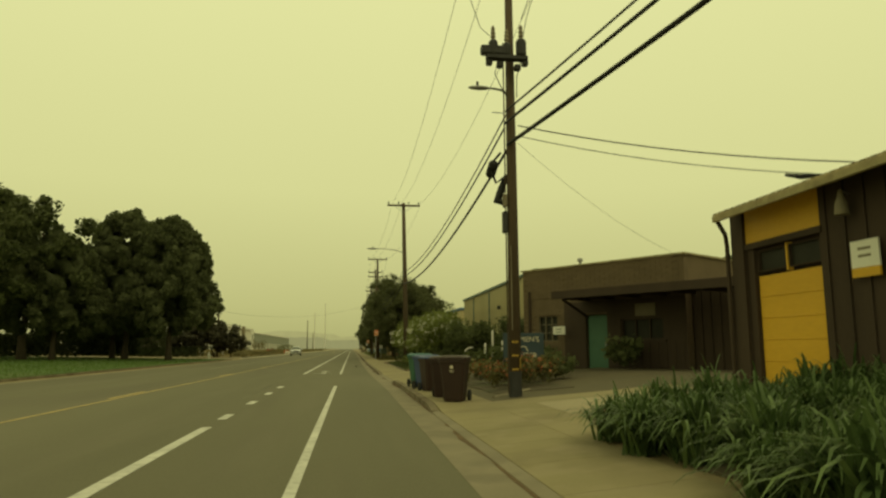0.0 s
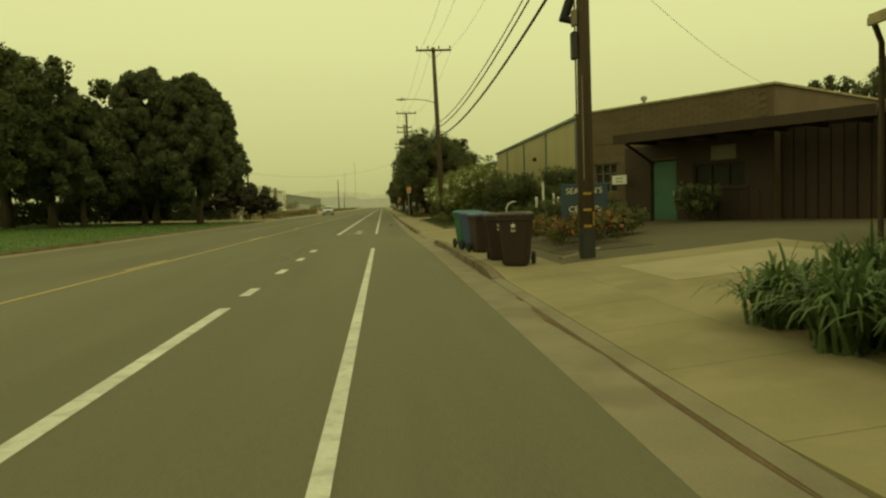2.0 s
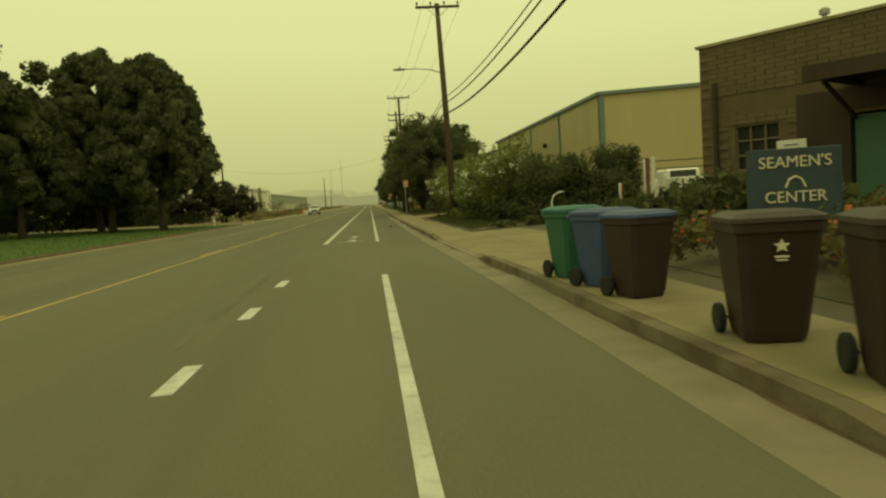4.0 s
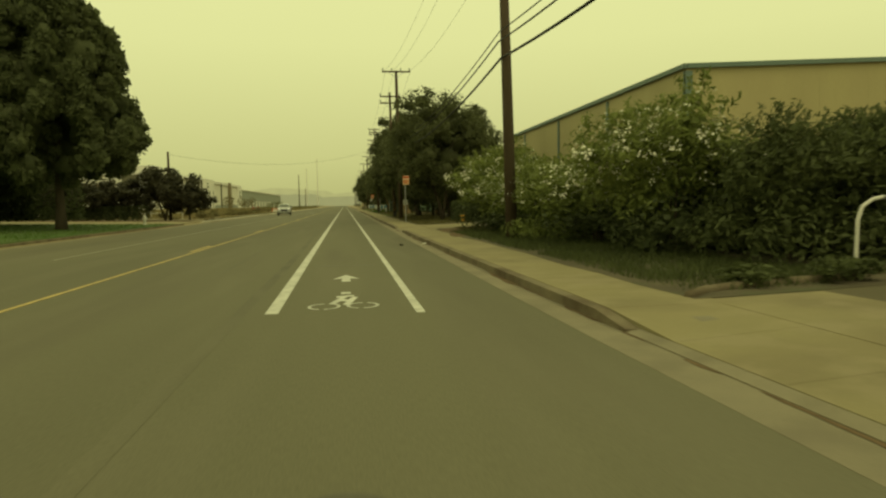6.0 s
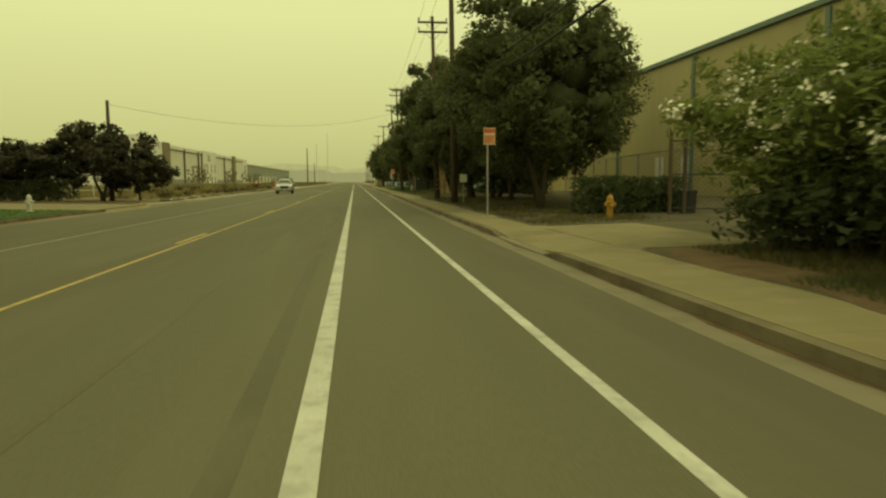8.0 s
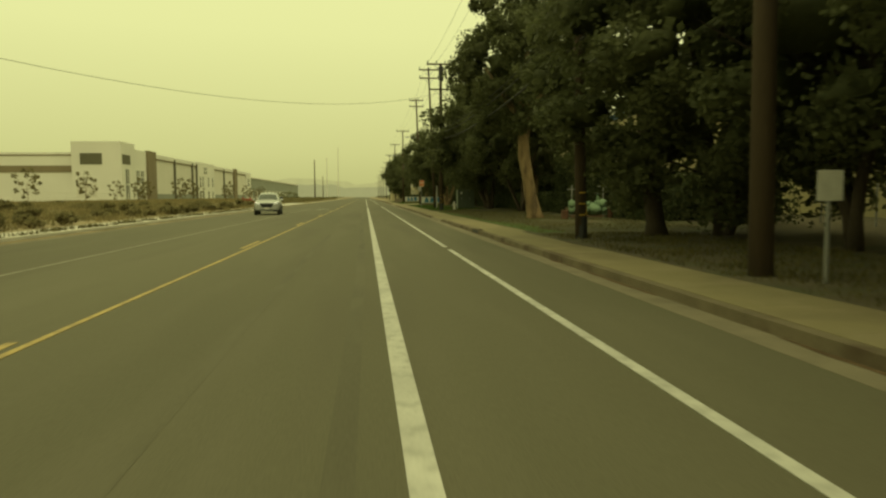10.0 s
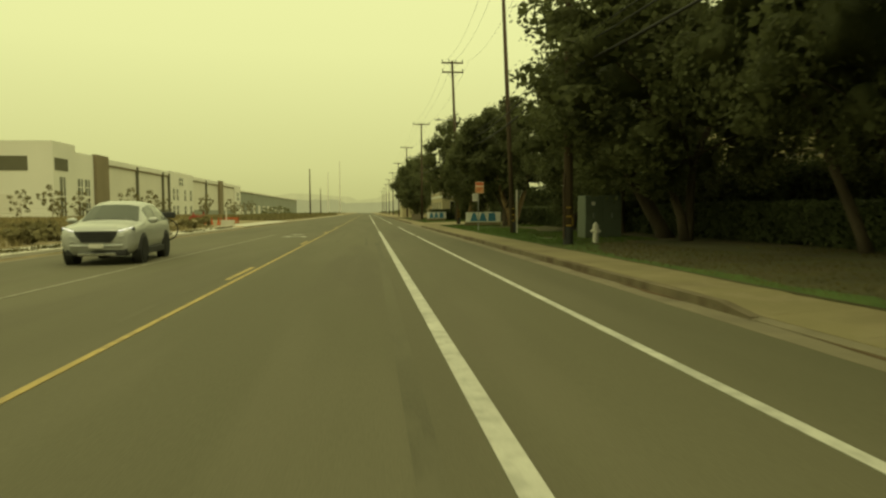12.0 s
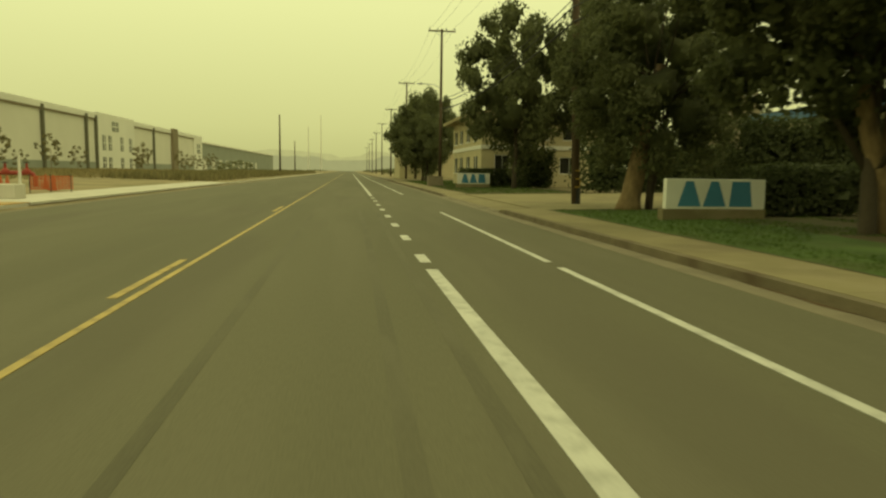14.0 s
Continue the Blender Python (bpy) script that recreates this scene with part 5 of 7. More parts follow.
tall = build_tree("roadside_tree", "dark tree whose crown starts above the hedges", 16, 10.8, 3.2, 4.2, LEAF_DARK, BARK, (0.17, 0.11), 1.45, 38, 0.17, limbs=6, group="roadside trees", uneven=0.3)
copy_thing(tall, pose(9.7, 126.5, land(9.7, 126.5) - 0.3, 0, 0, 200) @ Matrix.Diagonal((0.83, 0.83, 1.0, 1)))
tall.matrix_basis = pose(8.85, 167.3, land(8.85, 167.3) - 1.9, 0, 0, 40) @ Matrix.Diagonal((1.1, 1.1, 0.98, 1))
big = build_tree("plane_tree", "tall tree with twisted peeling tan trunk and dark crown", 21, 12.5, 3.5, 4.5, LEAF_DARK, BARK_PALE, (0.15, 0.1), 1.2, 44, 0.3, limbs=3, uneven=0.3)
for o in [c for c in big.children if c.name.startswith("crown")]:
    o.matrix_basis = pose(-0.45, 0.6, 0) @ Matrix.Diagonal((0.95, 0.95, 0.92, 1))
big.matrix_basis = pose(8.18, 119.5, land(8.18, 119.5))
for o in [c for c in big.children if c.name.startswith("trunk")]:
    bpy.data.objects.remove(o)
bm = bmesh.new()
tube(bm, [(0.05, 0, -0.2), (-0.03, 0, 0.25), (-0.24, 0, 1.2), (-0.36, 0, 2.0), (-0.56, 0, 3.1), (-0.6, 0, 3.9), (-0.47, 0, 4.8), (-0.66, 0, 5.7), (-0.4, 0, 8.2)],
     [0.55, 0.38, 0.31, 0.28, 0.3, 0.27, 0.23, 0.18, 0.1], 14)
tube(bm, [(-0.5, 0, 4.9), (-1.1, 0.1, 5.4), (-1.6, 0.2, 6.2), (-2.4, 0.4, 7.4)], [0.18, 0.15, 0.12, 0.06], 8)
tube(bm, [(-0.45, 0, 5.4), (0.5, 0.3, 6.3), (1.6, 0.4, 7.4)], [0.2, 0.14, 0.06], 8)
part("trunk", bm, BARK_PALE, big, "twisted trunk with peeling tan bark", True)
for x, y, a, b, r in ((11.3, 132.6, 0.1, 0.1, 0.36), (10.8, 134.2, -1.9, 0.2, 0.13), (10.5, 144.4, -2.6, 0.2, 0.27), (10.4, 156.6, 1.3, 0.2, 0.2), (7.9, 104.2, -0.6, 0.1, 0.26), (9.36, 167.3, -1.3, 0.1, 0.2), (9.48, 167.35, 1.5, 0.1, 0.2), (9.42, 167.5, 0.1, 0.3, 0.16), (7.6, 176.0, 0.9, 0.0, 0.32)):
    bm = bmesh.new()
    tube(bm, [(0, 0, -0.2), (a * 0.1, b * 0.1, 0.4), (a * 0.5, b * 0.5, 2.2), (a, b, 4.5)], [r * 1.5, r, r * 0.85, r * 0.5], 10)
    o = tagged(finish("bare_trunk", bm, BARK_PALE if r > 0.3 or 166 < y < 168 else BARK, None, True), "bare lower trunk rising into the dark crowns", "tree trunk", "roadside trunks")
    o.matrix_basis = pose(x, y, land(x, y))

# big trees on the far lawn
needle = build_tree("cypress_tree", "huge dark evergreen tree with a broad dense crown", 31, 13.8, 5.6, 2.3, LEAF_NEEDLE, BARK, (0.3, 0.08), 0.62, 110, 0.3, shape="broad", limbs=7, group="evergreens on the lawn", spray=0.4, uneven=0.13, clump_size=(0.14, 0.2))
needle.matrix_basis = pose(-18.9, 80.8, 0.3) @ Matrix.Diagonal((0.92, 0.92, 1.02, 1))
for x, y, h, r, a in ((-14.6, 79.5, 13.1, 5.1, 80), (-21.5, 85.5, 11.5, 5.2, 140), (-23.0, 75.0, 10.6, 4.8, 300)):
    copy_thing(needle, pose(x, y, 0.25, 0, 0, a) @ Matrix.Diagonal((r / 5.6, r / 5.6, h / 13.8, 1)))
oak = build_tree("lawn_tree", "broadleaf tree with a loose ragged crown", 41, 12.5, 5.0, 3.0, LEAF_MID, BARK, (0.26, 0.17), 0.66, 40, 0.3, limbs=9, uneven=0.4, clump_size=(0.16, 0.26), group="broadleaf trees on the lawn")
oak.matrix_basis = pose(-25.0, 74, 0.4) @ Matrix.Diagonal((1.1, 1.1, 1.06, 1))
for x, y, h, r, a in ((-29.5, 76, 13.4, 5.4, 70), (-33.0, 82, 12.0, 5.4, 160), (-27.5, 66, 12.8, 5.0, 230), (-38.0, 90, 12.5, 5.6, 20)):
    copy_thing(oak, pose(x, y, 0.4, 0, 0, a) @ Matrix.Diagonal((r / 5.0, r / 5.0, h / 12.5, 1)))
small = build_tree("dusky_tree", "low spreading tree with dusky dark leaves", 51, 5.2, 2.8, 1.0, LEAF_PURPLE, BARK, (0.17, 0.11), 0.5, 30, 0.13, shape="low", limbs=7, uneven=0.35, stems=2, group="small trees by the driveway")
small.matrix_basis = pose(-15.2, 104.3, 0.25) @ Matrix.Diagonal((1.05, 1.05, 0.92, 1))
for x, y, h, r, a in ((-19.8, 104.6, 3.9, 3.1, 120), (-24.0, 104.5, 4.0, 3.2, 240), (-28.5, 104, 3.9, 3.2, 30), (-13.2, 105.0, 3.2, 1.9, 70)):
    copy_thing(small, pose(x, y, 0.3, 0, 0, a) @ Matrix.Diagonal((r / 2.8, r / 2.8, h / 5.2, 1)))
sap = build_tree("sapling", "young sparse tree planted before the white building", 61, 3.6, 1.2, 0.8, LEAF_WEED, BARK_PALE, (0.13, 0.08), 0.14, 16, 0.03, limbs=5, uneven=0.4, clump_size=(0.2, 0.34), dense=False, group="saplings on the lot")
sap.matrix_basis = pose(-41, 205, 0.5)
for k in range(18):
    x, y = -44 + 8 * RNG.rand(), 180 + k * 11
    s = RNG.uniform(0.7, 1.5)
    copy_thing(sap, pose(x, y, 0.5, 0, 0, k * 67) @ Matrix.Diagonal((s, s, s, 1)))
# treetops behind the brick workshop
copy_thing(oak, pose(23.6, 46.0, 0.4, 0, 0, 50) @ Matrix.Diagonal((0.3, 0.3, 0.46, 1)))
copy_thing(ROADSIDE[1], pose(26.6, 45.5, 0.4, 0, 0, 200) @ Matrix.Diagonal((0.38, 0.38, 0.84, 1)))
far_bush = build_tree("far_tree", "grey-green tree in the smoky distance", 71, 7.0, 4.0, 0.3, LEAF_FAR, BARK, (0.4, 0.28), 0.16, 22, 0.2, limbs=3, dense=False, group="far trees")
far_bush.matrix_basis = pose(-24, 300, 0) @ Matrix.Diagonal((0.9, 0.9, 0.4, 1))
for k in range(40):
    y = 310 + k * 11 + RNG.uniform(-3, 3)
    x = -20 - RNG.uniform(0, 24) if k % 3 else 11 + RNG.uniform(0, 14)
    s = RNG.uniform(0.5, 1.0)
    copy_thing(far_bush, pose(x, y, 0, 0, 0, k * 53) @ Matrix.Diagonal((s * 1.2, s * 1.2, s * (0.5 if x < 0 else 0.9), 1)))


# ---- oleanders ----
def oleander(name, label, seed, h, r, flowers, group):
    rng = np.random.RandomState(seed)
    root = thing(name, label, "shrub", None, group)
    low = 0.5 if flowers > 10 else 0.2
    L = crown_lobes(rng, r, low, h, 52, (0.18, 0.34))
    under = []
    if flowers > 10:
        for k in range(15):
            a = 2 * math.pi * k / 15 + rng.uniform(-0.2, 0.2)
            q = r * rng.uniform(0.2, 0.66)
            under.append((q * math.cos(a), q * math.sin(a), rng.uniform(0.3, 0.9), r * rng.uniform(0.22, 0.32)))
        # low inner leaves in darker hedge green, painting the shade under the crown
        p, n = lobe_points(under, 420, rng)
        v, f = leaf_quads(p, n, 0.14, 0.06, rng)
        p2, n2 = lobe_points(under, 120, rng, 0.2, 0.8)
        v2, f2 = leaf_quads(p2, n2, 0.2, 0.12, rng)
        raw("undergrowth", np.concatenate([v, v2]), np.concatenate([f, f2 + len(v)]), LEAF_HEDGE, root)
    else:
        for k in range(16):
            a = 2 * math.pi * k / 16 + rng.uniform(-0.2, 0.2)
            q = r * rng.uniform(0.6, 0.88)
            L.append((q * math.cos(a), q * math.sin(a), rng.uniform(0.3, 0.75), r * rng.uniform(0.2, 0.32)))
    for k in range(14):
        x, y, z, s = L[k * 3]
        part("stem", T([(x * 0.45, y * 0.45, -0.1), (x * 0.5, y * 0.5, z * 0.4), (x * 0.65, y * 0.65, z * 0.75), (x * 0.88, y * 0.88, z)], [0.02, 0.018, 0.014, 0.008], 6), BARK, root)
    p, n = lobe_points(L, 500, rng)
    n[:, 2] += 0.6
    v, f = leaf_quads(p, n, 0.16, 0.042, rng, -0.5)
    # leafy shoots that stand up out of the top
    up = [(x, y, z, s) for x, y, z, s in L if z > h * 0.6]
    tips = []
    for x, y, z, s in up:
        for k in range(7):
            a, q = rng.uniform(0, 2 * math.pi), rng.uniform(0.2, 0.9)
            o = np.array([x + q * s * math.cos(a), y + q * s * math.sin(a), z + s * 0.6])
            d = np.array([0.35 * math.cos(a) * q, 0.35 * math.sin(a) * q, 1.0])
            tips.append(o + d * rng.uniform(0.0, 0.3, (16, 1)) + rng.normal(0, 0.035, (16, 3)))
    tips = np.concatenate(tips)
    vt, ft = leaf_quads(tips, rng.normal(0, 1, tips.shape), 0.15, 0.04, rng, -1.2)
    p2, n2 = lobe_points(L, 150, rng, 0.2, 0.8)
    v2, f2 = leaf_quads(p2, n2, 0.2, 0.11, rng)
    raw("crown", np.concatenate([v, v2, vt]), np.concatenate([f, f2 + len(v), ft + len(v) + len(v2)]), LEAF_OLE, root)
    if flowers:
        pf, nf = lobe_points(L, flowers, rng, 1.0, 1.1)
        keep = (pf[:, 2] > h * 0.4) & (nf[:, 2] > -0.3)
        pf, nf = pf[keep], nf[keep]
        pf = np.repeat(pf, 6, 0) + rng.normal(0, 0.045, (len(pf) * 6, 3))
        v, f = leaf_quads(pf, np.repeat(nf, 6, 0), 0.058, 0.048, rng)
        raw("blossoms", v, f, PETAL, root)
    return root


OLE = [oleander("oleander", "tall oleander shrub with white blossoms", 81, 3.6, 1.9, 48, "oleander hedge"),
       oleander("oleander", "tall green oleander shrub with few blossoms", 82, 3.5, 1.9, 5, "oleander hedge")]
used = set()
for x, y, h, r, v in ((7.7, 52.6, 3.75, 1.9, 0), (8.0, 55.8, 2.95, 1.9, 0), (7.7, 58.8, 2.75, 1.7, 1), (8.1, 61.8, 2.7, 1.9, 0),
                      (7.7, 64.8, 2.75, 1.8, 0), (7.9, 67.9, 3.7, 2.0, 0), (8.45, 69.9, 4.15, 2.2, 0), (10.2, 53, 2.75, 1.8, 1), (10.3, 57, 2.6, 1.8, 1), (10.4, 62, 2.7, 1.9, 1),
                      (10.3, 66.5, 2.8, 1.9, 1)):
    m = pose(x, y, land(x, y), 0, 0, (x * 91 + y * 57) % 360) @ Matrix.Diagonal((r / 1.62, r / 1.62, h / 3.75, 1))
    if v in used:
        copy_thing(OLE[v], m)
    else:
        used.add(v)
        OLE[v].matrix_basis = m


DARK_BUSH = oleander("evergreen_shrub", "dense dark green shrub beside the gate", 83, 2.9, 1.9, 0, "dark shrubs")
DARK_BUSH.matrix_basis = pose(8.9, 49.6, land(8.9, 49.6)) @ Matrix.Diagonal((1, 1, 0.88, 1))
for o in [c for c in DARK_BUSH.children if c.name.startswith("crown")]:
    o.data.materials[0] = LEAF_MID
copy_thing(DARK_BUSH, pose(10.4, 49.3, land(10.4, 49.3), 0, 0, 120) @ Matrix.Diagonal((1, 1, 0.7, 1)))
copy_thing(DARK_BUSH, pose(9.8, 51.8, land(9.8, 51.8), 0, 0, 220) @ Matrix.Diagonal((1, 1, 0.9, 1)))


def hedge(name, label, x0, x1, y0, y1, h, material=None, per=260, leafl=0.09, ragged=0.06, z=None, seed=5):
    """A clipped hedge: leaves over a box, thick with inner leaves."""
    rng = np.random.RandomState(seed)
    root = thing(name, label, "hedge", pose((x0 + x1) / 2, (y0 + y1) / 2, land((x0 + x1) / 2, (y0 + y1) / 2) if z is None else z))
    w, d = abs(x1 - x0) / 2, abs(y1 - y0) / 2
    ps, ns = [], []
    for area, make, nn in ((4 * w * d, lambda k: np.stack([rng.uniform(-w, w, k), rng.uniform(-d, d, k), np.full(k, h)], 1), (0, 0, 1)),
                           (2 * w * h, lambda k: np.stack([rng.uniform(-w, w, k), np.full(k, -d), rng.uniform(0, h, k)], 1), (0, -1, 0)),
                           (2 * w * h, lambda k: np.stack([rng.uniform(-w, w, k), np.full(k, d), rng.uniform(0, h, k)], 1), (0, 1, 0)),
                           (2 * d * h, lambda k: np.stack([np.full(k, -w), rng.uniform(-d, d, k), rng.uniform(0, h, k)], 1), (-1, 0, 0)),
                           (2 * d * h, lambda k: np.stack([np.full(k, w), rng.uniform(-d, d, k), rng.uniform(0, h, k)], 1), (1, 0, 0))):
        k = int(area * per)
        q = make(k)
        wave = np.array([noise.noise((a[0] * 0.9, a[1] * 0.9, a[2] * 0.9)) for a in q])[:, None]
        ps.append(q + np.array(nn) * (wave * ragged * 2) + rng.normal(0, ragged * 0.6, (k, 3)))
        ns.append(np.tile(np.array(nn, float), (k, 1)))
    p, n = np.concatenate(ps), np.concatenate(ns)
    v, f = leaf_quads(p, n, leafl, leafl * 0.6, rng)
    ki = int(w * d * h * 240)
    p2 = np.stack([rng.uniform(-w * 0.9, w * 0.9, ki), rng.uniform(-d * 0.9, d * 0.9, ki), rng.uniform(0.05, h * 0.94, ki)], 1)
    v2, f2 = leaf_quads(p2, rng.normal(0, 1, (ki, 3)), 0.45, 0.4, rng)
    raw("foliage", np.concatenate([v, v2]), np.concatenate([f, f2 + len(v)]), material or LEAF_HEDGE, root)
    for k in range(min(12, max(3, int(max(w, d))))):
        sx, sy = rng.uniform(-w * 0.5, w * 0.5), rng.uniform(-d * 0.9, d * 0.9)
        part("stem", T([(sx, sy, -0.1), (sx + 0.05, sy, h * 0.4), (sx - 0.05, sy + 0.1, h * 0.8)], [0.05, 0.035, 0.015], 5), BARK, root)
    return root


hedge("clipped_hedge", "low dark clipped hedge behind the yellow hydrant", 7.6, 11.2, 80.6, 82.0, 1.15, seed=1)
hedge("clipped_hedge", "short low dark hedge before the pipes", 11.4, 12.6, 112, 117.6, 1.2, per=240, leafl=0.13, seed=16)
hedge("clipped_hedge", "long low dark hedge behind the lawn", 11.4, 12.6, 121.8, 150, 1.2, per=240, leafl=0.13, seed=2)
hedge("clipped_hedge", "low dark hedge under the trees", 11.4, 12.6, 151.5, 170.5, 1.2, per=210, leafl=0.13, seed=3)
hedge("clipped_hedge", "low dark hedge beside the company sign", 9.5, 20, 171.9, 173.2, 1.25, per=230, leafl=0.125, seed=4)
hedge("tall_hedge", "tall dark hedge behind the sign", 12.4, 26, 177.5, 179.2, 2.85, per=160, leafl=0.15, ragged=0.12, seed=5)
hedge("tall_hedge", "tall dark round-topped hedge by the fence", 11.5, 14.3, 124.6, 127.6, 3.2, per=180, leafl=0.14, ragged=0.16, seed=6)
hedge("tall_hedge", "dark hedge before the cream warehouse yard", 12.9, 14.1, 107.5, 117.8, 1.9, per=120, leafl=0.14, ragged=0.2, seed=14)
hedge("tall_hedge", "dark bush beside the pipe covers", 11.8, 13.3, 120.5, 121.7, 2.4, per=240, leafl=0.13, ragged=0.2, seed=7)
hedge("tall_hedge", "tall dense dark hedge in front of the chain-link fence", 14.6, 15.8, 128.2, 170, 2.7, per=110, leafl=0.17, ragged=0.25, seed=12)
hedge("tall_hedge", "dark screening hedge beyond the office driveway", 11.5, 26, 191.8, 193.2, 2.5, per=70, leafl=0.2, ragged=0.25, seed=13)
hedge("tall_hedge", "tall dark hedge against the office wall", 10.7, 13.2, 202.6, 203.8, 2.6, per=100, leafl=0.19, ragged=0.2, seed=15)
hedge("clipped_hedge", "dark hedge behind the second company sign", 7.0, 12.0, 205.2, 206.4, 1.3, per=160, leafl=0.15, seed=8)
hedge("clipped_hedge", "dark clipped hedge across the driveway", -30, -16.2, 102.0, 103.2, 1.1, per=120, leafl=0.15, seed=9)
hedge("clipped_hedge", "dark hedge at the back of the lawn", -75, -17, 88.5, 89.8, 2.3, per=50, leafl=0.18, ragged=0.12, seed=10)
hedge("ivy_fence", "ivy mass climbing beside the gate", 10.6, 12.2, 49.2, 50.2, 2.5, per=320, leafl=0.1, ragged=0.14, seed=11)


# ---- strap-leaved clumps by the first workshop ----
def strap_clump(seed):
    """A low fountain of broad strap leaves that rise and fall over outwards."""
    rng = np.random.RandomState(seed)
    V, F = [], []
    for k in range(150):
        a = rng.uniform(0, 2 * math.pi)
        lie = rng.uniform(0, 1) ** 0.6
        ln, hgt = 0.1 + 0.48 * lie, (0.78 - 0.22 * lie) * rng.uniform(0.7, 1.05)
        o = rng.normal(0, 0.08, 2)
        d = np.array([math.cos(a), math.sin(a)])
        s = np.array([-d[1], d[0]])
        base = len(V)
        for f in (0, 0.3, 0.6, 0.85, 1.0):
            w = 0.014 * (1 - f ** 4) + 0.002
            c = o + d * ln * f ** 1.15
            z = hgt * (1.75 * f - 0.75 * f * f - 0.62 * lie * f ** 3)
            V += [(*(c - s * w), z), (*(c + s * w), z)]
        for i in range(4):
            q = base + 2 * i
            F.append((q, q + 1, q + 3, q + 2))
    return np.array(V), np.array(F)


def strap_plant(name, label, seed):
    root = thing(name, label, "plant", None, "strap-leaved plants in the bed")
    v, f = strap_clump(seed)
    raw("leaves", v, f, LEAF_STRAP, root)
    return root


STRAPS = [strap_plant("strap_leaf_plant", "green arching strap-leaved clump", s) for s in (91, 92, 93)]
rng = np.random.RandomState(17)
k = 0
for gy in np.arange(12.0, 21.4, 0.46):
    for gx in np.arange(5.56, 9.0, 0.48):
        if 17.3 < gy < 17.75 or gy > 20.2:
            continue
        x, y = gx + rng.uniform(-0.2, 0.2), gy + rng.uniform(-0.2, 0.2)
        s = rng.uniform(0.85, 1.2)
        m = pose(x, y, land(x, y), 0, 0, rng.uniform(0, 360)) @ Matrix.Diagonal((s, s, s * rng.uniform(0.9, 1.12), 1))
        if k < 3:
            STRAPS[k].matrix_basis = m
        else:
            copy_thing(STRAPS[k % 3], m)
        k += 1


def shrub(name, label, seed, h, r, leafm, leaf, flowers=None, group="", density=260):
    rng = np.random.RandomState(seed)
    root = thing(name, label, "shrub", None, group)
    L = crown_lobes(rng, r, 0.05, h, 22, (0.25, 0.42))
    p, n = lobe_points(L, density, rng)
    v, f = leaf_quads(p, n, leaf, leaf * 0.5, rng)
    p2, n2 = lobe_points(L, density * 0.15, rng, 0.2, 0.8)
    v2, f2 = leaf_quads(p2, n2, leaf * 2, leaf * 1.6, rng)
    raw("foliage", np.concatenate([v, v2]), np.concatenate([f, f2 + len(v)]), leafm, root)
    if flowers:
        pf, nf = lobe_points(L, 22, rng, 1.0, 1.12)
        pf, nf = pf[pf[:, 2] > h * 0.4], nf[pf[:, 2] > h * 0.4]
        v, f = leaf_quads(pf, nf, 0.07, 0.06, rng)
        raw("blossoms", v, f, flowers, root)
    return root


GARDEN = shrub("garden_shrub", "straggly garden shrub with rust-red blossoms", 101, 0.85, 0.75, LEAF_GARDEN, 0.075, PETAL_RED, "garden shrubs", 520)
GREEN_SHRUB = shrub("green_shrub", "small leafy green shrub", 102, 1.0, 0.75, LEAF_MID, 0.12, None, "green shrubs")
first = {}
for x, y, h, r, kind in ((6.3, 28.9, 0.85, 0.75, 0), (7.2, 29.7, 0.9, 0.8, 0), (6.5, 30.4, 0.7, 0.8, 0), (7.6, 30.8, 0.8, 0.7, 1), (8.2, 31.2, 1.0, 0.75, 1), (6.1, 31.9, 0.8, 0.8, 0),
                         (8.3, 33.0, 1.2, 0.8, 1), (10.85, 32.7, 1.5, 0.95, 1), (9.0, 35.6, 1.3, 0.7, 1), (6.6, 34.4, 0.9, 0.8, 1),
                         (7.4, 46.9, 0.5, 0.6, 1), (6.2, 47.2, 0.4, 0.6, 1), (9.4, 47.9, 0.9, 0.8, 1), (11.3, 48.6, 1.3, 0.8, 1),
                         (7.5, 35.3, 1.5, 0.9, 1), (6.9, 36.0, 1.3, 0.9, 1), (8.6, 36.6, 1.6, 1.0, 1)):
    src = (GARDEN, GREEN_SHRUB)[kind]
    m = pose(x, y, land(x, y), 0, 0, x * 123 % 360) @ Matrix.Diagonal((r / 0.75, r / 0.75, h / (0.85, 1.0)[kind], 1))
    if kind in first:
        copy_thing(src, m)
    else:
        first[kind] = 1
        src.matrix_basis = m
WEED = shrub("weed_clump", "straggly grey-green weed clump on the vacant lot", 103, 0.7, 0.7, LEAF_WEED, 0.13, None, "weed clumps", 95)
rw = np.random.RandomState(23)
WEED.matrix_basis = pose(-13.6, 112, land(-13.6, 112))
for k in range(95):
    x, y = -13.0 - 24 * rw.rand() ** 1.6, 108 + 69 * rw.rand()
    q = rw.uniform(0.5, 1.25)
    copy_thing(WEED, pose(x, y, land(x, y) - 0.03, 0, 0, k * 71 % 360) @ Matrix.Diagonal((q, q, q * rw.uniform(0.6, 1.2), 1)))
bm = bmesh.new()
tube(bm, [(5.5, 27.2, 0.15), (5.7, 27.45, 0.17), (6.1, 27.8, 0.2), (6.6, 28.3, 0.25)], 0.05, 6)
tagged(finish("bed_edging", bm, GUTTER), "low concrete edging round the garden bed", "edging", "", "structure")


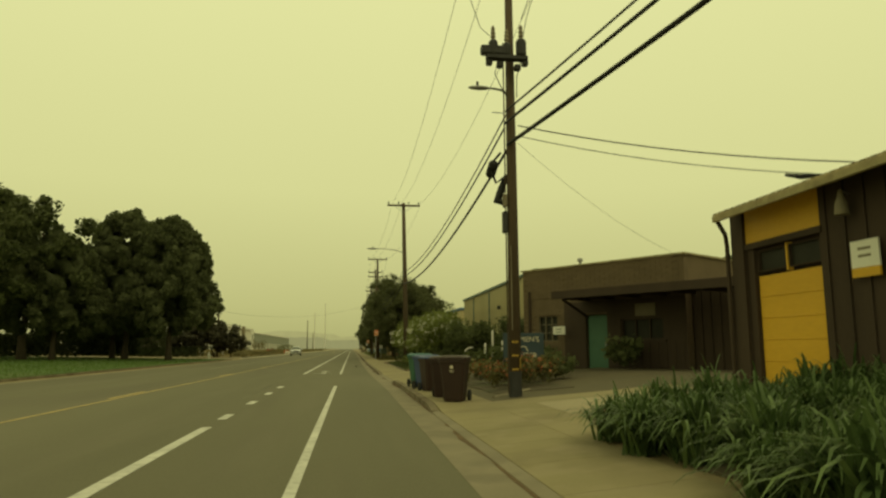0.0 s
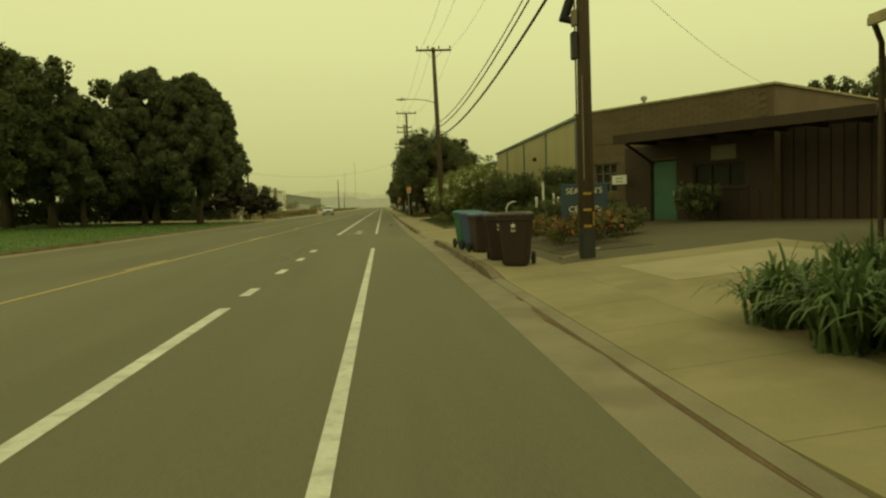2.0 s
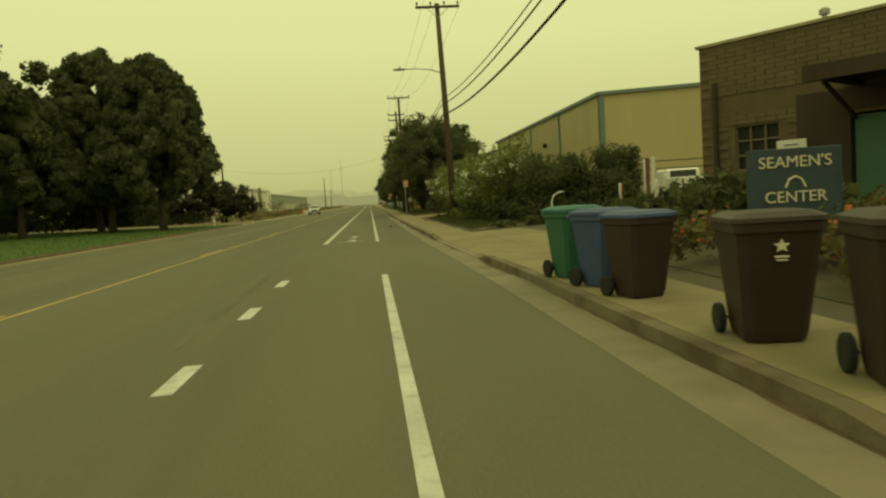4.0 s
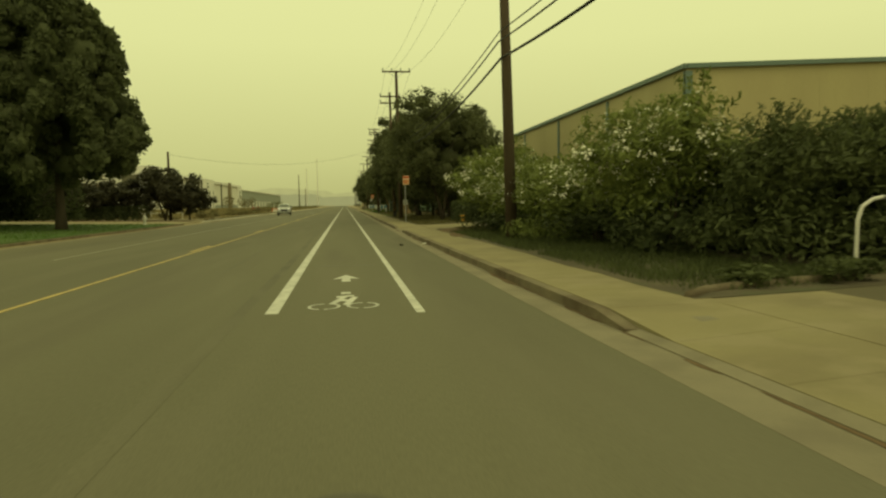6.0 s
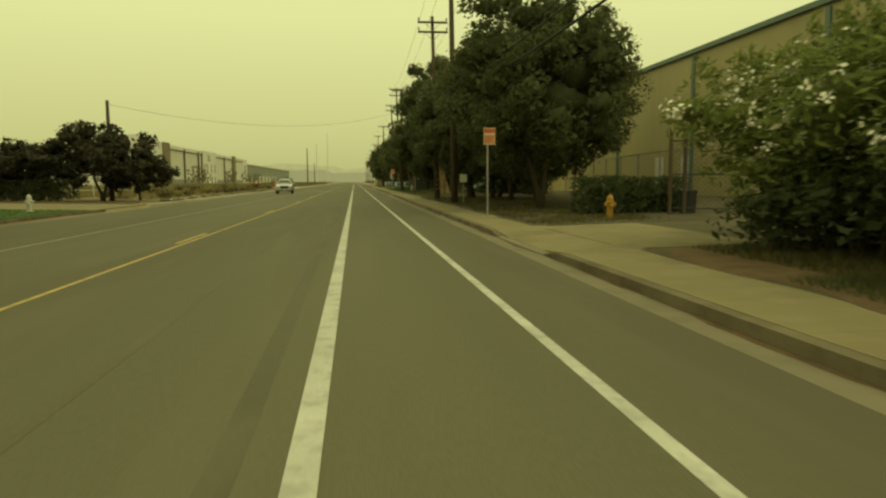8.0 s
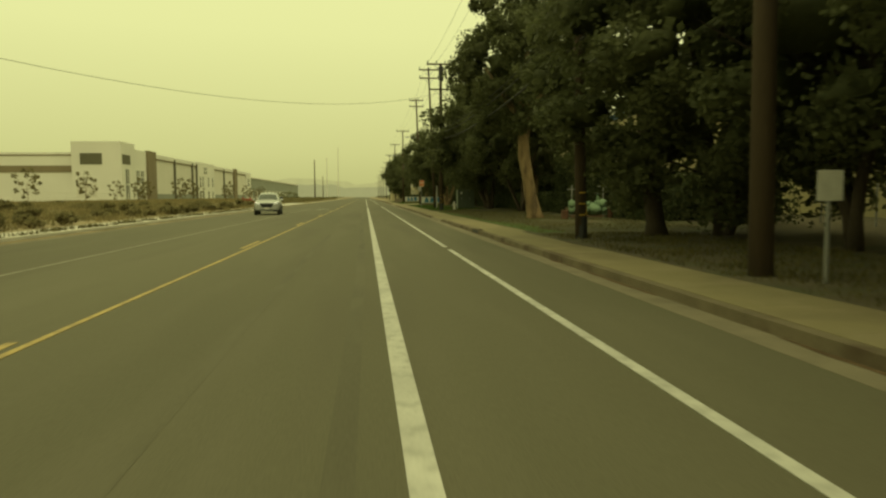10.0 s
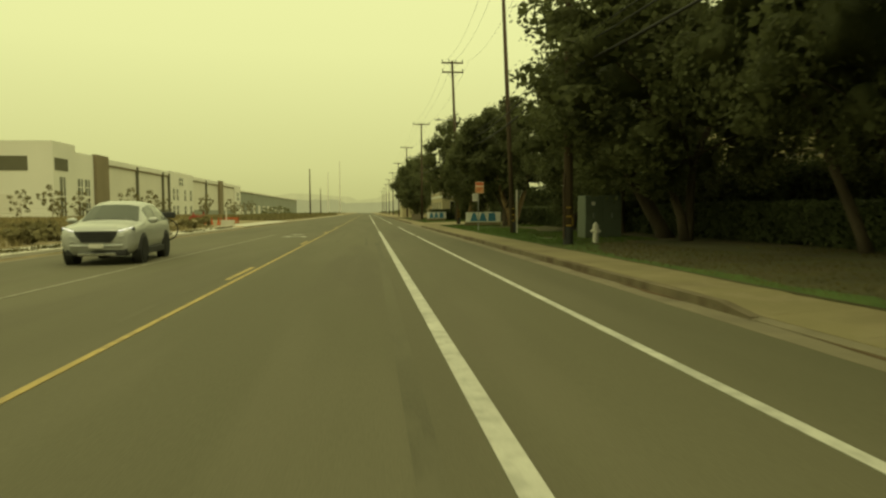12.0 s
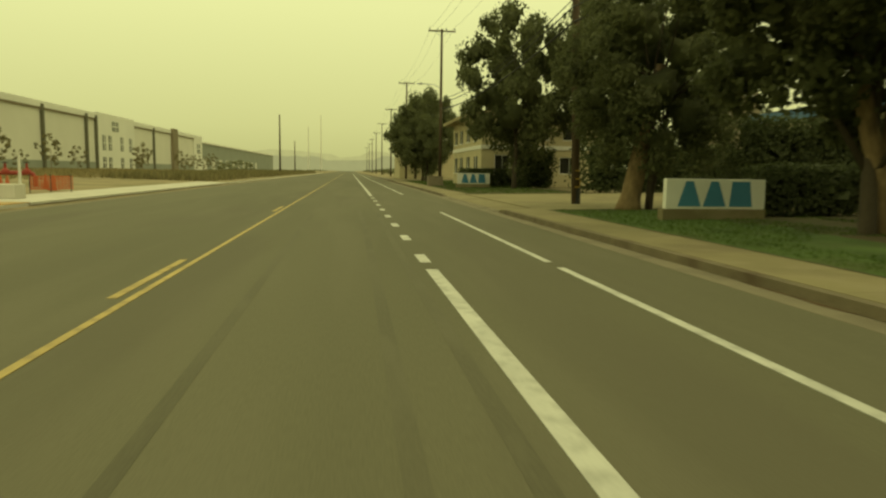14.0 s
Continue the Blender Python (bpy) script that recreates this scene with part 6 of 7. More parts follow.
def blades(name, label, x0, x1, y0, y1, count, h, material, seed, clump=0.0, w=0.012, bare=0.0):
    """Loose blades over a stretch of the land."""
    rng = np.random.RandomState(seed)
    x, y = rng.uniform(x0, x1, count), rng.uniform(y0, y1, count)
    if clump:
        cx, cy = rng.uniform(x0, x1, int(count / 45) + 1), rng.uniform(y0, y1, int(count / 45) + 1)
        i = rng.randint(0, len(cx), count)
        x, y = cx[i] + rng.normal(0, clump, count), cy[i] + rng.normal(0, clump, count)
    keep = (x > x0) & (x < x1) & (y > y0) & (y < y1)
    if bare:
        keep &= np.array([bare * (p - x0 - 1.3) + 1.1 * noise.noise((p * 0.5, q * 0.16, 4.0)) < 0.5 for p, q in zip(x, y)])
    x, y = x[keep], y[keep]
    n = len(x)
    z = np.array([land(a, b) for a, b in zip(x, y)])
    a = rng.uniform(0, 2 * math.pi, n)
    hh = h * rng.uniform(0.4, 1.3, n)
    t = rng.normal(0, 0.35, (n, 2)) * hh[:, None]
    dx, dy = np.cos(a) * w, np.sin(a) * w
    v = np.stack([np.stack([x - dx, y - dy, z], 1), np.stack([x + dx, y + dy, z], 1), np.stack([x + t[:, 0], y + t[:, 1], z + hh], 1)], 1).reshape(-1, 3)
    ob = raw(name, v, np.arange(3 * n).reshape(n, 3), material)
    return tagged(ob, label, "grass", "", "stuff")


blades("lawn_grass", "short green lawn grass under the trees", 5.2, 11.4, 142, 176, 56000, 0.07, LEAF_GRASS, 1, bare=0.18)
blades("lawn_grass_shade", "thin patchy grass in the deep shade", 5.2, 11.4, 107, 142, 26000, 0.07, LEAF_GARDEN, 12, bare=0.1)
blades("lawn_grass_office", "short green grass past the driveway", 5.2, 11, 191.5, 235, 14000, 0.09, LEAF_GRASS, 2, w=0.02)
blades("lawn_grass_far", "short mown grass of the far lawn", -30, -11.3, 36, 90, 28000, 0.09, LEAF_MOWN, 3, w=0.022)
blades("verge_weeds", "thin weeds below the oleanders", 5.15, 7.9, 46.8, 66.5, 26000, 0.13, LEAF_MID, 4, 0.25)
blades("corner_weeds", "sparse low weeds on the dry corner", 5.9, 8.2, 63, 70.2, 11000, 0.11, LEAF_GARDEN, 13, 0.5)
blades("verge_dry", "sparse dry grass under the first trees", 5.0, 9, 77, 106, 20000, 0.1, LEAF_GARDEN, 5, 0.3)
blades("lot_weeds", "dry yellow weeds over the vacant lot", -42, -12.8, 108, 176, 32000, 0.3, LEAF_DRY, 6, 0.5, 0.025)
blades("lot_weeds_green", "scattered grey-green weeds on the lot", -42, -12.8, 108, 176, 14000, 0.3, LEAF_WEED, 7, 0.35, 0.03)
blades("lot_weeds_back", "dry weeds before the white building", -48, -22, 176, 300, 24000, 0.38, LEAF_DRY, 8, 0.9, 0.05)
blades("far_verge_weeds", "tall weeds along the far roadside", -22, -12.6, 216, 400, 24000, 0.7, LEAF_WEED, 9, 1.0, 0.06)
blades("kerb_weeds", "little weeds along the new kerb", LEFT_KERB - 0.9, LEFT_KERB - 0.2, 104, 177, 5000, 0.13, LEAF_GARDEN, 10, 0.22, 0.02)


# ---- carts ----
def wheelie_bin(name, label, material, lidmat=None, logo=True):
    """A two-wheeled waste cart; its front looks towards -y."""
    root = thing(name, label, "bin", None, "waste carts on the pavement")
    bm = bmesh.new()
    rings = []
    for z, w, d, o in ((0.02, 0.2, 0.22, 0.02), (0.1, 0.215, 0.24, 0.02), (0.88, 0.275, 0.33, 0.0), (0.9, 0.3, 0.35, 0.0), (0.97, 0.3, 0.35, 0.0)):
        c = 0.05
        pts = [(-w + c, -d), (w - c, -d), (w, -d + c), (w, d - c), (w - c, d), (-w + c, d), (-w, d - c), (-w, -d + c)]
        rings.append([bm.verts.new((x, y + o, z)) for x, y in pts])
    for a, b in zip(rings, rings[1:]):
        for k in range(8):
            bm.faces.new((a[k], a[(k + 1) % 8], b[(k + 1) % 8], b[k]))
    bm.faces.new(rings[0][::-1])
    bm.faces.new(rings[-1])
    body = part("body", bm, material, root)
    bm = bmesh.new()
    lid = []
    for z, w, d in ((0.975, 0.315, 0.37), (1.01, 0.31, 0.365), (1.05, 0.24, 0.28)):
        pts = [(-w + .06, -d), (w - .06, -d), (w, -d + .06), (w, d - .06), (w - .06, d), (-w + .06, d), (-w, d - .06), (-w, -d + .06)]
        lid.append([bm.verts.new((x, y, z)) for x, y in pts])
    for a, b in zip(lid, lid[1:]):
        for k in range(8):
            bm.faces.new((a[k], a[(k + 1) % 8], b[(k + 1) % 8], b[k]))
    bm.faces.new(lid[0][::-1])
    bm.faces.new(lid[-1])
    part("lid", bm, lidmat or material, root)
    part("handle", T([(-0.25, 0.38, 0.93), (-0.25, 0.43, 0.95), (0.25, 0.43, 0.95), (0.25, 0.38, 0.93)], 0.018, 6), material, root)
    for x in (-0.27, 0.27):
        wh_ = part("wheel", lathe(bmesh.new(), [(0.11, -0.03), (0.13, -0.02), (0.13, 0.02), (0.11, 0.03)], 16, pose(x, 0.27, 0.13, 0, 90, 0)), TYRE, root)
    part("axle", T([(-0.27, 0.27, 0.13), (0.27, 0.27, 0.13)], 0.012, 6), DARK, root)
    if logo:
        bm = bmesh.new()
        star = [((0.055, 0.024)[k % 2] * math.sin(math.pi * k / 5), (0.055, 0.024)[k % 2] * math.cos(math.pi * k / 5)) for k in range(10)]
        prism(bm, star, 0.326, 0.336)
        bmesh.ops.transform(bm, matrix=pose(0, 0, 0.79, 90), verts=bm.verts)
        box(bm, -0.045, 0.045, -0.332, -0.322, 0.7, 0.714)
        box(bm, -0.035, 0.035, -0.33, -0.32, 0.675, 0.687)
        part("emblem", bm, SIGN_PALE, body, "small white printed emblem")
    return root


def place_bin(ob, x, y, a, s=1.0):
    ob.matrix_basis = pose(x, y, 0.13, 0, 0, a) @ Matrix.Diagonal((s, s, s * 0.93, 1))


brown = wheelie_bin("waste_cart", "dark brown two-wheeled waste cart with white emblem", BIN_BROWN)
place_bin(brown, 4.53, 26.6, -20, 1.0)
copy_thing(brown, pose(4.48, 27.95, 0.13, 0, 0, -14) @ Matrix.Diagonal((1.03, 1.03, 0.97, 1)))
pb = wheelie_bin("waste_cart", "dull brown cart with bluish lid and side", BIN_BROWN, BIN_BLUE, False)
place_bin(pb, 4.45, 30.3, 12, 0.95)
bb = wheelie_bin("waste_cart", "blue two-wheeled recycling cart", BIN_BLUE, BIN_BLUE, False)
place_bin(bb, 4.42, 31.3, 20, 0.97)
gb = wheelie_bin("waste_cart", "green two-wheeled garden waste cart", BIN_GREEN, BIN_TEAL, False)
place_bin(gb, 4.34, 32.35, 10, 1.0)


# ---- signs ----
def text_mesh(body, size, material, parent, m, label):
    cu = bpy.data.curves.new("lettering", "FONT")
    cu.body, cu.size, cu.extrude, cu.align_x = body, size, 0.006, "CENTER"
    tmp = bpy.data.objects.new("lettering", cu)
    scene.collection.objects.link(tmp)
    bpy.context.view_layer.update()
    me = bpy.data.meshes.new_from_object(tmp)
    bpy.data.objects.remove(tmp)
    me.materials.clear()
    me.materials.append(material)
    ob = new("lettering", me)
    ob.parent = parent
    ob.matrix_basis = m
    return tagged(ob, label)


cs = thing("garden_sign", "dull blue painted board with pale lettering in the garden", "sign", pose(7.35, 32.2, 0.4, 0, 0, -14))
part("board", B(-0.5, 0.72, -0.03, 0.03, 0.28, 1.3, 0.01), SIGN_BLUE, cs)
for x in (-0.44, 0.66):
    part("post", B(x - 0.045, x + 0.045, 0.034, 0.12, -0.2, 1.3), BROWN_WOOD, cs)
text_mesh("SEAMEN'S", 0.22, SIGN_PALE, cs, pose(0.11, -0.038, 1.04, 90), "pale painted word")
text_mesh("CENTER", 0.22, SIGN_PALE, cs, pose(0.11, -0.038, 0.56, 90), "pale painted word")
part("emblem", tube(bmesh.new(), [(-0.02, -0.04, 0.76), (0.03, -0.04, 0.87), (0.11, -0.04, 0.91), (0.19, -0.04, 0.87), (0.24, -0.04, 0.76)], 0.015, 6), SIGN_PALE, cs, "pale arched emblem")


def company_sign(x0, x1, y, label):
    """A white board on a concrete base with a plain blue logo shape."""
    s = thing("company_sign", label, "sign", pose((x0 + x1) / 2, y, land((x0 + x1) / 2, y)))
    w = (x1 - x0) / 2
    part("base", B(-w - 0.1, w, -0.14, 0.14, -0.1, 0.27, 0.01), CONC, s, "concrete base wall")
    part("board", B(-w, w, -0.09, 0.09, 0.275, 1.03, 0.008), WHITE, s)
    u = w / 1.33
    for off, top in ((-0.72, 0.1), (-0.05, 0.1), (0.66, 0.24)):
        bm = bmesh.new()
        prism(bm, [((off - 0.3) * u, 0.34), ((off + 0.32) * u, 0.34), ((off + top) * u, 0.97), ((off - top) * u, 0.97)], 0.091, 0.1)
        bmesh.ops.transform(bm, matrix=Matrix.Rotation(radians(90), 4, "X"), verts=bm.verts)
        part("logo_shape", bm, LOGO_BLUE, s, "plain blue logo shape")
    return s


company_sign(6.73, 9.38, 171.6, "white company sign with blue logo on a concrete base")
company_sign(6.55, 8.9, 204.2, "smaller white company sign past the driveway")


def bus_sign(x, y, h, label, plate_w=0.45, plate_h=0.6, second=True):
    s = thing("bus_stop_sign", label, "sign", pose(x, y, land(x, y)), "bus stop signs")
    part("post", B(-0.025, 0.025, -0.025, 0.025, -0.2, h), METAL, s)
    f = part("plate", B(-plate_w * 0.35, plate_w * 0.65, -0.032, -0.026, h - plate_h, h, 0.003), SIGN_PALE, s, "pale square plate")
    part("plate_head", B(-plate_w * 0.33, plate_w * 0.63, -0.036, -0.0325, h - plate_h * 0.32, h - 0.02), SIGN_ORANGE, f, "orange head strip")
    part("plate_field", B(-plate_w * 0.33, plate_w * 0.63, -0.036, -0.0325, h - plate_h + 0.02, h - plate_h * 0.4), mat_orange_pale, f)
    for k in range(3):
        part("print_bar", B(-plate_w * 0.22, plate_w * (0.5 - 0.1 * k), -0.0385, -0.0362, h - plate_h * (0.58 + 0.12 * k), h - plate_h * (0.52 + 0.12 * k)), SIGN_ORANGE, f)
    if second:
        g = part("small_plate", B(-0.34, -0.06, -0.032, -0.026, h - plate_h - 0.45, h - plate_h - 0.02), HYD_WHITE, s, "small white plate with unreadable print")
        for k in range(4):
            part("print_bar", B(-0.31, -0.09, -0.036, -0.0325, h - plate_h - 0.12 - k * 0.09, h - plate_h - 0.08 - k * 0.09), CABINET, g)
    return s


mat_orange_pale = mat("faded_orange_face", (0.5, 0.25, 0.12), 0.6, 0.15, 3, 30, 0)
bus_sign(4.72, 82.2, 2.95, "orange and white bus stop sign on a thin post", 0.4, 0.56, False)
bus_sign(5.69, 159.3, 2.85, "orange bus stop sign with a small white plate", 0.5, 0.66, True)
ss = thing("small_white_sign", "small white plate on a low post under the trees", "sign", pose(5.75, 94.0, land(5.75, 94)))
part("post", B(-0.02, 0.02, -0.02, 0.02, -0.2, 1.5), METAL, ss)
part("plate", B(-0.18, 0.18, -0.03, -0.021, 1.1, 1.5), HYD_WHITE, ss)


# ---- hydrants, bollards, boxes ----
def hydrant(x, y, material, label):
    h = thing("fire_hydrant", label, "hydrant", pose(x, y, land(x, y)) @ Matrix.Diagonal((0.88, 0.88, 0.88, 1)), "fire hydrants")
    part("barrel", lathe(bmesh.new(), [(0.17, -0.05), (0.17, 0.03), (0.11, 0.05), (0.105, 0.5), (0.14, 0.52), (0.14, 0.56), (0.115, 0.58), (0.12, 0.66), (0.09, 0.74), (0.03, 0.78), (0.03, 0.83)], 14), material, h, smooth=False)
    for a in (0, 180):
        part("hose_cap", lathe(bmesh.new(), [(0.06, 0.09), (0.06, 0.17), (0.045, 0.18), (0.045, 0.2)], 10, pose(0, 0, 0.46) @ pose(0, 0, 0, 0, 90, a)), material, h)
    part("pump_cap", lathe(bmesh.new(), [(0.075, 0.09), (0.075, 0.17), (0.05, 0.2)], 10, pose(0, 0, 0.42) @ pose(0, 0, 0, 90, 0, 0)), material, h)
    return h


hydrant(7.8, 78.95, HYD_YELLOW, "yellow fire hydrant beside the driveway")
hydrant(-12.8, 89.0, HYD_WHITE, "white fire hydrant on the far lawn")
hydrant(7.1, 142.6, HYD_WHITE, "white fire hydrant on the lawn under trees")


def post_thing(name, label, x, y, h, r, material, cat="bollard", cap=True, parts=()):
    p = thing(name, label, cat, pose(x, y, land(x, y)))
    part("tube", lathe(bmesh.new(), [(r, -0.1), (r, h - 0.03), (r * 0.7, h)], 12), material, p)
    return p


pr = thing("bent_pipe", "white bent vent pipe at the driveway edge", "pipe", pose(8.16, 47.7, land(8.16, 47.7)))
part("tube", T([(0, 0, -0.1), (0.02, 0, 0.75), (0.09, 0, 0.95), (0.25, 0, 1.05), (0.42, 0, 1.08)], 0.028, 10), HYD_WHITE, pr)
part("cap", T([(0.4, 0, 1.08), (0.5, 0, 1.07)], 0.034, 10), METAL, pr, "grey end cap")
bl = post_thing("bollard", "white bollard with a red side by the gate", 10.8, 47.8, 1.18, 0.06, HYD_WHITE)
part("stripe", B(0.025, 0.085, -0.07, 0.02, 0, 1.13), RED_PAINT, bl, "red painted side")
gp = thing("gate_post", "tall rust-red and white gate post", "gate post", pose(12.4, 49.2, land(12.4, 49.2)))
part("tube", B(-0.04, 0.11, -0.08, 0.08, -0.1, 2.05, 0.01), BROWN_STEEL, gp)
part("tube", lathe(bmesh.new(), [(0.05, -0.1), (0.05, 1.95), (0.03, 2.0)], 10, pose(-0.1, -0.05, 0)), HYD_WHITE, gp)
wire((12.5, 49.3, 2.25), (22, 55, 2.55), 0.03, 0.025, "dark pipe rail above the gate")
wire((12.5, 49.3, 1.95), (22, 55, 2.2), 0.03, 0.02, "dark pipe rail above the gate")
for x, y, h in ((6.95, 35.6, 1.15), (7.5, 37.0, 1.6), (8.0, 37.6, 1.2)):
    post_thing("marker_post", "thin pale marker post behind the garden", x, y, h, 0.04, HYD_WHITE, "post")
post_thing("bollard", "yellow steel bollard by the office driveway", 16.3, 202.6, 1.85, 0.12, HYD_YELLOW)
ub = thing("utility_box", "low pale utility box on the lawn", "utility box", pose(5.6, 209.5, land(5.6, 209.5)))
part("body", B(-0.6, 0.6, -0.4, 0.4, -0.05, 0.75, 0.03), GUTTER, ub)
part("lid", B(-0.63, 0.63, -0.43, 0.43, 0.752, 0.8, 0.01), GUTTER, ub)
ec = thing("electrical_cabinet", "green-grey electrical cabinet under the trees", "cabinet", pose(8.6, 146.6, land(8.6, 146.6)))
part("body", B(-0.75, 0.75, -0.5, 0.5, -0.05, 1.7, 0.03), CABINET, ec)
for x in (-0.73, 0.02):
    d_ = part("door", B(x, x + 0.71, -0.53, -0.503, 0.1, 1.6, 0.006), CABINET, ec)
    part("handle", B(x + 0.3, x + 0.34, -0.56, -0.531, 0.8, 1.0), METAL, d_)
part("vent_plate", B(-0.5, -0.35, -0.536, -0.531, 1.3, 1.45), HYD_WHITE, ec, "small pale notice")


def backflow(x, y, material, label, s=1.0, covers=True, yaw=0):
    b = thing("backflow_device", label, "water pipe", pose(x, y, land(x, y), 0, 0, yaw) @ Matrix.Diagonal((s, s, s, 1)))
    part("riser", T([(-0.95, 0, -0.2), (-0.95, 0, 0.45), (-0.85, 0, 0.62), (-0.7, 0, 0.66)], 0.11, 10), material, b)
    part("riser", T([(0.95, 0, -0.2), (0.95, 0, 0.45), (0.85, 0, 0.62), (0.7, 0, 0.66)], 0.11, 10), material, b)
    part("pipe", T([(-0.72, 0, 0.66), (0.72, 0, 0.66)], 0.12, 10), material, b)
    for xx in (-0.55, 0.55):
        v_ = part("valve", lathe(bmesh.new(), [(0.2, -0.12), (0.22, 0), (0.2, 0.12), (0.08, 0.2), (0.05, 0.55)], 10, pose(xx, 0, 0.7)), material, b)
        part("hand_wheel", lathe(bmesh.new(), [(0.16, 0.5), (0.17, 0.52), (0.16, 0.54)], 12, pose(xx, 0, 0.7)), DARK, v_)
    if covers:
        for xx in (-1.05, 1.05):
            part("stand", tube(tube(tube(bmesh.new(), [(xx, -0.25, -0.1), (xx, -0.2, 0.55)], 0.03, 6), [(xx, 0.25, -0.1), (xx, 0.2, 0.55)], 0.03, 6), [(xx, -0.24, 0.5), (xx, 0.24, 0.5)], 0.03, 6), BROWN_STEEL, b, "rusty pipe stand")
        part("base_rail", T([(-1.05, -0.25, 0.12), (1.05, -0.25, 0.12)], 0.03, 6), BROWN_STEEL, b)
        for xx, zz, q, tilt in ((-0.3, 0.45, 0.95, 90), (0.32, 0.47, 1.0, 90), (-0.8, 0.72, 0.62, 10), (-0.8, 0.42, 0.6, 70), (-0.48, 0.68, 0.5, 60), (0.02, 0.72, 0.4, 40), (0.78, 0.74, 0.66, 160), (0.82, 0.45, 0.55, 20)):
            bm = lathe(bmesh.new(), [(0.1, -0.33), (0.24, -0.25), (0.31, -0.08), (0.31, 0.1), (0.22, 0.26), (0.1, 0.33)], 12)
            for v in bm.verts:
                v.co *= q * (1 + 0.4 * noise.noise(v.co * 6 + Vector((xx * 9, 0, 0))))
            bmesh.ops.transform(bm, matrix=pose(xx, -0.08, zz, 0, tilt, 0), verts=bm.verts)
            part("cover", bm, PIPE_GREEN, b, "lumpy green insulating cover", True)
        for xx in (-1.18, 1.18):
            part("end_box", B(xx - 0.14, xx + 0.14, -0.3, 0.1, -0.08, 0.42, 0.03), BROWN_STEEL, b, "rusty brown valve box")
    return b


backflow(10.25, 117.6, PIPE_GREEN, "green lagged water pipes with valves on the lawn", 0.95)
for x, h in ((9.9, 1.6), (11.5, 1.7)):
    vp = thing("valve_post", "tall thin steel indicator post behind the pipes", "post", pose(x, 118.9, land(x, 118.9)))
    part("tube", T([(0, 0, -0.1), (0, 0, h)], 0.03, 8), METAL, vp)
    part("crossbar", T([(-0.25, 0, h - 0.2), (0.25, 0, h - 0.2)], 0.02, 6), METAL, vp)
backflow(-18.3, 194.0, RED_PAINT, "red fire water pipes with valves on the lot", 0.95, False)
for k in range(5):
    c_ = thing("traffic_cone", "orange traffic cone on the lot entrance", "cone", pose(-14.2 - 0.9 * (k % 3), 184 + 1.4 * k, land(-14.5, 185)), "orange cones")
    part("cone", lathe(bmesh.new(), [(0.14, 0.03), (0.03, 0.7)], 10), ORANGE_PL, c_)
    part("base", B(-0.19, 0.19, -0.19, 0.19, 0, 0.03), ORANGE_PL, c_)
net = thing("safety_netting", "low orange plastic safety netting on the lot", "barrier", pose(-14.0, 185.4, land(-14, 185), 0, 0, 55))
for k in range(3):
    part("stake", T([(k * 0.9, 0, -0.1), (k * 0.9, 0, 0.75)], 0.02, 6), DARK, net)
for k in range(6):
    part("band", B(0, 1.9, -0.006, 0.006, 0.12 + k * 0.1, 0.18 + k * 0.1), ORANGE_PL, net)
for k in range(12):
    part("band", B(k * 0.15 + 0.03, k * 0.15 + 0.07, -0.012, -0.007, 0.12, 0.68), ORANGE_PL, net)
bb_ = thing("concrete_box", "pale concrete meter box beside the ramp", "utility box", pose(-12.7, 180.5, 0.17))
part("body", B(-0.5, 0.5, -0.4, 0.4, 0, 0.5, 0.03), NEW_CONC, bb_)
post_thing("marker_post", "pale marker post beside the lot entrance", -13.3, 183, 1.5, 0.05, HYD_WHITE, "post")


# ---- fences ----
def fence(name, label, a, b, h, step, material=METAL, mesh=True, rails=(1.0,), top_arm=False):
    a, b = Vector((*a, 0)), Vector((*b, 0))
    ln = (b - a).length
    ang = math.degrees(math.atan2(b.y - a.y, b.x - a.x))
    f = thing(name, label, "fence", pose(a.x, a.y, land(a.x, a.y), 0, 0, ang))
    n = max(1, round(ln / step))
    for k in range(n + 1):
        x = ln * k / n
        p_ = part("post", T([(x, 0, -0.2), (x, 0, h)], 0.035, 8), material, f)
        if top_arm:
            part("barb_arm", T([(x, 0, h), (x - 0.05, -0.25, h + 0.35)], 0.015, 5), material, p_)
    for z in rails:
        part("rail", T([(0, 0, h * z - 0.03), (ln, 0, h * z - 0.03)], 0.022, 6), material, f)
    if mesh:
        V, F = [], []
        st = 0.16
        w = 0.004
        for s in (1, -1):
            for c in np.arange(-h, ln + h, st):
                x0, z0, x1, z1 = c, 0.05, c + h, h - 0.05
                if s < 0:
                    z0, z1 = z1, z0
                if x0 < 0:
                    z0 += (z1 - z0) * (0 - x0) / (x1 - x0)
                    x0 = 0
                if x1 > ln:
                    z1 -= (z1 - z0) * (x1 - ln) / (x1 - x0)
                    x1 = ln
                if x1 - x0 < 0.05:
                    continue
                b0 = len(V)
                V += [(x0, s * 0.004, z0 - w), (x0, s * 0.004, z0 + w), (x1, s * 0.004, z1 + w), (x1, s * 0.004, z1 - w)]
                F.append((b0, b0 + 1, b0 + 2, b0 + 3))
        o = raw("wire_mesh", V, F, material, f)
        tagged(o, "grey chain-link mesh", "", "", "stuff")
    return f


